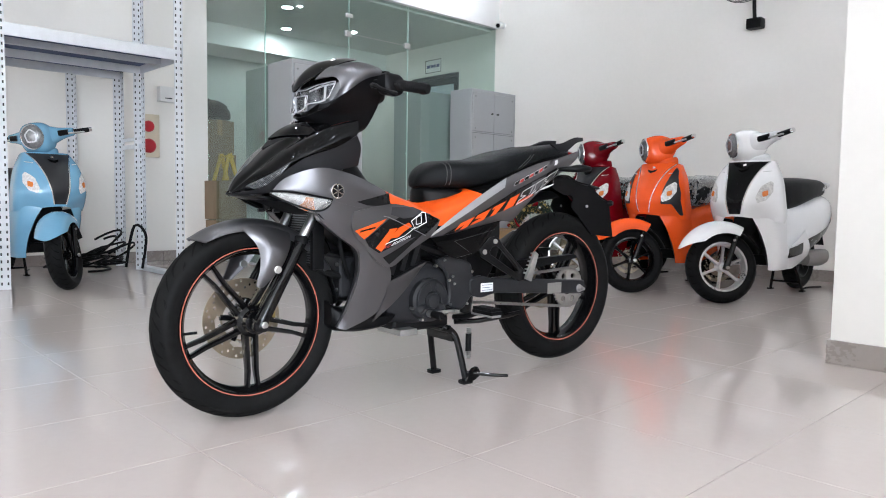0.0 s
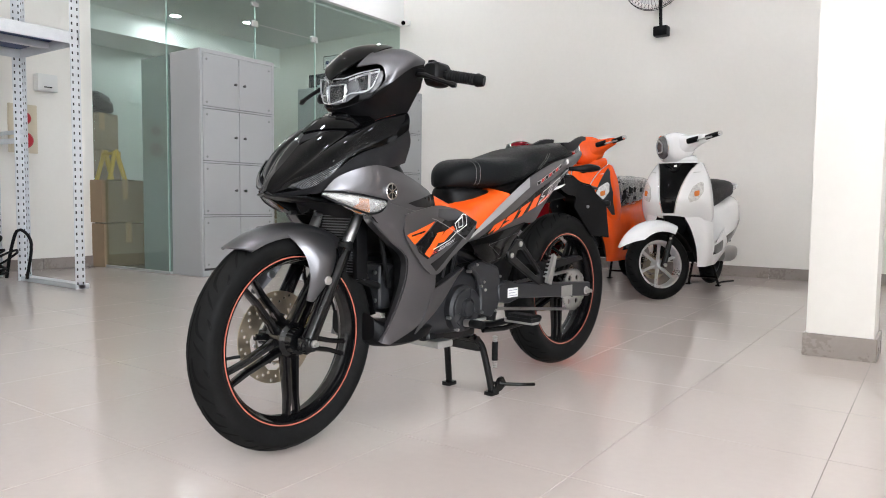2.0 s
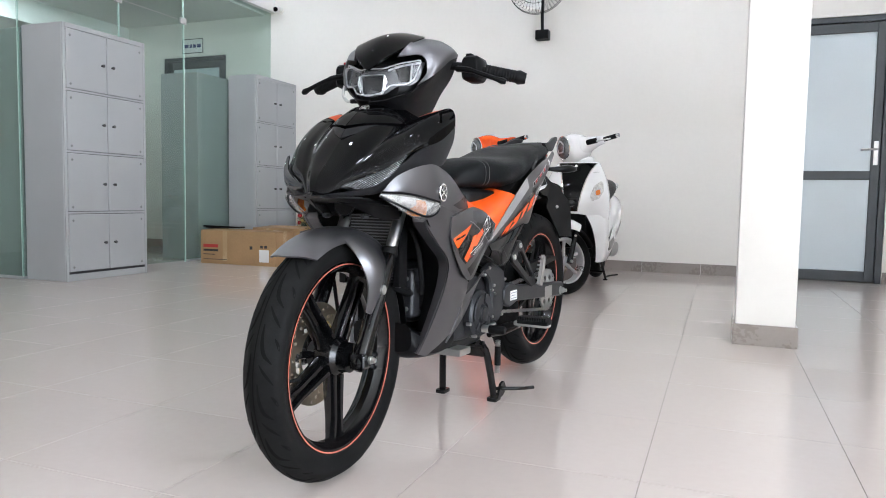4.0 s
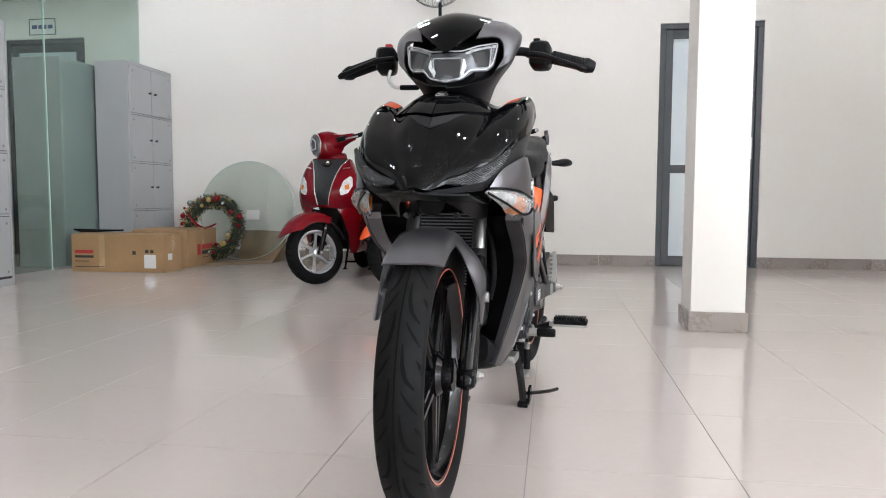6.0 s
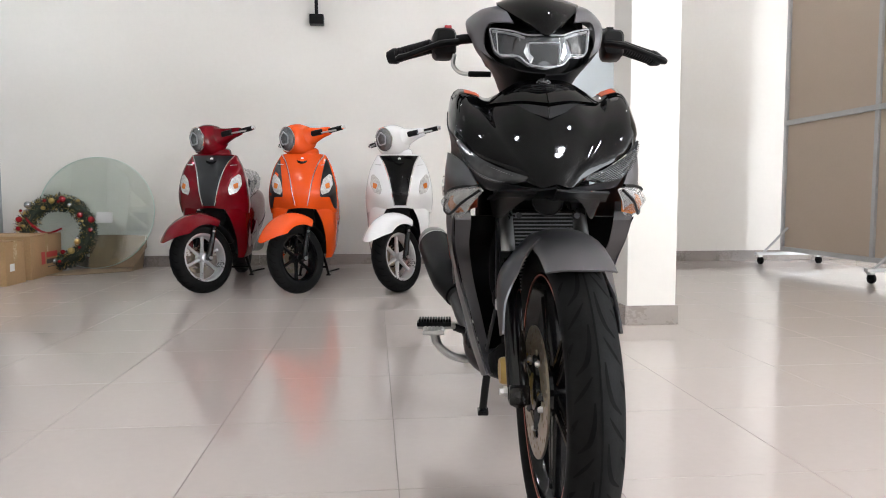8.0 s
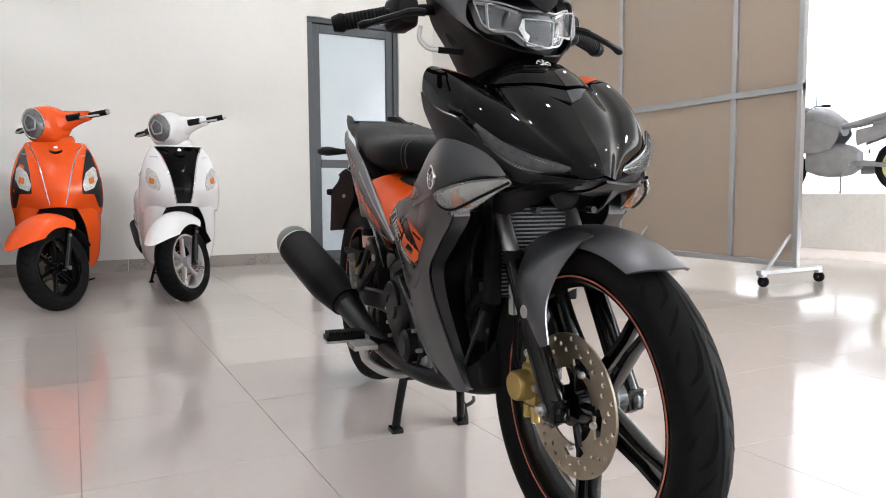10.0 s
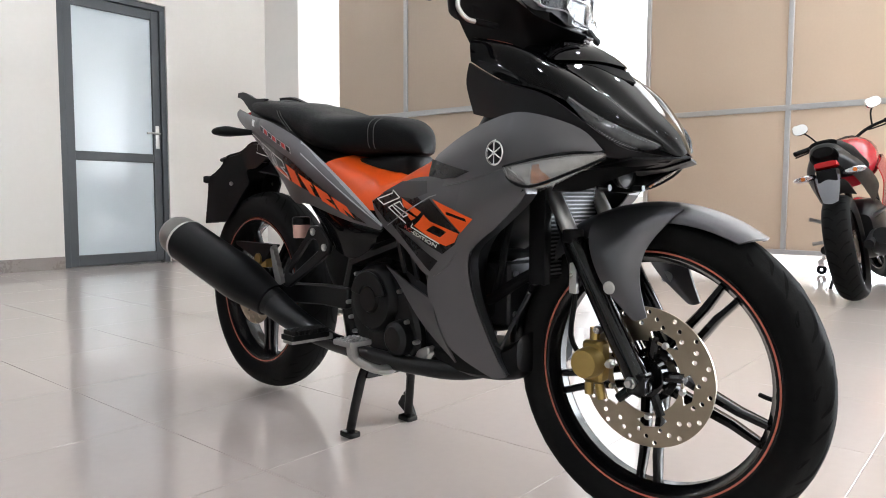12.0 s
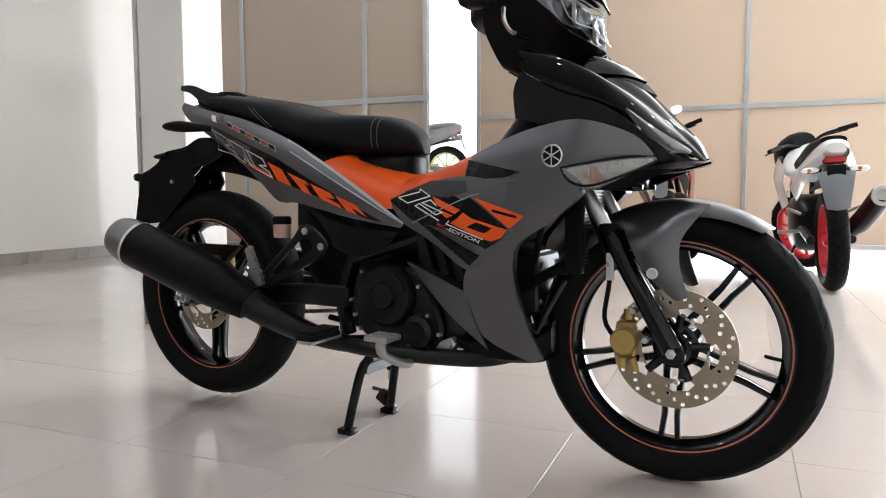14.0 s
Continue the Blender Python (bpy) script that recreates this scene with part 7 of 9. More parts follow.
def scooter(m, paint, centre, rim_mat, label, wrapped, sides=None):
    e = thing("scooter", m, label, "scooter", "parked retro scooters")
    st = Matrix.Translation((0, 0.045, 0.226)) @ Matrix.Rotation(radians(-40), 4, Vector((0, 0.2, 0.77))) @ Matrix.Translation((0, -0.045, -0.226))

    def turn(ob, back=0.0):
        ob.matrix_basis = Matrix.Translation((0, back, 0)) @ st @ ob.matrix_basis
        return ob

    small_wheel(e, "front_wheel", 0.236, 0.108, (0, 0, 0.236), 0.160, rim_mat, 6, st, label="front wheel with six spokes")
    small_wheel(e, "rear_wheel", 0.236, 0.110, (0, 1.27, 0.236), 0.142, M_SC_GREY, 6, disc=False, label="rear wheel with a dark rim")
    for s in (-1, 1):
        f = turn(part("fork_leg", rod_bm([(s * 0.072, -0.005, 0.215), (s * 0.072, 0.06, 0.36), (s * 0.072, 0.10, 0.46)], 0.018, 12, radii=[0.02, 0.018, 0.015]), M_RIM, e, "black fork leg"))
        part("axle_nut", lathe_bm([(s * 0.088, 0.012), (s * 0.100, 0.012), (s * 0.102, 0.0)], 8, "x", (0, 0, 0.226)), M_STEEL, f)
        part("fork_bolt", lathe_bm([(s * 0.086, 0.008), (s * 0.096, 0.008), (s * 0.097, 0.0)], 8, "x", (0, 0.065, 0.40)), M_STEEL, f)

    def arc(dx, dr, a0, a1):
        return [(dx, -(0.268 + dr) * math.cos(radians(a0 + (a1 - a0) * k / 8)), 0.236 + (0.268 + dr) * math.sin(radians(a0 + (a1 - a0) * k / 8))) for k in range(9)]
    fm = loft_bm([arc(-0.094, -0.055, 52, 118), arc(-0.084, -0.010, 38, 120), arc(-0.048, 0.020, 30, 122), arc(0, 0.032, 26, 124), arc(0.048, 0.020, 30, 122), arc(0.084, -0.010, 38, 120), arc(0.094, -0.055, 52, 118)], 22, 20, 0.005)
    turn(part("front_fender", fm, paint, e, "painted front mudguard"))
    turn(part("inner_fender", loft_bm([arc(-0.07, -0.02, 90, 160), arc(0, 0.0, 90, 165), arc(0.07, -0.02, 90, 160)], 14, 8, 0.004), M_BLACKPLASTIC, e))

    def lean_back(z):
        return 0.10 * max(0.0, (z - 0.66) / 0.28) ** 1.2

    def leaned(curve):
        return [(x, y + lean_back(z), z) for x, y, z in curve]

    rows = [[(0, 0.190, 0.940), (0, 0.135, 0.855), (0, 0.102, 0.75), (0, 0.100, 0.65), (0, 0.125, 0.565)],
            [(0.056, 0.195, 0.940), (0.060, 0.143, 0.852), (0.060, 0.110, 0.75), (0.050, 0.108, 0.65), (0.042, 0.130, 0.563)],
            [(0.108, 0.206, 0.940), (0.138, 0.168, 0.850), (0.156, 0.148, 0.74), (0.160, 0.158, 0.64), (0.112, 0.190, 0.552)],
            [(0.146, 0.236, 0.934), (0.190, 0.222, 0.844), (0.218, 0.236, 0.72), (0.224, 0.262, 0.61), (0.212, 0.290, 0.530)],
            [(0.150, 0.292, 0.924), (0.192, 0.320, 0.830), (0.218, 0.350, 0.71), (0.224, 0.385, 0.60), (0.214, 0.405, 0.520)]]
    ap = loft_bm(rows, 24, 24, 0.005)
    for v in ap.verts:
        v.co.y += lean_back(v.co.z)
    mirror_bm(ap)
    bmesh.ops.remove_doubles(ap, verts=[v for v in ap.verts if abs(v.co.x) < 1e-5], dist=1e-5)
    apron = part("front_apron", ap, paint, e, "painted front apron")
    skin = tree_of(apron)
    apron.matrix_basis = Matrix.Diagonal((1.04, 1.0, 1.0, 1.0))
    for s in (-1, 1):
        lowp = loft_bm([[(s * 0.085, 0.175, 0.566), (s * 0.128, 0.205, 0.470), (s * 0.146, 0.270, 0.350), (s * 0.146, 0.315, 0.255), (s * 0.140, 0.335, 0.207)],
                        [(s * 0.182, 0.240, 0.575), (s * 0.198, 0.280, 0.465), (s * 0.200, 0.335, 0.350), (s * 0.190, 0.375, 0.255), (s * 0.172, 0.395, 0.205)],
                        [(s * 0.222, 0.378, 0.600), (s * 0.216, 0.420, 0.475), (s * 0.208, 0.460, 0.350), (s * 0.198, 0.510, 0.258), (s * 0.176, 0.555, 0.205)]], 20, 14, 0.005)
        part("lower_apron", lowp, paint, apron)
        part("inner_rim", loft_bm([[(s * 0.099, 0.190, 0.550), (s * 0.128, 0.215, 0.465), (s * 0.144, 0.280, 0.350), (s * 0.142, 0.330, 0.235)], [(s * 0.07, 0.26, 0.54), (s * 0.08, 0.32, 0.45), (s * 0.08, 0.38, 0.35), (s * 0.08, 0.44, 0.240)]], 12, 4, 0.004), M_BLACKPLASTIC, apron)
        if sides:
            part("side_panel", on_front([(s * 0.150, 0.905), (s * 0.170, 0.880), (s * 0.214, 0.720), (s * 0.220, 0.620), (s * 0.218, 0.560), (s * 0.204, 0.560), (s * 0.180, 0.640), (s * 0.120, 0.640), (s * 0.126, 0.750)], skin, 0.004), sides, apron, "black side panel")
        tr = bmesh.new()
        line = on_skin([(s * 0.136, 0.930), (s * 0.104, 0.872), (s * 0.076, 0.780), (s * 0.055, 0.67), (s * 0.038, 0.580)], skin, 20, 0.002)
        rod_bm(line, 0.0045, 8, tr)
        part("trim_strip", tr, M_CHROME, apron, "chrome trim strip")
        sig = part("turn_signal", on_front([(s * 0.122, 0.690), (s * 0.140, 0.760), (s * 0.176, 0.798), (s * 0.190, 0.786), (s * 0.198, 0.725), (s * 0.176, 0.672), (s * 0.132, 0.654)], skin, 0.008), M_CLEARLAMP, apron, "clear front turn signal")
        part("amber_bulb", on_front([(s * 0.152, 0.728), (s * 0.178, 0.738), (s * 0.181, 0.702), (s * 0.158, 0.694)], skin, 0.0105), M_AMBER, sig)
        part("script_badge", on_front([(s * 0.122, 0.862), (s * 0.164, 0.868), (s * 0.164, 0.864), (s * 0.122, 0.858)], skin, 0.003), M_STEEL, apron, "small chrome script badge")
    edge = [(0.136, 0.930), (0.104, 0.872), (0.076, 0.780), (0.055, 0.67), (0.038, 0.580)]
    cg = [on_skin([(k * x, z) for x, z in edge], skin, 16, 0.004) for k in (-0.99, -0.66, -0.33, 0.0, 0.33, 0.66, 0.99)]
    garnish = part("centre_garnish", loft_bm(cg, 18, 18, 0.004), centre, apron)
    part("grille", loft_bm([leaned(c) for c in ([(-0.034, 0.150, 0.890), (0, 0.140, 0.880), (0.034, 0.150, 0.890)], [(-0.028, 0.141, 0.876), (0, 0.130, 0.866), (0.028, 0.141, 0.876)])], 8, 3, 0.004), M_GLOSSBLACK, garnish, "small black grille")
    part("front_badge", lathe_bm([(-0.004, 0.0), (-0.004, 0.010), (0.004, 0.012)], 16, "y", (0, 0.161 + lean_back(0.905), 0.905)), M_CHROME, garnish)
    part("apron_back", section_bm(resample([(0.290, 0.905, 0.58, 0.100), (0.345, 0.920, 0.56, 0.132), (0.40, 0.88, 0.50, 0.140), (0.425, 0.80, 0.48, 0.13)], 10), 20, power=4), M_BLACKPLASTIC, e, "black inner apron")
    part("inner_tunnel", section_bm(resample([(0.27, 0.57, 0.44, 0.075), (0.36, 0.55, 0.33, 0.090), (0.46, 0.52, 0.26, 0.120), (0.50, 0.46, 0.25, 0.13)], 8), 20, power=4), M_BLACKPLASTIC, e, "black inner tunnel")
    # head
    hd = turn(part("head_cowl", section_bm(resample([(0.088, 1.124, 0.976, 0.072), (0.108, 1.138, 0.956, 0.086), (0.145, 1.150, 0.936, 0.094), (0.19, 1.152, 0.930, 0.100), (0.235, 1.142, 0.938, 0.104), (0.275, 1.120, 0.972, 0.102), (0.30, 1.100, 1.010, 0.085)], 18), 26, power=2.8), paint, e, "painted handlebar cowl"), 0.16)
    for s in (-1, 1):
        cover = section_bm(resample([(0.030, 1.130, 0.960, 0.088, 0.200), (0.075, 1.122, 0.978, 0.076, 0.212), (0.115, 1.108, 1.004, 0.056, 0.238), (0.160, 1.100, 1.026, 0.044, 0.266), (0.205, 1.096, 1.038, 0.034, 0.290), (0.212, 1.090, 1.044, 0.026, 0.293)], 14), 20, power=2.6)
        for v in cover.verts:
            v.co = Vector((s * v.co.y, v.co.x, v.co.z))
        cv = part("bar_cover", cover, paint, hd, "painted handlebar cover")
        slot = section_bm([(0.135, 1.082, 1.040, 0.030, 0.240), (0.190, 1.084, 1.046, 0.026, 0.270)], 14, power=3)
        for v in slot.verts:
            v.co = Vector((s * v.co.y, v.co.x - 0.022, v.co.z))
        part("lever_slot", slot, M_BLACKPLASTIC, cv, "black lever opening")
    part("neck", section_bm(resample([(0.165, 0.965, 0.900, 0.052), (0.20, 0.980, 0.89, 0.088), (0.26, 0.985, 0.89, 0.095), (0.31, 0.985, 0.90, 0.07)], 8), 20, power=2.4), paint, hd)
    part("headlight", lathe_bm([(0.098, 0.070), (0.082, 0.068), (0.070, 0.056), (0.063, 0.032), (0.061, 0.0)], 28, "y", (0, 0.0, 1.050)), M_SC_LENS, hd, "oval faceted headlight").matrix_basis = TALL
    part("headlight_ring", lathe_bm([(0.098, 0.074), (0.090, 0.076), (0.081, 0.074), (0.084, 0.069)], 36, "y", (0, 0.0, 1.050), closed=True), M_CHROME, hd, "chrome headlight ring").matrix_basis = TALL
    part("headlight_core", plate_bm(rounded([(0.0, 1.100), (0.042, 1.066), (0.030, 1.016), (-0.030, 1.016), (-0.042, 1.066)], 0.012, 3), [rounded([(0.0, 1.091), (0.034, 1.063), (0.025, 1.024), (-0.025, 1.024), (-0.034, 1.063)], 0.010, 3)], 0.006, "y", 0.058), M_LAMPEDGE, hd, "bright lamp frame").matrix_basis = TALL
    for s in (-1, 1):
        b = turn(part("handlebar", rod_bm([(s * 0.08, 0.255, 1.066), (s * 0.20, 0.292, 1.066), (s * 0.310, 0.326, 1.070)], 0.011, 10), M_CHROME, e, "chrome handlebar"), 0.16)
        part("grip", rod_bm([(s * 0.212, 0.2957, 1.0665), (s * 0.308, 0.3254, 1.0699)], 0.017, 12), M_RUBBER, b, "black rubber grip")
        part("bar_end", rod_bm([(s * 0.308, 0.3254, 1.0699), (s * 0.326, 0.3310, 1.0704)], 0.015, 10), M_CHROME, b)
        part("lever", rod_bm(spline([(s * 0.15, 0.235, 1.058), (s * 0.21, 0.245, 1.056), (s * 0.285, 0.285, 1.056)], 8), 0.006, 8), M_STEEL, b, "brake lever")
    # rear
    body = part("rear_body", section_bm(resample([(0.60, 0.58, 0.23, 0.130), (0.70, 0.640, 0.215, 0.176), (0.85, 0.665, 0.235, 0.200), (1.05, 0.690, 0.285, 0.208), (1.28, 0.725, 0.37, 0.200), (1.45, 0.725, 0.46, 0.165), (1.585, 0.665, 0.55, 0.10)], 24), 28, power=2.8), paint, e, "painted rear body")
    tb = tree_of(body)
    for s in (-1, 1):
        decal("black_flash", [[(0.70, 0.375), (0.866, 0.405), (1.08, 0.445), (1.277, 0.492), (1.40, 0.535), (1.50, 0.610), (1.505, 0.560), (1.44, 0.490), (1.289, 0.415), (1.11, 0.365), (0.944, 0.330), (0.70, 0.300)]], tb, s, M_GLOSSBLACK, body, 0.003, 3, label="black side flash")
    part("floorboard", box_bm(-0.150, 0.150, 0.36, 0.72, 0.235, 0.305, 0.02, 3), M_BLACKPLASTIC, e, "black floorboard")
    for s in (-1, 1):
        skirt = part("side_skirt", loft_bm([[(s * 0.210, 0.440, 0.400), (s * 0.208, 0.52, 0.360), (s * 0.204, 0.64, 0.390), (s * 0.202, 0.80, 0.470)],
                                            [(s * 0.204, 0.465, 0.325), (s * 0.206, 0.55, 0.295), (s * 0.206, 0.68, 0.305), (s * 0.202, 0.90, 0.360)],
                                            [(s * 0.180, 0.500, 0.215), (s * 0.178, 0.57, 0.207), (s * 0.176, 0.70, 0.215), (s * 0.170, 0.96, 0.285)]], 14, 8, 0.005), paint, e, "painted floorboard side")
        decal("black_flash", [[(0.50, 0.350), (0.62, 0.362), (0.76, 0.386), (0.76, 0.306), (0.62, 0.292), (0.50, 0.284)]], tree_of(skirt), s, M_GLOSSBLACK, skirt, 0.002, 3, label="black side flash")
    seat = part("seat", section_bm(resample([(0.55, 0.78, 0.60, 0.10), (0.60, 0.820, 0.585, 0.135), (0.80, 0.840, 0.605, 0.158), (1.0, 0.846, 0.645, 0.162), (1.2, 0.846, 0.685, 0.155), (1.40, 0.840, 0.705, 0.125), (1.49, 0.815, 0.72, 0.08)], 20), 24, power=3), M_SEAT, e, "black vinyl seat")
    if wrapped:
        fb = section_bm(resample([(0.53, 0.79, 0.60, 0.12), (0.60, 0.845, 0.59, 0.155), (0.85, 0.865, 0.60, 0.174), (1.1, 0.870, 0.65, 0.174), (1.35, 0.865, 0.69, 0.150), (1.50, 0.835, 0.72, 0.09)], 40), 48, power=3)
        rng = random.Random(5)
        for v in fb.verts:
            v.co += Vector((rng.uniform(-1, 1), rng.uniform(-1, 1), rng.uniform(-1, 1))) * 0.007
        w_ob = part("wrapping", fb, M_FILM, seat, "crumpled clear wrapping film", angle=10)
        w_ob.visible_shadow = False
    part("grab_rail", rod_bm(spline([(-0.13, 1.28, 0.755), (-0.135, 1.44, 0.800), (-0.06, 1.54, 0.815), (0.06, 1.54, 0.815), (0.135, 1.44, 0.800), (0.13, 1.28, 0.755)], 24), 0.012, 10), M_SILVERRIM, e, "silver grab rail")
    part("tail_lamp", section_bm(resample([(1.54, 0.675, 0.58, 0.09), (1.60, 0.655, 0.595, 0.06)], 4), 16), M_RED, e, "red tail lamp")
    part("rear_mudguard", loft_bm([[(-0.06, 1.35, 0.52), (-0.07, 1.5, 0.48), (-0.07, 1.60, 0.33)], [(0, 1.35, 0.54), (0, 1.52, 0.49), (0, 1.62, 0.33)], [(0.06, 1.35, 0.52), (0.07, 1.5, 0.48), (0.07, 1.60, 0.33)]], 10, 6, 0.005), M_BLACKPLASTIC, e, "black rear mudguard")
    part("engine_block", section_bm(resample([(0.78, 0.36, 0.22, 0.09), (0.95, 0.38, 0.20, 0.12), (1.15, 0.36, 0.20, 0.115), (1.34, 0.30, 0.20, 0.10)], 8), 16, power=4), M_ENGINE, e, "black engine block")
    ex = rod_bm(spline([(-0.14, 1.05, 0.25), (-0.155, 1.2, 0.29), (-0.165, 1.5, 0.40)], 10), 0.05, 18)
    part("muffler", ex, M_BLACKPLASTIC, e, "black muffler")
    part("left_case", section_bm(resample([(1.05, 0.30, 0.20, 0.035, 0.125), (1.30, 0.315, 0.185, 0.045, 0.130), (1.46, 0.305, 0.20, 0.035, 0.125)], 6), 14), M_GREYSTEEL, e, "grey drive case")
    sb = bmesh.new()
    for s in (-1, 1):
        rod_bm(spline([(s * 0.06, 0.98, 0.22), (s * 0.09, 1.03, 0.12), (s * 0.115, 1.06, 0.008)], 8), 0.010, 10, sb)
        box_bm(s * 0.115 - 0.018, s * 0.115 + 0.018, 1.035, 1.085, 0.0, 0.012, 0.003, 1, sb)
    rod_bm([(-0.11, 1.04, 0.07), (0.11, 1.04, 0.07)], 0.008, 8, sb)
    rod_bm(spline([(0.112, 1.06, 0.02), (0.13, 1.12, 0.03), (0.19, 1.22, 0.035)], 8), 0.008, 8, sb)
    part("centre_stand", sb, M_RIM, e, "black centre stand")
    return e


scooter(pose(-1.445, 3.56, 0), M_SC_RED, M_SC_GREY, M_SILVERRIM, "deep red retro scooter with silver wheels and wrapped seat", True)
scooter(pose(-0.815, 3.47, 0), M_SC_ORANGE, M_SC_ORANGE, M_RIM, "orange retro scooter with black wheels and wrapped seat", True, M_SC_GREY)
scooter(pose(-0.145, 3.47, 0), M_SC_WHITE, M_GLOSSBLACK, M_SILVERRIM, "white retro scooter with a black centre stripe", False)
scooter(pose(-3.33, 0.45, 0, 0, 0, 97), M_SC_BLUE, M_SC_GREY, M_RIM, "sky blue retro scooter under the steel rack", False)


# ---- other motorbikes ----
M_BIKERED = mat("bright_red_bike_paint", (0.42, 0.012, 0.025), 0.18, var=0.05, vscale=4, coat=0.5)
M_BIKEWHITE = mat("white_bike_paint", (0.75, 0.75, 0.75), 0.2, var=0.03, vscale=4, coat=0.5)
M_REDRIM = mat("red_rim_enamel", (0.60, 0.02, 0.03), 0.3, var=0.05)
# Yellow paled to imitate haze over the bike outside
M_YELLOWRIM = mat("yellow_rim_enamel", (0.55, 0.56, 0.24), 0.35, var=0.05)
M_MIRROR = mat("mirror_glass", (0.75, 0.78, 0.80), 0.04, metal=1.0, var=0.02)
M_PLATEGREY = mat("grey_plate_holder", (0.17, 0.18, 0.20), 0.4, var=0.08)


def street_bike(m, paint, rim_mat, label, naked, lean=0.0, high_bar=0.0, accent=None, steer=0.0):
    """A motorbike seen mostly from behind; its front points to -y."""
    e = thing("motorbike", m @ pose(0, 0, 0, 0, lean, 0), label, "motorbike", "parked motorbikes")
    wb = 1.34 if naked else 1.29
    head_at = Matrix.Translation((0, 0.28, 0.88))
    st = head_at @ Matrix.Rotation(radians(steer), 4, Vector((0, 0.42, 0.907))) @ head_at.inverted()

    def turned(ob):
        ob.matrix_basis = st @ ob.matrix_basis
        return ob

    rt = 0.145 if naked else 0.115
    pw, pz = (0.062, 0.57) if naked else (0.10, 0.50)
    small_wheel(e, "front_wheel", 0.295, 0.105, (0, 0, 0.295), 0.216, rim_mat, 10, disc=True, label="front wheel with a cast rim", steer=st)
    small_wheel(e, "rear_wheel", 0.305, rt, (0, wb, 0.305), 0.216, rim_mat, 10, disc=True, label="wide rear wheel with a cast rim")
    for s in (-1, 1):
        turned(part("fork_leg", rod_bm([(s * 0.085, 0.0, 0.295), (s * 0.085, 0.24, 0.80)], 0.022, 12), M_RIM, e, "black fork leg"))
        turned(part("handlebar", rod_bm(spline([(s * 0.03, 0.30, 0.98 + high_bar), (s * 0.16, 0.32, 1.03 + high_bar), (s * 0.36, 0.40, 1.03 + high_bar)], 10), 0.011, 10), M_BLACKPLASTIC, e, "black handlebar"))
        turned(part("grip", rod_bm([(s * 0.25, 0.358, 1.032 + high_bar), (s * 0.37, 0.404, 1.03 + high_bar)], 0.017, 12), M_RUBBER, e, "black rubber grip"))
        turned(part("lever", rod_bm(spline([(s * 0.17, 0.27, 1.02 + high_bar), (s * 0.27, 0.285, 1.015 + high_bar), (s * 0.35, 0.33, 1.01 + high_bar)], 8), 0.006, 6), M_BLACKPLASTIC, e))
        if naked:
            mr = turned(part("mirror", rod_bm(spline([(s * 0.18, 0.33, 1.04 + high_bar), (s * 0.21, 0.31, 1.12 + high_bar), (s * 0.24, 0.31, 1.16 + high_bar)], 8), 0.006, 8), M_BLACKPLASTIC, e, "black mirror stalk"))
            part("mirror_glass", section_bm([(0.318, 1.225 + high_bar, 1.145 + high_bar, 0.055, s * 0.25), (0.326, 1.22 + high_bar, 1.15 + high_bar, 0.05, s * 0.25)], 18), M_MIRROR, mr, "silvery mirror glass")
        ind = section_bm(resample([(wb + 0.10, 0.735, 0.725, 0.02, s * 0.08), (wb + 0.13, 0.745, 0.705, 0.06, s * 0.12), (wb + 0.15, 0.738, 0.712, 0.045, s * 0.125)], 6), 12)
        part("rear_indicator", ind, M_REFLECTOR, e, "clear rear indicator")
        part("indicator_bulb", section_bm([(wb + 0.14, 0.738, 0.712, 0.014, s * 0.13), (wb + 0.158, 0.735, 0.715, 0.010, s * 0.13)], 10), M_AMBER, e)
        part("tail_side", loft_bm([[(s * 0.05, wb + 0.20, 0.86), (s * 0.12, wb - 0.05, 0.80), (s * 0.15, wb - 0.45, 0.72)], [(s * 0.07, wb + 0.20, 0.82), (s * 0.14, wb - 0.05, 0.74), (s * 0.17, wb - 0.45, 0.64)],
                                   [(s * 0.05, wb + 0.18, 0.78), (s * 0.11, wb - 0.05, 0.68), (s * 0.13, wb - 0.45, 0.54)]], 14, 8, 0.005), paint if not naked else M_BLACKPLASTIC, e, "tail side panel")
        part("side_cover", loft_bm([[(s * 0.13, 0.25, 0.86), (s * 0.19, 0.42, 0.85), (s * 0.17, 0.70, 0.76)], [(s * 0.17, 0.20, 0.72), (s * 0.22, 0.40, 0.70), (s * 0.19, 0.72, 0.66)], [(s * 0.14, 0.22, 0.50), (s * 0.17, 0.42, 0.48), (s * 0.15, 0.62, 0.52)]], 12, 8, 0.005), paint, e, "painted side fairing")
        part("swing_arm", rod_bm([(s * 0.10, 0.80, 0.36), (s * 0.11, wb, 0.305)], 0.026, 10), M_ENGINE, e, "black swing arm")
        part("footpeg", rod_bm([(s * 0.12, 0.85, 0.34), (s * 0.25, 0.86, 0.34)], 0.012, 8), M_CASTALU, e)
        part("passenger_peg", rod_bm([(s * 0.13, 1.02, 0.46), (s * 0.21, 1.05, 0.50)], 0.011, 8), M_CASTALU, e)
    part("tank", section_bm(resample([(0.28, 0.95, 0.75, 0.10), (0.38, 1.0 if naked else 0.90, 0.70, 0.16), (0.55, 0.98 if naked else 0.82, 0.68, 0.17), (0.72, 0.84 if naked else 0.76, 0.66, 0.12)], 12), 20), paint, e, "painted tank cover")
    part("seat", section_bm(resample([(0.66, 0.80, 0.73, 0.10), (0.82, 0.82, 0.74, 0.14), (0.98, 0.86, 0.77, 0.13), (1.2, 0.91, 0.83, 0.11), (wb + 0.14, 0.92, 0.87, 0.07)], 16), 20), M_SEAT, e, "black seat")
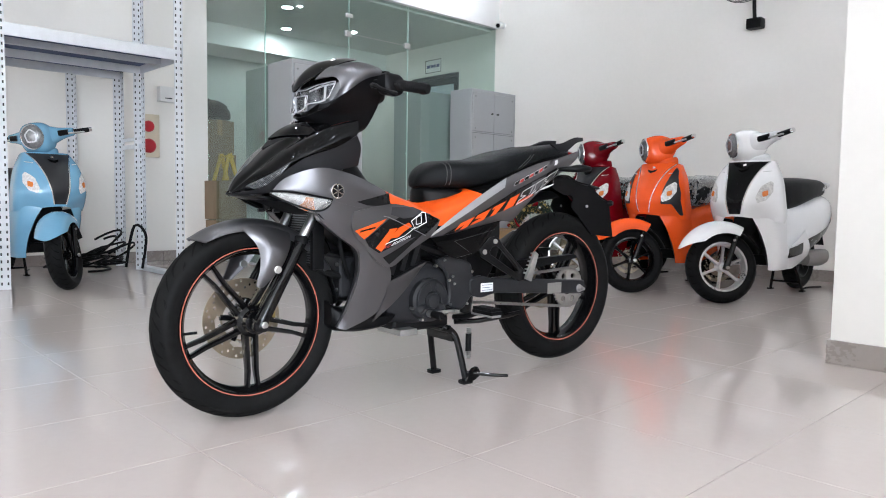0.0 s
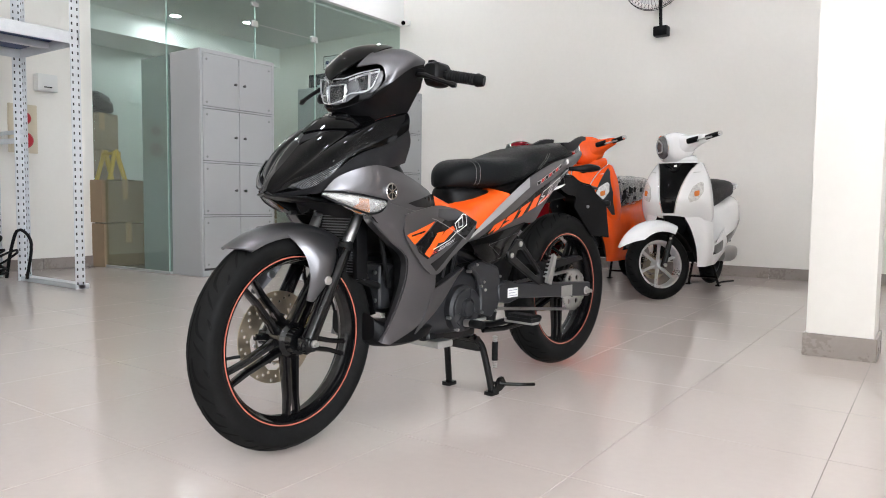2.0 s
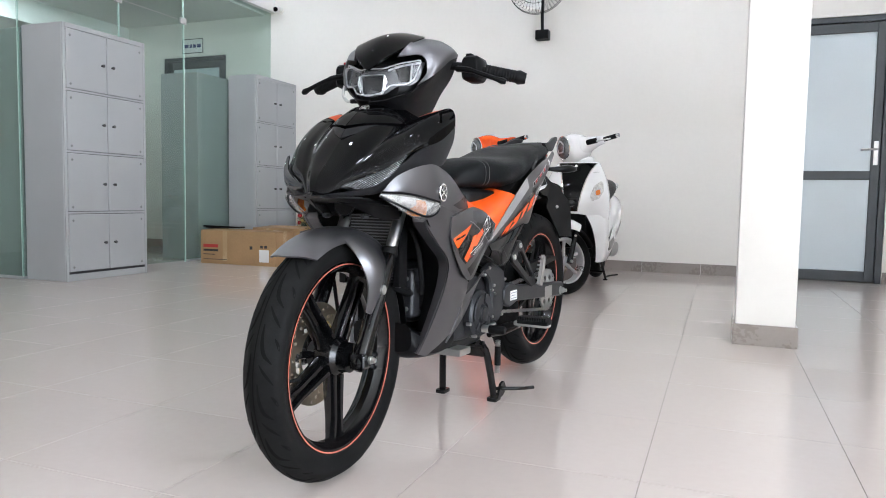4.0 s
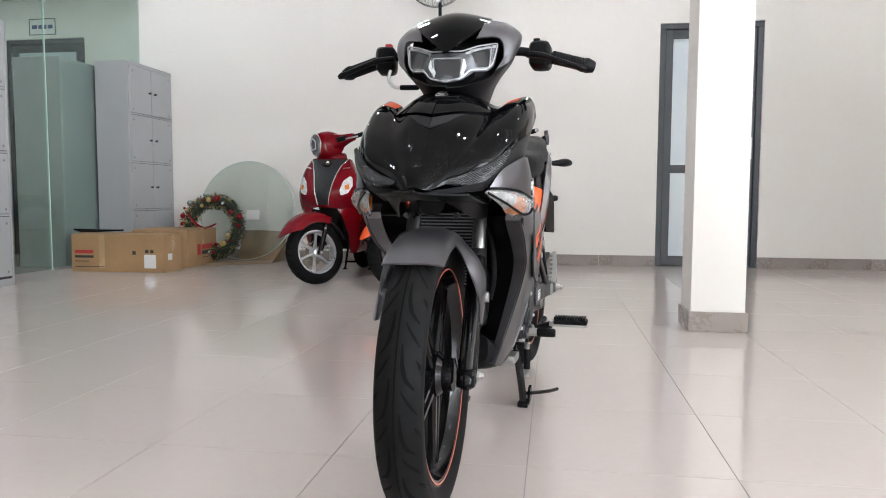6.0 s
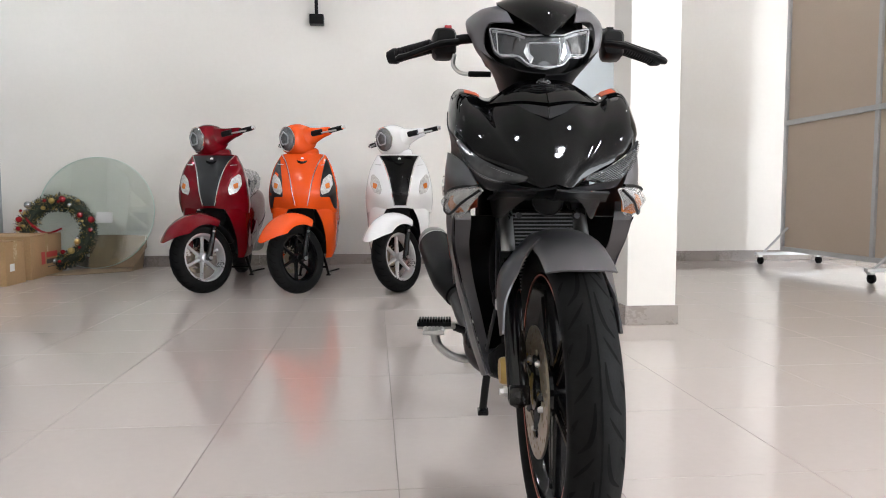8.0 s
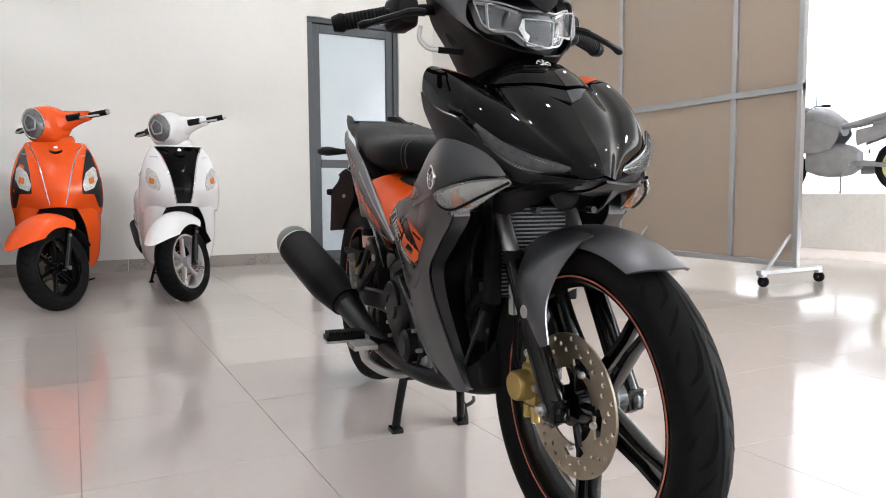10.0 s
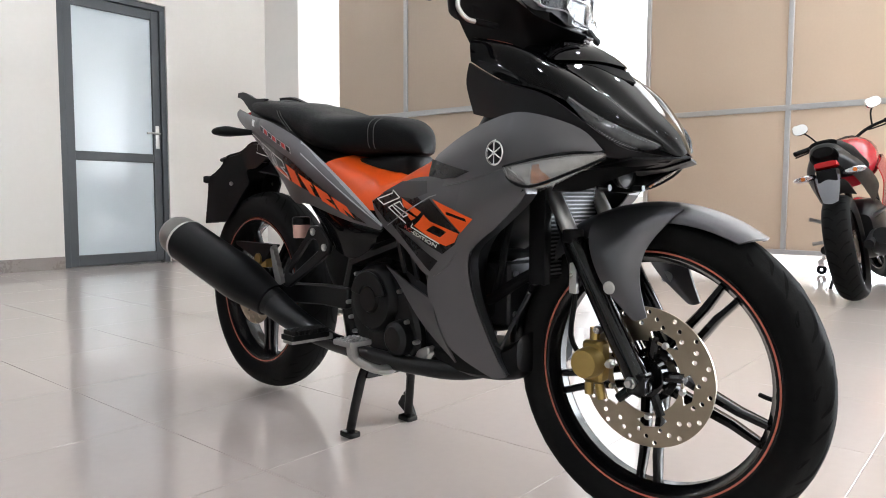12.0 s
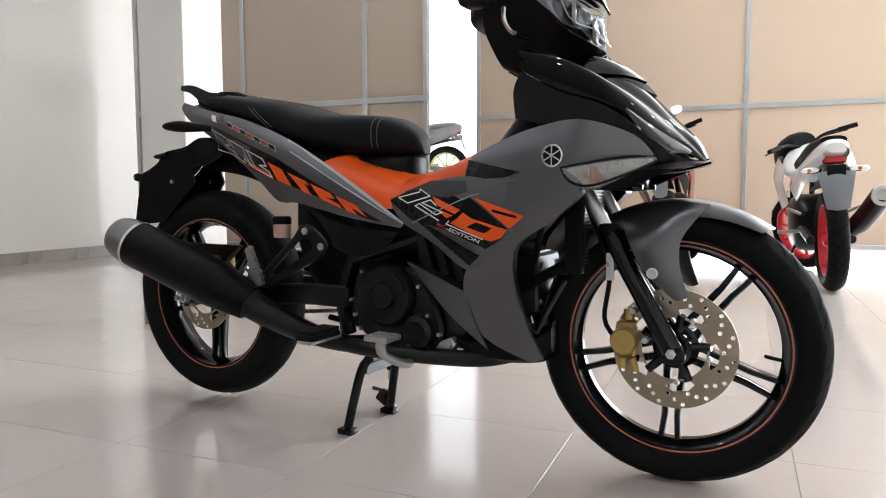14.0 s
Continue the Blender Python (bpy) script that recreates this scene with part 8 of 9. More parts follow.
    part("tail_unit", section_bm(resample([(wb - 0.3, 0.83, 0.72, 0.11), (wb, 0.88, 0.74, 0.10), (wb + 0.16, 0.90, 0.79, 0.075), (wb + 0.21, 0.875, 0.82, 0.05)], 10), 16), M_BLACKPLASTIC if naked else paint, e, "tail cowl")
    part("tail_lamp", section_bm([(wb + 0.16, 0.80, 0.755, 0.065), (wb + 0.205, 0.795, 0.765, 0.055)], 14, power=4), M_RED, e, "red tail lamp")
    part("plate_holder", loft_bm([[(-pw, wb + 0.20, 0.71), (0, wb + 0.21, 0.72), (pw, wb + 0.20, 0.71)], [(-pw * 0.85, wb + 0.23, 0.64), (0, wb + 0.24, 0.64), (pw * 0.85, wb + 0.23, 0.64)], [(-pw * 0.6, wb + 0.25, pz), (0, wb + 0.26, pz - 0.01), (pw * 0.6, wb + 0.25, pz)]], 8, 8, 0.006), M_PLATEGREY, e, "number plate holder, empty")
    part("plate_arm", box_bm(-0.05, 0.05, wb + 0.08, wb + 0.22, 0.68, 0.75, 0.01), M_BLACKPLASTIC, e)
    part("rear_fender", loft_bm([[(-0.07, wb - 0.25, 0.60), (-0.07, wb, 0.66), (-0.07, wb + 0.15, 0.68)], [(0, wb - 0.25, 0.62), (0, wb, 0.69), (0, wb + 0.15, 0.70)], [(0.07, wb - 0.25, 0.60), (0.07, wb, 0.66), (0.07, wb + 0.15, 0.68)]], 10, 6, 0.005), M_BLACKPLASTIC, e)
    part("engine", section_bm(resample([(0.32, 0.50, 0.26, 0.10), (0.50, 0.58, 0.20, 0.15), (0.75, 0.56, 0.20, 0.15), (0.88, 0.48, 0.28, 0.10)], 8), 18, power=4), M_ENGINE, e, "black engine")
    turned(part("front_fender", loft_bm([[(-0.06, -0.22, 0.46), (-0.06, 0.0, 0.585), (-0.06, 0.20, 0.50)], [(0, -0.23, 0.48), (0, 0.0, 0.615), (0, 0.21, 0.53)], [(0.06, -0.22, 0.46), (0.06, 0.0, 0.585), (0.06, 0.20, 0.50)]], 14, 8, 0.005), paint, e, "painted front mudguard"))
    turned(part("head_unit", section_bm(resample([(0.02, 0.93, 0.78, 0.07), (0.10, 1.0, 0.76, 0.12), (0.22, 1.04, 0.80, 0.13), (0.30, 1.02, 0.86, 0.10)], 8), 18), M_BLACKPLASTIC, e, "black headlight unit"))
    if not naked:
        part("muffler", rod_bm(spline([(-0.14, 0.98, 0.32), (-0.19, 1.2, 0.42), (-0.22, 1.52, 0.56)], 10), 0.06, 20, radii=[0.03] + [0.05] * 2 + [0.062] * 8), M_BLACKPLASTIC, e, "black muffler")
        part("muffler_tip", lathe_bm([(0.0, 0.060), (0.02, 0.058), (0.022, 0.036), (0.0, 0.034)], 20, "y", (-0.221, 1.53, 0.563)), M_STEEL, e, "steel muffler tip")
    else:
        part("muffler", rod_bm(spline([(-0.12, 0.85, 0.26), (-0.15, 1.02, 0.27), (-0.17, 1.2, 0.34)], 8), 0.050, 18), M_BLACKPLASTIC, e, "short black muffler")
    part("side_stand", rod_bm([(0.12, 0.72, 0.26), (0.20 + 0.02, 0.76, 0.02)], 0.010, 8), M_RIM, e, "side stand")
    if accent:
        for s in (-1, 1):
            part("accent_panel", loft_bm([[(s * 0.125, wb + 0.0, 0.775), (s * 0.165, wb - 0.40, 0.690)], [(s * 0.130, wb - 0.02, 0.735), (s * 0.172, wb - 0.42, 0.645)]], 8, 3, 0.003), accent, e, "red accent stripe")
    return e


# Pale grey with sun glare and haze painted in, for the bike outside
M_GLARE_GREY = mat("glare_paled_grey", (0.20, 0.205, 0.22), 0.6, var=0.2, vscale=8)
street_bike(pose(4.719, 0.307, 0.010, 0, 0, 93), M_BIKERED, M_RIM, "red and black naked motorbike on its side stand", True, 12.0, steer=28)
street_bike(pose(4.60, -0.575, 0, 0, 0, 93), M_BIKEWHITE, M_REDRIM, "white and red underbone motorbike with red rims", False, 3.0, -0.06, M_REDALARM, 34)
outside_bike = street_bike(pose(7.03, 4.84, 0.60, 0, 0, 191.5), M_GLARE_GREY, M_YELLOWRIM, "dark motorbike with yellow rims parked outside on the pavement", True, 4.0)
# Its blacks are swapped for the grey that imitates bright haze
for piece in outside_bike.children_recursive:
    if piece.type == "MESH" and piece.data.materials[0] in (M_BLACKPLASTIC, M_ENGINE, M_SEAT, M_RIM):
        piece.data.materials[0] = M_GLARE_GREY

# ---- rolling screens ----
def screen(m, posts, height, label):
    """Boards in a steel frame that runs along -y from the origin; posts: their places along it."""
    e = thing("partition_screen", m, label, "screen", "rolling partition screens")
    L = posts[-1]
    part("frame_rail", box_bm(-0.020, 0.020, -L - 0.02, 0.02, 0.12, 0.16, 0.003, 1), M_ALU, e, "lower aluminium rail")
    part("frame_rail", box_bm(-0.020, 0.020, -L - 0.02, 0.02, height - 0.04, height, 0.003, 1), M_ALU, e, "upper aluminium rail")
    part("frame_rail", box_bm(-0.024, 0.016, -L - 0.02, 0.02, 1.30, 1.345, 0.003, 1), M_ALU, e, "middle aluminium rail")
    for p in posts:
        part("frame_post", box_bm(-0.023, 0.017, -p - 0.02, -p + 0.02, 0.16, height - 0.04, 0.003, 1), M_ALU, e, "upright aluminium post")
    for a, b in zip(posts, posts[1:]):
        for z0, z1 in ((0.16, 1.30), (1.345, height - 0.04)):
            part("board", box_bm(0.000, 0.009, -b + 0.018, -a - 0.018, z0, z1), M_BOARD, e, "plain beige board")
    for y in (-0.08, -posts[1] - 0.35 if L > 2 else -L + 0.08, -L + 0.04):
        f = part("foot_bar", box_bm(-0.32, 0.32, y - 0.02, y + 0.02, 0.085, 0.115, 0.003, 1), M_ALU, e, "aluminium foot bar")
        part("foot_brace", rod_bm([(-0.24, y, 0.112), (-0.01, y, 0.34)], 0.012, 8), M_ALU, f)
        for x in (-0.29, 0.29):
            c = part("castor", lathe_bm([(-0.014, 0.012), (-0.014, 0.034), (-0.008, 0.037), (0.008, 0.037), (0.014, 0.034), (0.014, 0.012)], 18, "x", (x + 0.02, y, 0.037), closed=True), M_RUBBER, f, "black rubber castor")
            part("castor_fork", box_bm(x - 0.012, x + 0.03, y - 0.020, y + 0.020, 0.066, 0.085, 0.004), M_STEEL, c)
    return e


screen(pose(3.56, 5.10, 0), (0.0, 1.22, 2.42, 2.95), 2.75, "beige board screen in an aluminium frame on castors")
screen(pose(5.12, 2.28, 0), (0.0, 1.21, 2.42, 3.62), 2.75, "long beige board screen in an aluminium frame on castors")


# ---- lockers ----
M_KNOB = mat("dark_steel_knob", (0.10, 0.098, 0.095), 0.3, metal=0.8, var=0.1)
M_STUD = mat("grey_door_stud", (0.20, 0.20, 0.20), 0.5, var=0.05)


def locker(m, width, depth, height, label, facing=True):
    """A steel locker; its front is at +x, its width runs along y."""
    e = thing("locker", m, label, "locker", "grey steel lockers")
    part("body", box_bm(-depth, -0.004, 0, width, 0.0, height, 0.004, 1), M_LOCKER, e, "grey painted steel case")
    if not facing:
        return e
    rows = 4
    zs = [0.05 + (height - 0.085) * k / rows for k in range(rows + 1)]
    fr = bmesh.new()
    for y0, y1, z0, z1 in ((0, 0.022, 0, height), (width - 0.022, width, 0, height), (0.022, width - 0.022, 0, 0.05), (0.022, width - 0.022, height - 0.035, height)):
        box_bm(-0.004, 0.010, y0, y1, z0, z1, 0.002, 1, fr)
    part("front_frame", fr, M_LOCKER, e)
    for k in range(rows):
        for h in range(2):
            y0, y1 = (0.026, width / 2 - 0.0025) if h == 0 else (width / 2 + 0.0025, width - 0.026)
            d = part("locker_door", box_bm(-0.003, 0.013, y0, y1, zs[k] + 0.019, zs[k + 1] - 0.0035, 0.003, 1), M_LOCKER, e)
            yk = y1 - 0.045 if h == 0 else y0 + 0.045
            zk = (zs[k] + zs[k + 1]) / 2
            part("knob", lathe_bm([(0.013, 0.007), (0.022, 0.006), (0.026, 0.011), (0.036, 0.012), (0.040, 0.008), (0.041, 0.0)], 14, "x", (0, yk, zk)), M_KNOB, d, "small dark steel knob")
            for zz in (zs[k] + 0.05, zs[k + 1] - 0.05):
                yy = y0 + 0.035 if h == 0 else y1 - 0.035
                part("door_stud", lathe_bm([(0.013, 0.011), (0.0155, 0.010), (0.016, 0.0)], 4, "x", (0, yy, zz)), M_STUD, d)
        # Dark sheet behind the doors puts shade into their gaps
        part("shelf_gap", box_bm(0.0, 0.004, 0.022, width - 0.022, zs[k] - 0.003, zs[k + 1] - 0.003), M_HOLE_SHADE, e)
        if k:
            part("shelf_rail", box_bm(0.0, 0.010, 0.022, width - 0.022, zs[k] + 0.0005, zs[k] + 0.0155, 0.002, 1), M_LOCKER, e)
    return e


locker(pose(-3.59, 2.345, 0), 0.775, 0.40, 1.872, "grey steel locker with four rows of double doors")
locker(pose(-4.02, 2.36, 0), 0.76, 0.42, 1.865, "plain grey steel locker behind the glass", False)
locker(pose(-3.66, 4.69, 0), 0.74, 0.335, 1.90, "grey steel locker in the corner by the wall")
locker(pose(-4.03, 4.27, 0), 0.80, 0.47, 1.868, "plain grey steel locker inside the office", False)


# ---- cardboard ----
def carton(name, m, lx, ly, lz, material, label, prints=(), tape=True, open_top=False):
    e = thing(name, m, label, "box", "cardboard boxes")
    t = 0.004
    for b in ((0, lx, 0, t), (0, lx, ly - t, ly), (0, t, t, ly - t), (lx - t, lx, t, ly - t)):
        part("box_wall", box_bm(b[0], b[1], b[2], b[3], 0.0, lz, 0.001, 1), material, e)
    part("box_bottom", box_bm(t, lx - t, t, ly - t, 0.0, t), material, e)
    for y0, y1, dz in ((0.001, ly / 2 - 0.002, 0.006), (ly / 2 + 0.002, ly - 0.001, 0.010)):
        fb = box_bm(0.001, lx - 0.001, y0, y1, lz + 0.0005, lz + 0.0045, 0.001, 1)
        for v in fb.verts:
            if abs(v.co.y - ly / 2) < 0.01:
                v.co.z += dz
        part("top_flap", fb, material, e)
    if tape:
        part("tape_strip", box_bm(-0.001, lx + 0.001, ly / 2 - 0.03, ly / 2 + 0.03, lz + 0.012, lz + 0.014), M_TAPE, e, "shiny packing tape")
        part("tape_end", box_bm(lx, lx + 0.0012, ly / 2 - 0.03, ly / 2 + 0.03, lz * 0.55, lz + 0.012), M_TAPE, e)
        part("tape_front", box_bm(lx * 0.30, lx * 0.36, -0.0012, 0.0, lz * 0.1, lz), M_TAPE, e)
    for nm, mt, x0, x1, z0, z1, face in prints:
        if face == "front":
            part(nm, box_bm(x0, x1, -0.0016, -0.0004, z0, z1), mt, e)
        else:
            part(nm, box_bm(lx + 0.0004, lx + 0.0016, x0, x1, z0, z1), mt, e)
    return e


carton("cardboard_box", pose(-3.80, 4.03, 0, 0, 0, 1.5), 0.84, 0.30, 0.315, M_CARD, "long brown cardboard box with red and black print",
       (("red_print", M_REDINK, 0.03, 0.20, 0.155, 0.185, "front"), ("black_print", M_BLACKINK, 0.03, 0.20, 0.118, 0.138, "front"), ("small_print", M_BLACKINK, 0.03, 0.16, 0.085, 0.092, "front"),
        ("small_print", M_BLACKINK, 0.03, 0.30, 0.04, 0.045, "front"), ("round_mark", M_BLACKINK, 0.555, 0.585, 0.15, 0.18, "front"), ("delivery_note", M_PAPER, 0.66, 0.765, 0.035, 0.15, "front"),
        ("delivery_note", M_PAPER, 0.06, 0.13, 0.10, 0.155, "end"), ("handling_mark", M_BLACKINK, 0.67, 0.70, 0.165, 0.19, "front"), ("handling_mark", M_BLACKINK, 0.715, 0.745, 0.165, 0.19, "front")))
carton("cardboard_box", pose(-3.49, 4.42, 0, 0, 0, 3), 0.52, 0.62, 0.335, M_CARD, "brown cardboard box with flaps and a logo mark",
       (("red_mark", M_REDINK, 0.20, 0.27, 0.10, 0.20, "end"), ("red_print", M_REDINK, 0.30, 0.52, 0.150, 0.195, "end"), ("black_print", M_BLACKINK, 0.30, 0.52, 0.10, 0.135, "end"), ("small_print", M_BLACKINK, 0.32, 0.50, 0.07, 0.076, "end")))
for x, y, z, lx, ly, lz in ((-5.40, 2.29, 0, 0.40, 0.50, 0.40), (-5.41, 2.28, 0.416, 0.40, 0.48, 0.395), (-6.27, 2.58, 0, 0.40, 0.40, 0.36), (-6.27, 2.59, 0.376, 0.40, 0.38, 0.38), (-6.26, 2.58, 0.772, 0.40, 0.40, 0.37), (-6.27, 2.60, 1.158, 0.40, 0.36, 0.37),
                            (-6.9, 4.65, 0, 0.5, 0.45, 0.4), (-6.9, 4.65, 0.415, 0.5, 0.45, 0.4), (-6.3, 4.75, 0, 0.45, 0.4, 0.38), (-6.3, 4.75, 0.395, 0.45, 0.4, 0.36), (-6.88, 4.66, 0.83, 0.48, 0.42, 0.3)):
    carton("stacked_box", pose(x, y, z, 0, 0, 2), lx, ly, lz, M_CARD2, "dull cardboard box stacked in the office")
bag = section_bm(resample([(2.60, 1.70, 1.55, 0.10, -6.06), (2.66, 1.78, 1.544, 0.18, -6.05), (2.78, 1.77, 1.544, 0.20, -6.04), (2.90, 1.73, 1.544, 0.18, -6.05), (2.96, 1.66, 1.55, 0.10, -6.06)], 14), 20)
rng = random.Random(3)
for v in bag.verts:
    v.co += Vector((rng.uniform(-1, 1), rng.uniform(-1, 1), rng.uniform(-0.5, 1) if v.co.z > 1.58 else 0)) * 0.012
tagged(obj_from_bm("bag", bag, M_BLACKPLASTIC), "crumpled black bag on the stacked boxes", "bag")

flat = thing("flattened_carton", None, "flattened brown carton leaning against the wall", "cardboard")
part("lying_flap", loft_bm([[(-3.05, 4.72, 0.004), (-2.75, 4.75, 0.010), (-2.42, 5.02, 0.006)], [(-2.95, 5.20, 0.006), (-2.72, 5.22, 0.006), (-2.40, 5.26, 0.006)]], 10, 6, 0.005), M_CARD2, flat)
part("standing_flap", loft_bm([[(-2.86, 5.25, 0.01), (-2.62, 5.25, 0.012), (-2.40, 5.26, 0.010)], [(-2.86, 5.36, 0.30), (-2.62, 5.37, 0.30), (-2.40, 5.37, 0.29)]], 8, 5, 0.005), M_CARD2, flat)
part("side_flap", loft_bm([[(-2.40, 5.26, 0.010), (-2.42, 5.03, 0.008)], [(-2.39, 5.37, 0.29), (-2.34, 5.20, 0.20)]], 6, 4, 0.005), M_CARD2, flat)

# round glass table top
gt = thing("glass_table_top", pose(-2.80, 5.33, 0.0), "round clear glass table top leaning on the wall", "glass top")
disc_ob = part("glass_disc", lathe_bm([(-0.006, 0.0), (-0.006, 0.498), (-0.003, 0.502), (0.003, 0.502), (0.006, 0.498), (0.006, 0.0)], 72, "y"), thin_glass("pale_green_table_glass", (0.925, 0.955, 0.935), 0.16), gt)
disc_ob.matrix_basis = pose(0, 0.0, 0.504, -9, 0, 0)
disc_ob.visible_shadow = False
edge_ob = part("glass_rim", lathe_bm([(-0.0065, 0.4985), (-0.004, 0.5030), (0.004, 0.5030), (0.0065, 0.4985)], 72, "y", closed=True), M_GLASS_EDGE, gt, "green ground edge")
edge_ob.matrix_basis = pose(0, 0.0, 0.504, -9, 0, 0)
note = part("paper_note", box_bm(0.0, 0.14, -0.0085, -0.0065, -0.095, 0.0), M_PAPER, gt, "small white paper note")
note.matrix_basis = pose(0, 0.0, 0.504, -9, 0, 0)

# the wreath
M_PINE = mat("dark_green_tinsel", (0.012, 0.022, 0.010), 0.7, var=0.3, vscale=40)
M_GOLDTINSEL = mat("gold_tinsel", (0.50, 0.36, 0.12), 0.35, metal=0.5, var=0.3, vscale=50)
M_BAUBLERED = mat("red_bauble", (0.26, 0.004, 0.010), 0.12, var=0.05, coat=0.5)
M_BAUBLESILVER = mat("silver_bauble", (0.62, 0.63, 0.65), 0.2, metal=0.8, var=0.05)
wr = thing("wreath", pose(-3.01, 5.02, 0.345, -10, 0, 0) @ Matrix.Scale(0.96, 4), "green Christmas wreath with red, gold and silver baubles", "wreath")
needles, gold = bmesh.new(), bmesh.new()
rng = random.Random(11)
for k in range(7000):
    a = rng.uniform(0, 2 * math.pi)
    c = Vector((0.265 * math.cos(a), 0, 0.265 * math.sin(a)))
    d = Vector((rng.gauss(0, 1), rng.gauss(0, 0.7), rng.gauss(0, 1))).normalized()
    bow = 2.7 < a < 3.4
    q = c + d * (rng.uniform(0.045, 0.088) if bow else rng.uniform(0.045, 0.080))
    tip = q + d * (rng.uniform(0.030, 0.070) if bow and k % 4 == 0 else rng.uniform(0.010, 0.022))
    n = d.orthogonal().normalized() * (0.0040 if k % 3 else 0.0075)
    bm_ = gold if (d.y < -0.15 and k % 5 < 2) or (bow and k % 3) else needles
    bm_.faces.new([bm_.verts.new(p) for p in (q - n, q + n, tip)])
ring_pts = [(0.265 * math.cos(2 * math.pi * k / 40), 0, 0.265 * math.sin(2 * math.pi * k / 40)) for k in range(41)]
rod_bm(ring_pts, 0.050, 10, needles, cap=False)
part("greenery", needles, M_PINE, wr)
part("gold_leaves", gold, M_GOLDTINSEL, wr, "gold tinsel leaves")
for k in range(30):
    a = 2 * math.pi * k / 30 + rng.uniform(-0.1, 0.1)
    r = 0.265 + rng.uniform(-0.070, 0.070)
    rad_ = (0.020, 0.030, 0.013, 0.026, 0.015)[k % 5]
    part("bauble", lathe_bm([(rad_ * math.cos(math.pi * i / 8), rad_ * math.sin(math.pi * i / 8)) for i in range(9)], 14, "z", (r * math.cos(a), -0.084, r * math.sin(a))), (M_BAUBLERED, M_BAUBLERED, M_GOLDTINSEL, M_BAUBLERED, M_GOLDTINSEL, M_BAUBLESILVER)[k % 6], wr)
part("ribbon", loft_bm([[(-0.24, -0.07, 0.13), (-0.16, -0.09, 0.05), (-0.05, -0.085, -0.01), (0.07, -0.075, 0.03)], [(-0.24, -0.072, 0.105), (-0.16, -0.092, 0.025), (-0.05, -0.087, -0.03), (0.07, -0.077, 0.012)]], 16, 3, 0.002), M_BAUBLERED, wr, "red satin ribbon")
tripod = bmesh.new()
for dy in (0.0, 0.035, 0.07):
    rod_bm([(-3.80, 4.07 + dy, 0.355 - 0.3 * dy), (-3.45, 4.17 + dy, 0.345)], 0.008, 8, tripod)
tagged(obj_from_bm("folded_stand", tripod, M_BLACKPLASTIC), "folded dark metal stand lying on the long box", "stand")


# ---- steel rack ----
def angle_post(parent, x, y, h, dx, dy):
    p = part("rack_post", plate_bm([(x, y), (x + dx * 0.07, y), (x + dx * 0.07, y + dy * 0.003), (x + dx * 0.003, y + dy * 0.003), (x + dx * 0.003, y + dy * 0.07), (x, y + dy * 0.07)], [], h, "z", 0.0), M_GALV, parent, "perforated white steel post")
    # Dark blocks set in the faces draw the slots' shade
    hb = bmesh.new()
    n = int(h / 0.05)
    for k in range(n):
        z = 0.03 + 0.05 * k
        for off in (0.016, 0.054):
            y0 = y + dy * off
            box_bm(min(x - dx * 0.0006, x + dx * 0.0034), max(x - dx * 0.0006, x + dx * 0.0034), y0 - 0.005, y0 + 0.005, z, z + 0.020, bm=hb)
            x0 = x + dx * off
            box_bm(x0 - 0.005, x0 + 0.005, min(y - dy * 0.0006, y + dy * 0.0034), max(y - dy * 0.0006, y + dy * 0.0034), z + 0.02, z + 0.038, bm=hb)
    tagged(part("post_slotting", hb, M_HOLE_SHADE, p), kind="stuff")
    return p


rack = thing("steel_rack", None, "tall white slotted-angle steel rack with one high shelf", "rack")
RX0, RX1, RY0, RY1 = -3.56, -4.42, 0.08, 1.36
for x, dx in ((RX0, -1), (RX1, 1)):
    for y, dy in ((RY0, 1), (RY1, -1)):
        angle_post(rack, x, y, 2.6, dx, dy)
rack2 = thing("steel_rack", None, "white slotted-angle steel rack behind the scooter", "rack")
for x, y, dx, dy in ((-4.86, 1.34, 1, -1), (-5.12, 1.02, 1, -1), (-4.86, 0.08, 1, 1), (-5.12, 0.08, 1, 1)):
    angle_post(rack2, x, y, 1.84, dx, dy)
for x0, x1, y0, y1, par in ((RX0 - 0.003, RX0 - 0.003 - 0.012, RY0, RY1, rack), (RX1 + 0.003, RX1 + 0.015, RY0, RY1, rack), (-4.87, -4.855, 0.08, 1.34, rack2)):
    part("shelf_beam", box_bm(min(x0, x1), max(x0, x1), y0, y1, 1.70, 1.785, 0.002, 1), M_GALV, par, "white steel shelf beam")
for y in (RY0 + 0.004, RY1 - 0.016):
    part("shelf_beam", box_bm(RX1, RX0, y, y + 0.012, 1.70, 1.785, 0.002, 1), M_GALV, rack)
part("shelf_deck", box_bm(-4.84, RX0 - 0.016, RY0 + 0.02, RY1 - 0.02, 1.765, 1.783), M_BLUETARP, rack, "dark blue shelf board")
part("deck_rib", box_bm(-4.0, -3.95, RY0 + 0.02, RY1 - 0.02, 1.72, 1.764), M_GALV, rack)
part("foot_tie", box_bm(RX1, RX0, RY1 - 0.05, RY1 + 0.03, 0.0, 0.035, 0.003, 1), M_GALV, rack, "bent white steel foot tie")
part("middle_tie", box_bm(-4.86, RX1 + 0.1, 1.33, 1.345, 1.06, 1.10, 0.002, 1), M_GALV, rack2, "grey steel cross tie")
part("middle_tie", box_bm(-4.86, RX1 + 0.05, 1.33, 1.345, 1.13, 1.16, 0.002, 1), M_GALV, rack2)

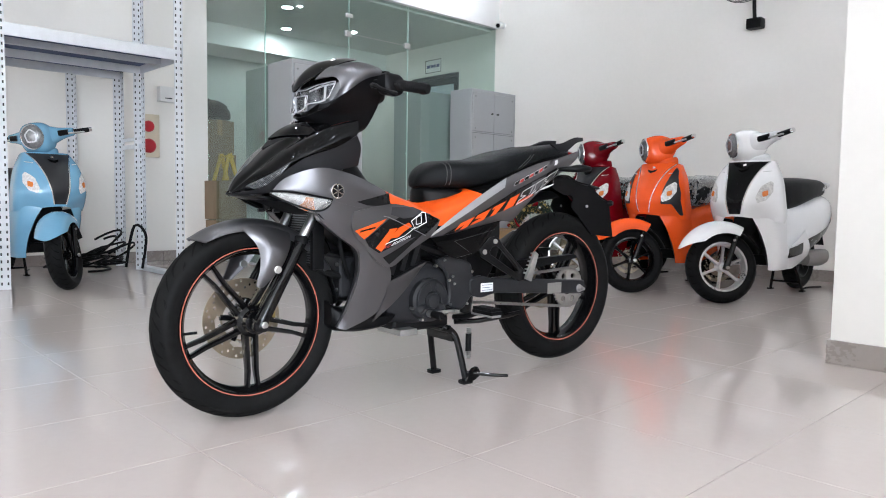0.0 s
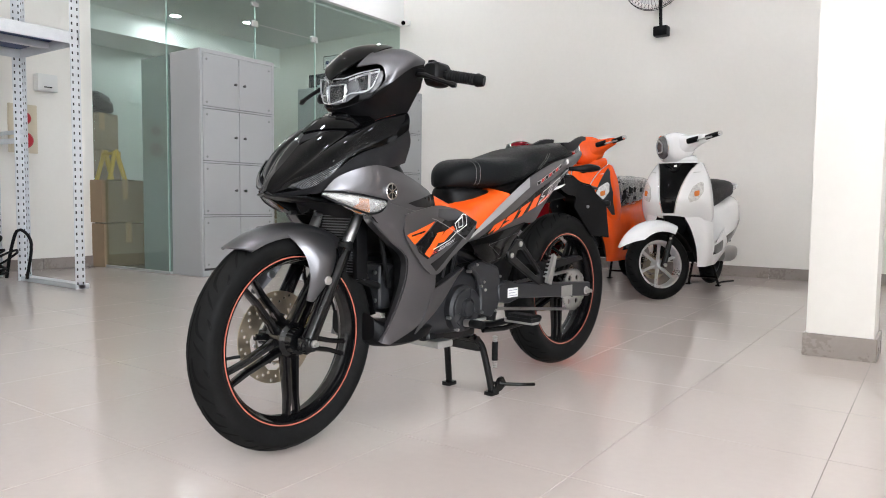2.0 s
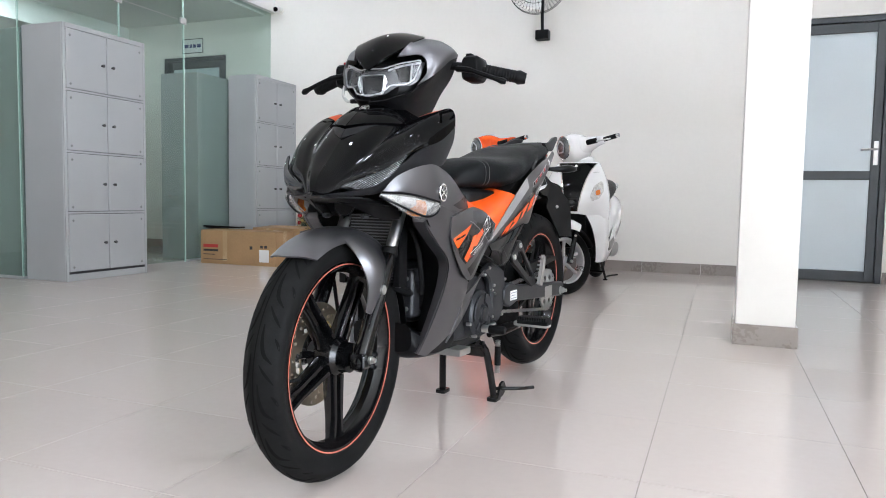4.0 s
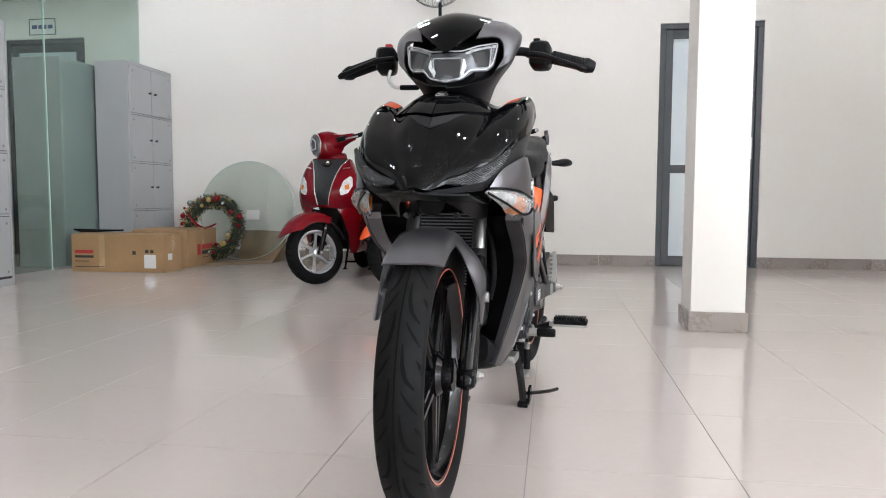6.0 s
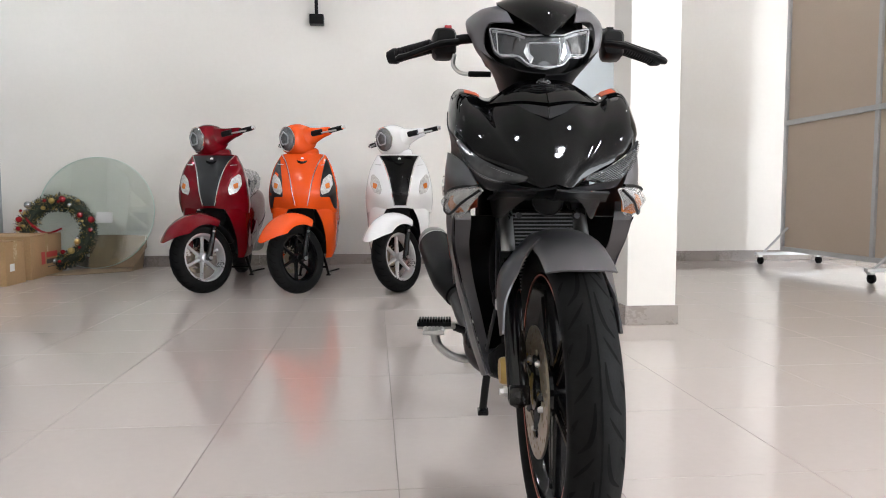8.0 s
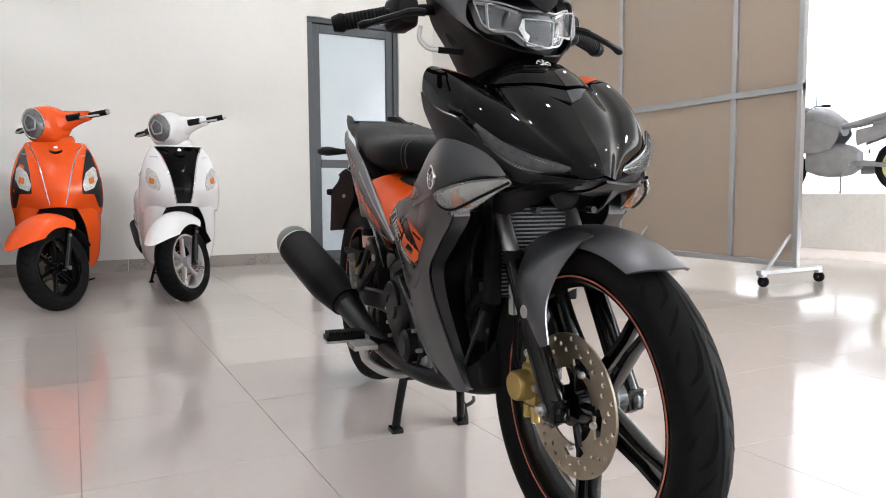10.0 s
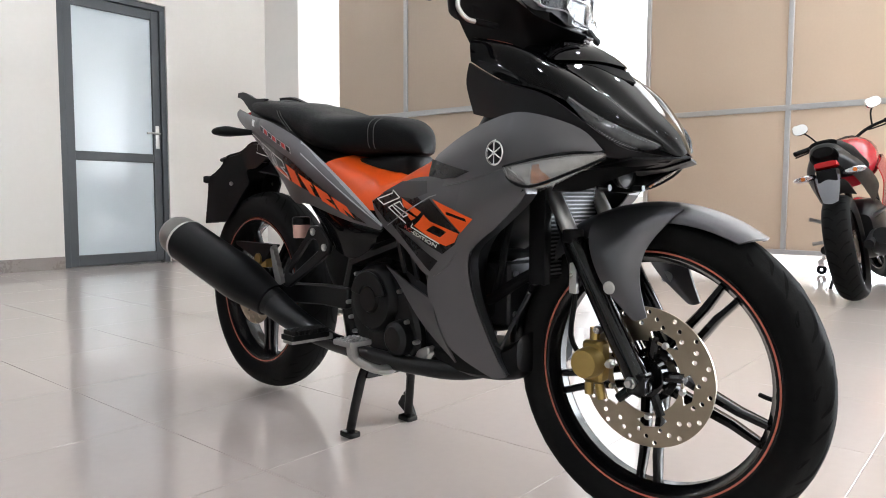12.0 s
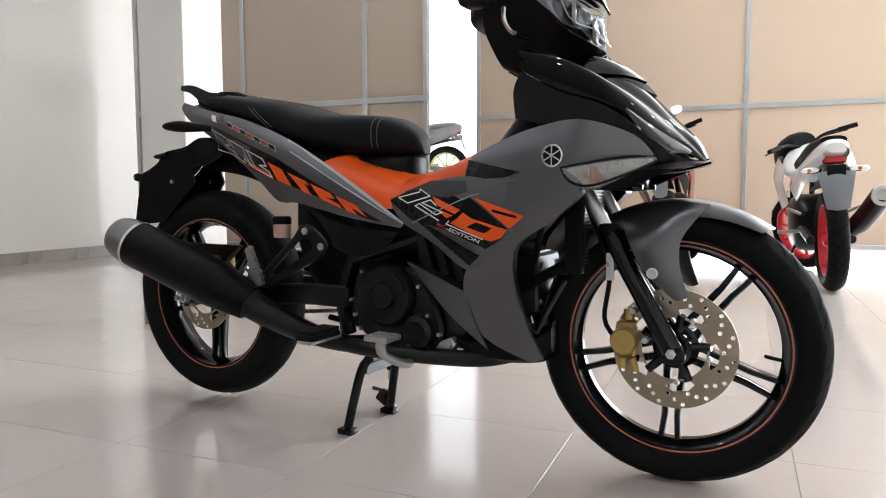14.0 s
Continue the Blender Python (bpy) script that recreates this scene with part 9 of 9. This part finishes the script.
cab = thing("cable_coil", None, "tangled coil of black cables on the floor", "cable")
rng = random.Random(8)
for k in range(16):
    cx, cy, cz = -4.35 + rng.uniform(-0.3, 0.25), 1.0 + rng.uniform(-0.3, 0.12), 0.015
    r = rng.uniform(0.12, 0.30)
    tilt = rng.uniform(0.0, 0.9)
    a0 = rng.uniform(0, 6.28)
    pts = []
    for i in range(22):
        a = a0 + i / 21 * rng.uniform(4.2, 6.0)
        pts.append((cx + r * math.cos(a), cy + 0.7 * r * math.sin(a), cz + max(0.0, tilt * r * (0.6 + math.sin(a + 1.0) * 0.6)) + 0.01 * k * 0.8))
    part("cable", rod_bm(spline(pts, 44), 0.009, 7), M_RUBBER, cab)
part("cable", rod_bm(spline([(-4.30, 1.30, 0.02), (-4.26, 1.32, 0.30), (-4.30, 1.25, 0.40), (-4.36, 1.22, 0.25), (-4.40, 1.2, 0.03)], 24), 0.012, 8), M_RUBBER, cab)

# ---- wall fixtures ----
al = thing("fire_alarm_panel", pose(WX, 1.58, 1.03), "cream fire alarm box with two red bells", "alarm")
part("panel", box_bm(0.0, 0.035, 0.0, 0.23, 0.0, 0.42, 0.006), M_CREAMBOX, al)
for z, r in ((0.30, 0.055), (0.11, 0.07)):
    part("bell", lathe_bm([(0.035, r), (0.05, r), (0.065, r * 0.8), (0.07, r * 0.3), (0.075, 0.0)], 24, "x", (0, 0.12, z)), M_REDALARM, al, "round red bell")
sk2 = thing("wall_speaker", pose(WX, 1.80, 1.58), "small white box mounted on the wall", "box")
part("case", box_bm(0.0, 0.09, 0.0, 0.17, 0.0, 0.15, 0.012), M_WHITEPLASTIC, sk2)
part("case_slot", box_bm(0.09, 0.0915, 0.05, 0.12, 0.03, 0.04), M_HOLE_SHADE, sk2)
sc = thing("security_camera", pose(-3.86, NY, 2.74), "small white security camera in the corner", "camera")
part("base", lathe_bm([(0.0, 0.035), (-0.012, 0.035), (-0.02, 0.02), (-0.05, 0.016)], 20, "y"), M_WHITEPLASTIC, sc)
part("barrel", rod_bm([(0.0, -0.05, 0.0), (0.02, -0.13, -0.02)], 0.036, 20), M_WHITEPLASTIC, sc)
part("lens", rod_bm([(0.0195, -0.128, -0.0195), (0.0212, -0.135, -0.0212)], 0.025, 20), M_GLOSSBLACK, sc, "dark glass lens")
sg = thing("door_sign", pose(-5.25, NY - 0.012, 2.335), "white office sign with dark lettering above the door", "sign")
part("board", box_bm(0.0, 0.31, 0.0, 0.008, 0.0, 0.17, 0.002, 1), M_PAPER, sg)
fr_ = bmesh.new()
for b in ((0, 0.31, 0.0, 0.008), (0, 0.31, 0.162, 0.17), (0, 0.008, 0.008, 0.162), (0.302, 0.31, 0.008, 0.162)):
    box_bm(b[0], b[1], -0.002, 0.0, b[2], b[3], bm=fr_)
part("border", fr_, M_BLACKINK, sg)
for x0, x1 in ((0.035, 0.095), (0.110, 0.150), (0.160, 0.205), (0.220, 0.275)):
    part("print_bar", box_bm(x0, x1, -0.0015, 0.0, 0.065, 0.105), mat("blue_print", (0.03, 0.05, 0.16), 0.5), sg)

fan = thing("wall_fan", pose(-0.83, NY, 2.235), "black wall fan with a wire cage", "fan")
part("bracket", box_bm(-0.065, 0.065, -0.10, 0.0, -0.03, 0.06, 0.012), M_BLACKPLASTIC, fan, "black wall bracket")
part("arm", rod_bm(spline([(0, -0.07, 0.05), (0, -0.09, 0.18), (0, -0.10, 0.32), (0, -0.14, 0.40)], 12), 0.016, 12), M_BLACKPLASTIC, fan)
part("motor", lathe_bm([(-0.05, 0.03), (-0.06, 0.07), (-0.20, 0.075), (-0.24, 0.05)], 24, "y", (0, -0.02, 0.44)), M_BLACKPLASTIC, fan, "black motor housing")
for k in range(3):
    a = radians(120 * k + 20)
    bl_ = loft_bm([[(0.05 * math.cos(a - 0.3), -0.30, 0.44 + 0.05 * math.sin(a - 0.3)), (0.15 * math.cos(a - 0.45), -0.31, 0.44 + 0.15 * math.sin(a - 0.45)), (0.24 * math.cos(a - 0.35), -0.315, 0.44 + 0.24 * math.sin(a - 0.35))],
                   [(0.05 * math.cos(a + 0.3), -0.28, 0.44 + 0.05 * math.sin(a + 0.3)), (0.15 * math.cos(a + 0.4), -0.275, 0.44 + 0.15 * math.sin(a + 0.4)), (0.24 * math.cos(a + 0.3), -0.27, 0.44 + 0.24 * math.sin(a + 0.3))]], 8, 5, 0.004)
    part("blade", bl_, M_STEEL, fan, "grey fan blade")
cage = bmesh.new()
for r, y in ((0.285, -0.29), (0.28, -0.31), (0.20, -0.36), (0.10, -0.375)):
    rod_bm([(r * math.cos(2 * math.pi * k / 48), y, 0.44 + r * math.sin(2 * math.pi * k / 48)) for k in range(49)], 0.003, 6, cage, cap=False)
for k in range(48):
    a = 2 * math.pi * k / 48
    rod_bm(spline([(0.04 * math.cos(a), -0.378, 0.44 + 0.04 * math.sin(a)), (0.20 * math.cos(a), -0.36, 0.44 + 0.20 * math.sin(a)), (0.285 * math.cos(a), -0.29, 0.44 + 0.285 * math.sin(a)),
                   (0.20 * math.cos(a), -0.22, 0.44 + 0.20 * math.sin(a)), (0.07 * math.cos(a), -0.20, 0.44 + 0.07 * math.sin(a))], 8), 0.0016, 4, cage)
part("cage", cage, M_BLACKPLASTIC, fan, "black wire cage")

ld = thing("step_ladder", pose(-5.45, 2.74, 0, 0, 0, 90), "folding yellow step ladder in the office", "ladder")
for y in (0.0, 0.36):
    part("rail", rod_bm([(0.30, y, 0.0), (0.0, y + (0.08 if y == 0 else -0.08), 1.14)], 0.024, 8), M_YELLOW, ld)
    part("rear_leg", rod_bm([(-0.30, y, 0.0), (-0.01, y + (0.08 if y == 0 else -0.08), 1.12)], 0.022, 8), M_YELLOW, ld)
for k in range(4):
    z = 0.28 + 0.275 * k
    part("step", box_bm(0.30 - 0.26 * z - 0.05, 0.30 - 0.26 * z + 0.05, 0.02 + 0.07 * z, 0.34 - 0.07 * z, z - 0.015, z + 0.01, 0.004), M_YELLOW, ld)

# ---- floor tiles ----
floor = tagged(obj_from_bm("floor", box_bm(OFFICE_W - 0.1, EX + 0.2, SY - 0.2, NY + 0.18, -0.12, -0.0018), M_GROUT),
               "polished beige porcelain tile floor with thin grey joints", "floor", kind="structure")
TX, TY, TX0, TY0 = 0.4825, 0.493, -0.274, 0.253
tile_bm = box_bm(0.0009, TX - 0.0009, 0.0009, TY - 0.0009, -0.009, 0.0, 0.0004, 1)
tile = part("floor_tile", tile_bm, M_TILE, floor)
for face in tile.data.polygons:
    face.use_smooth = False
rest, first = [], True
for i in range(-17, 15):
    for j in range(-15, 12):
        x, y = TX0 + i * TX, TY0 + j * TY
        if x > EX or y > NY or (x < WX - 0.5 and y < GY - 0.5):
            continue
        if -3.2 < x < 3.2 and -1.9 < y < 5.4:
            ob = tile if first else new("floor_tile", tile.data)
            first, ob.parent = False, floor
            ob.location = (x, y, 0.0)
        else:
            rest.append((x, y))
verts, faces = [], []
for x, y in rest:
    k = len(verts)
    a, b, c, d = x + 0.0010, x + TX - 0.0010, y + 0.0010, y + TY - 0.0010
    verts += [(a, c, -0.001), (b, c, -0.001), (b, d, -0.001), (a, d, -0.001), (a, c, -0.009), (b, c, -0.009), (b, d, -0.009), (a, d, -0.009)]
    faces += [(k, k + 1, k + 2, k + 3)] + [(k + e, k + (e + 1) % 4, k + 4 + (e + 1) % 4, k + 4 + e) for e in range(4)]
me = bpy.data.meshes.new("far_floor_tiles")
me.from_pydata(verts, [], faces)
me.materials.append(M_TILE)
far_tiles = new("far_floor_tiles", me)
far_tiles.parent = floor
tagged(far_tiles, "polished beige floor tiles towards the walls", kind="stuff")
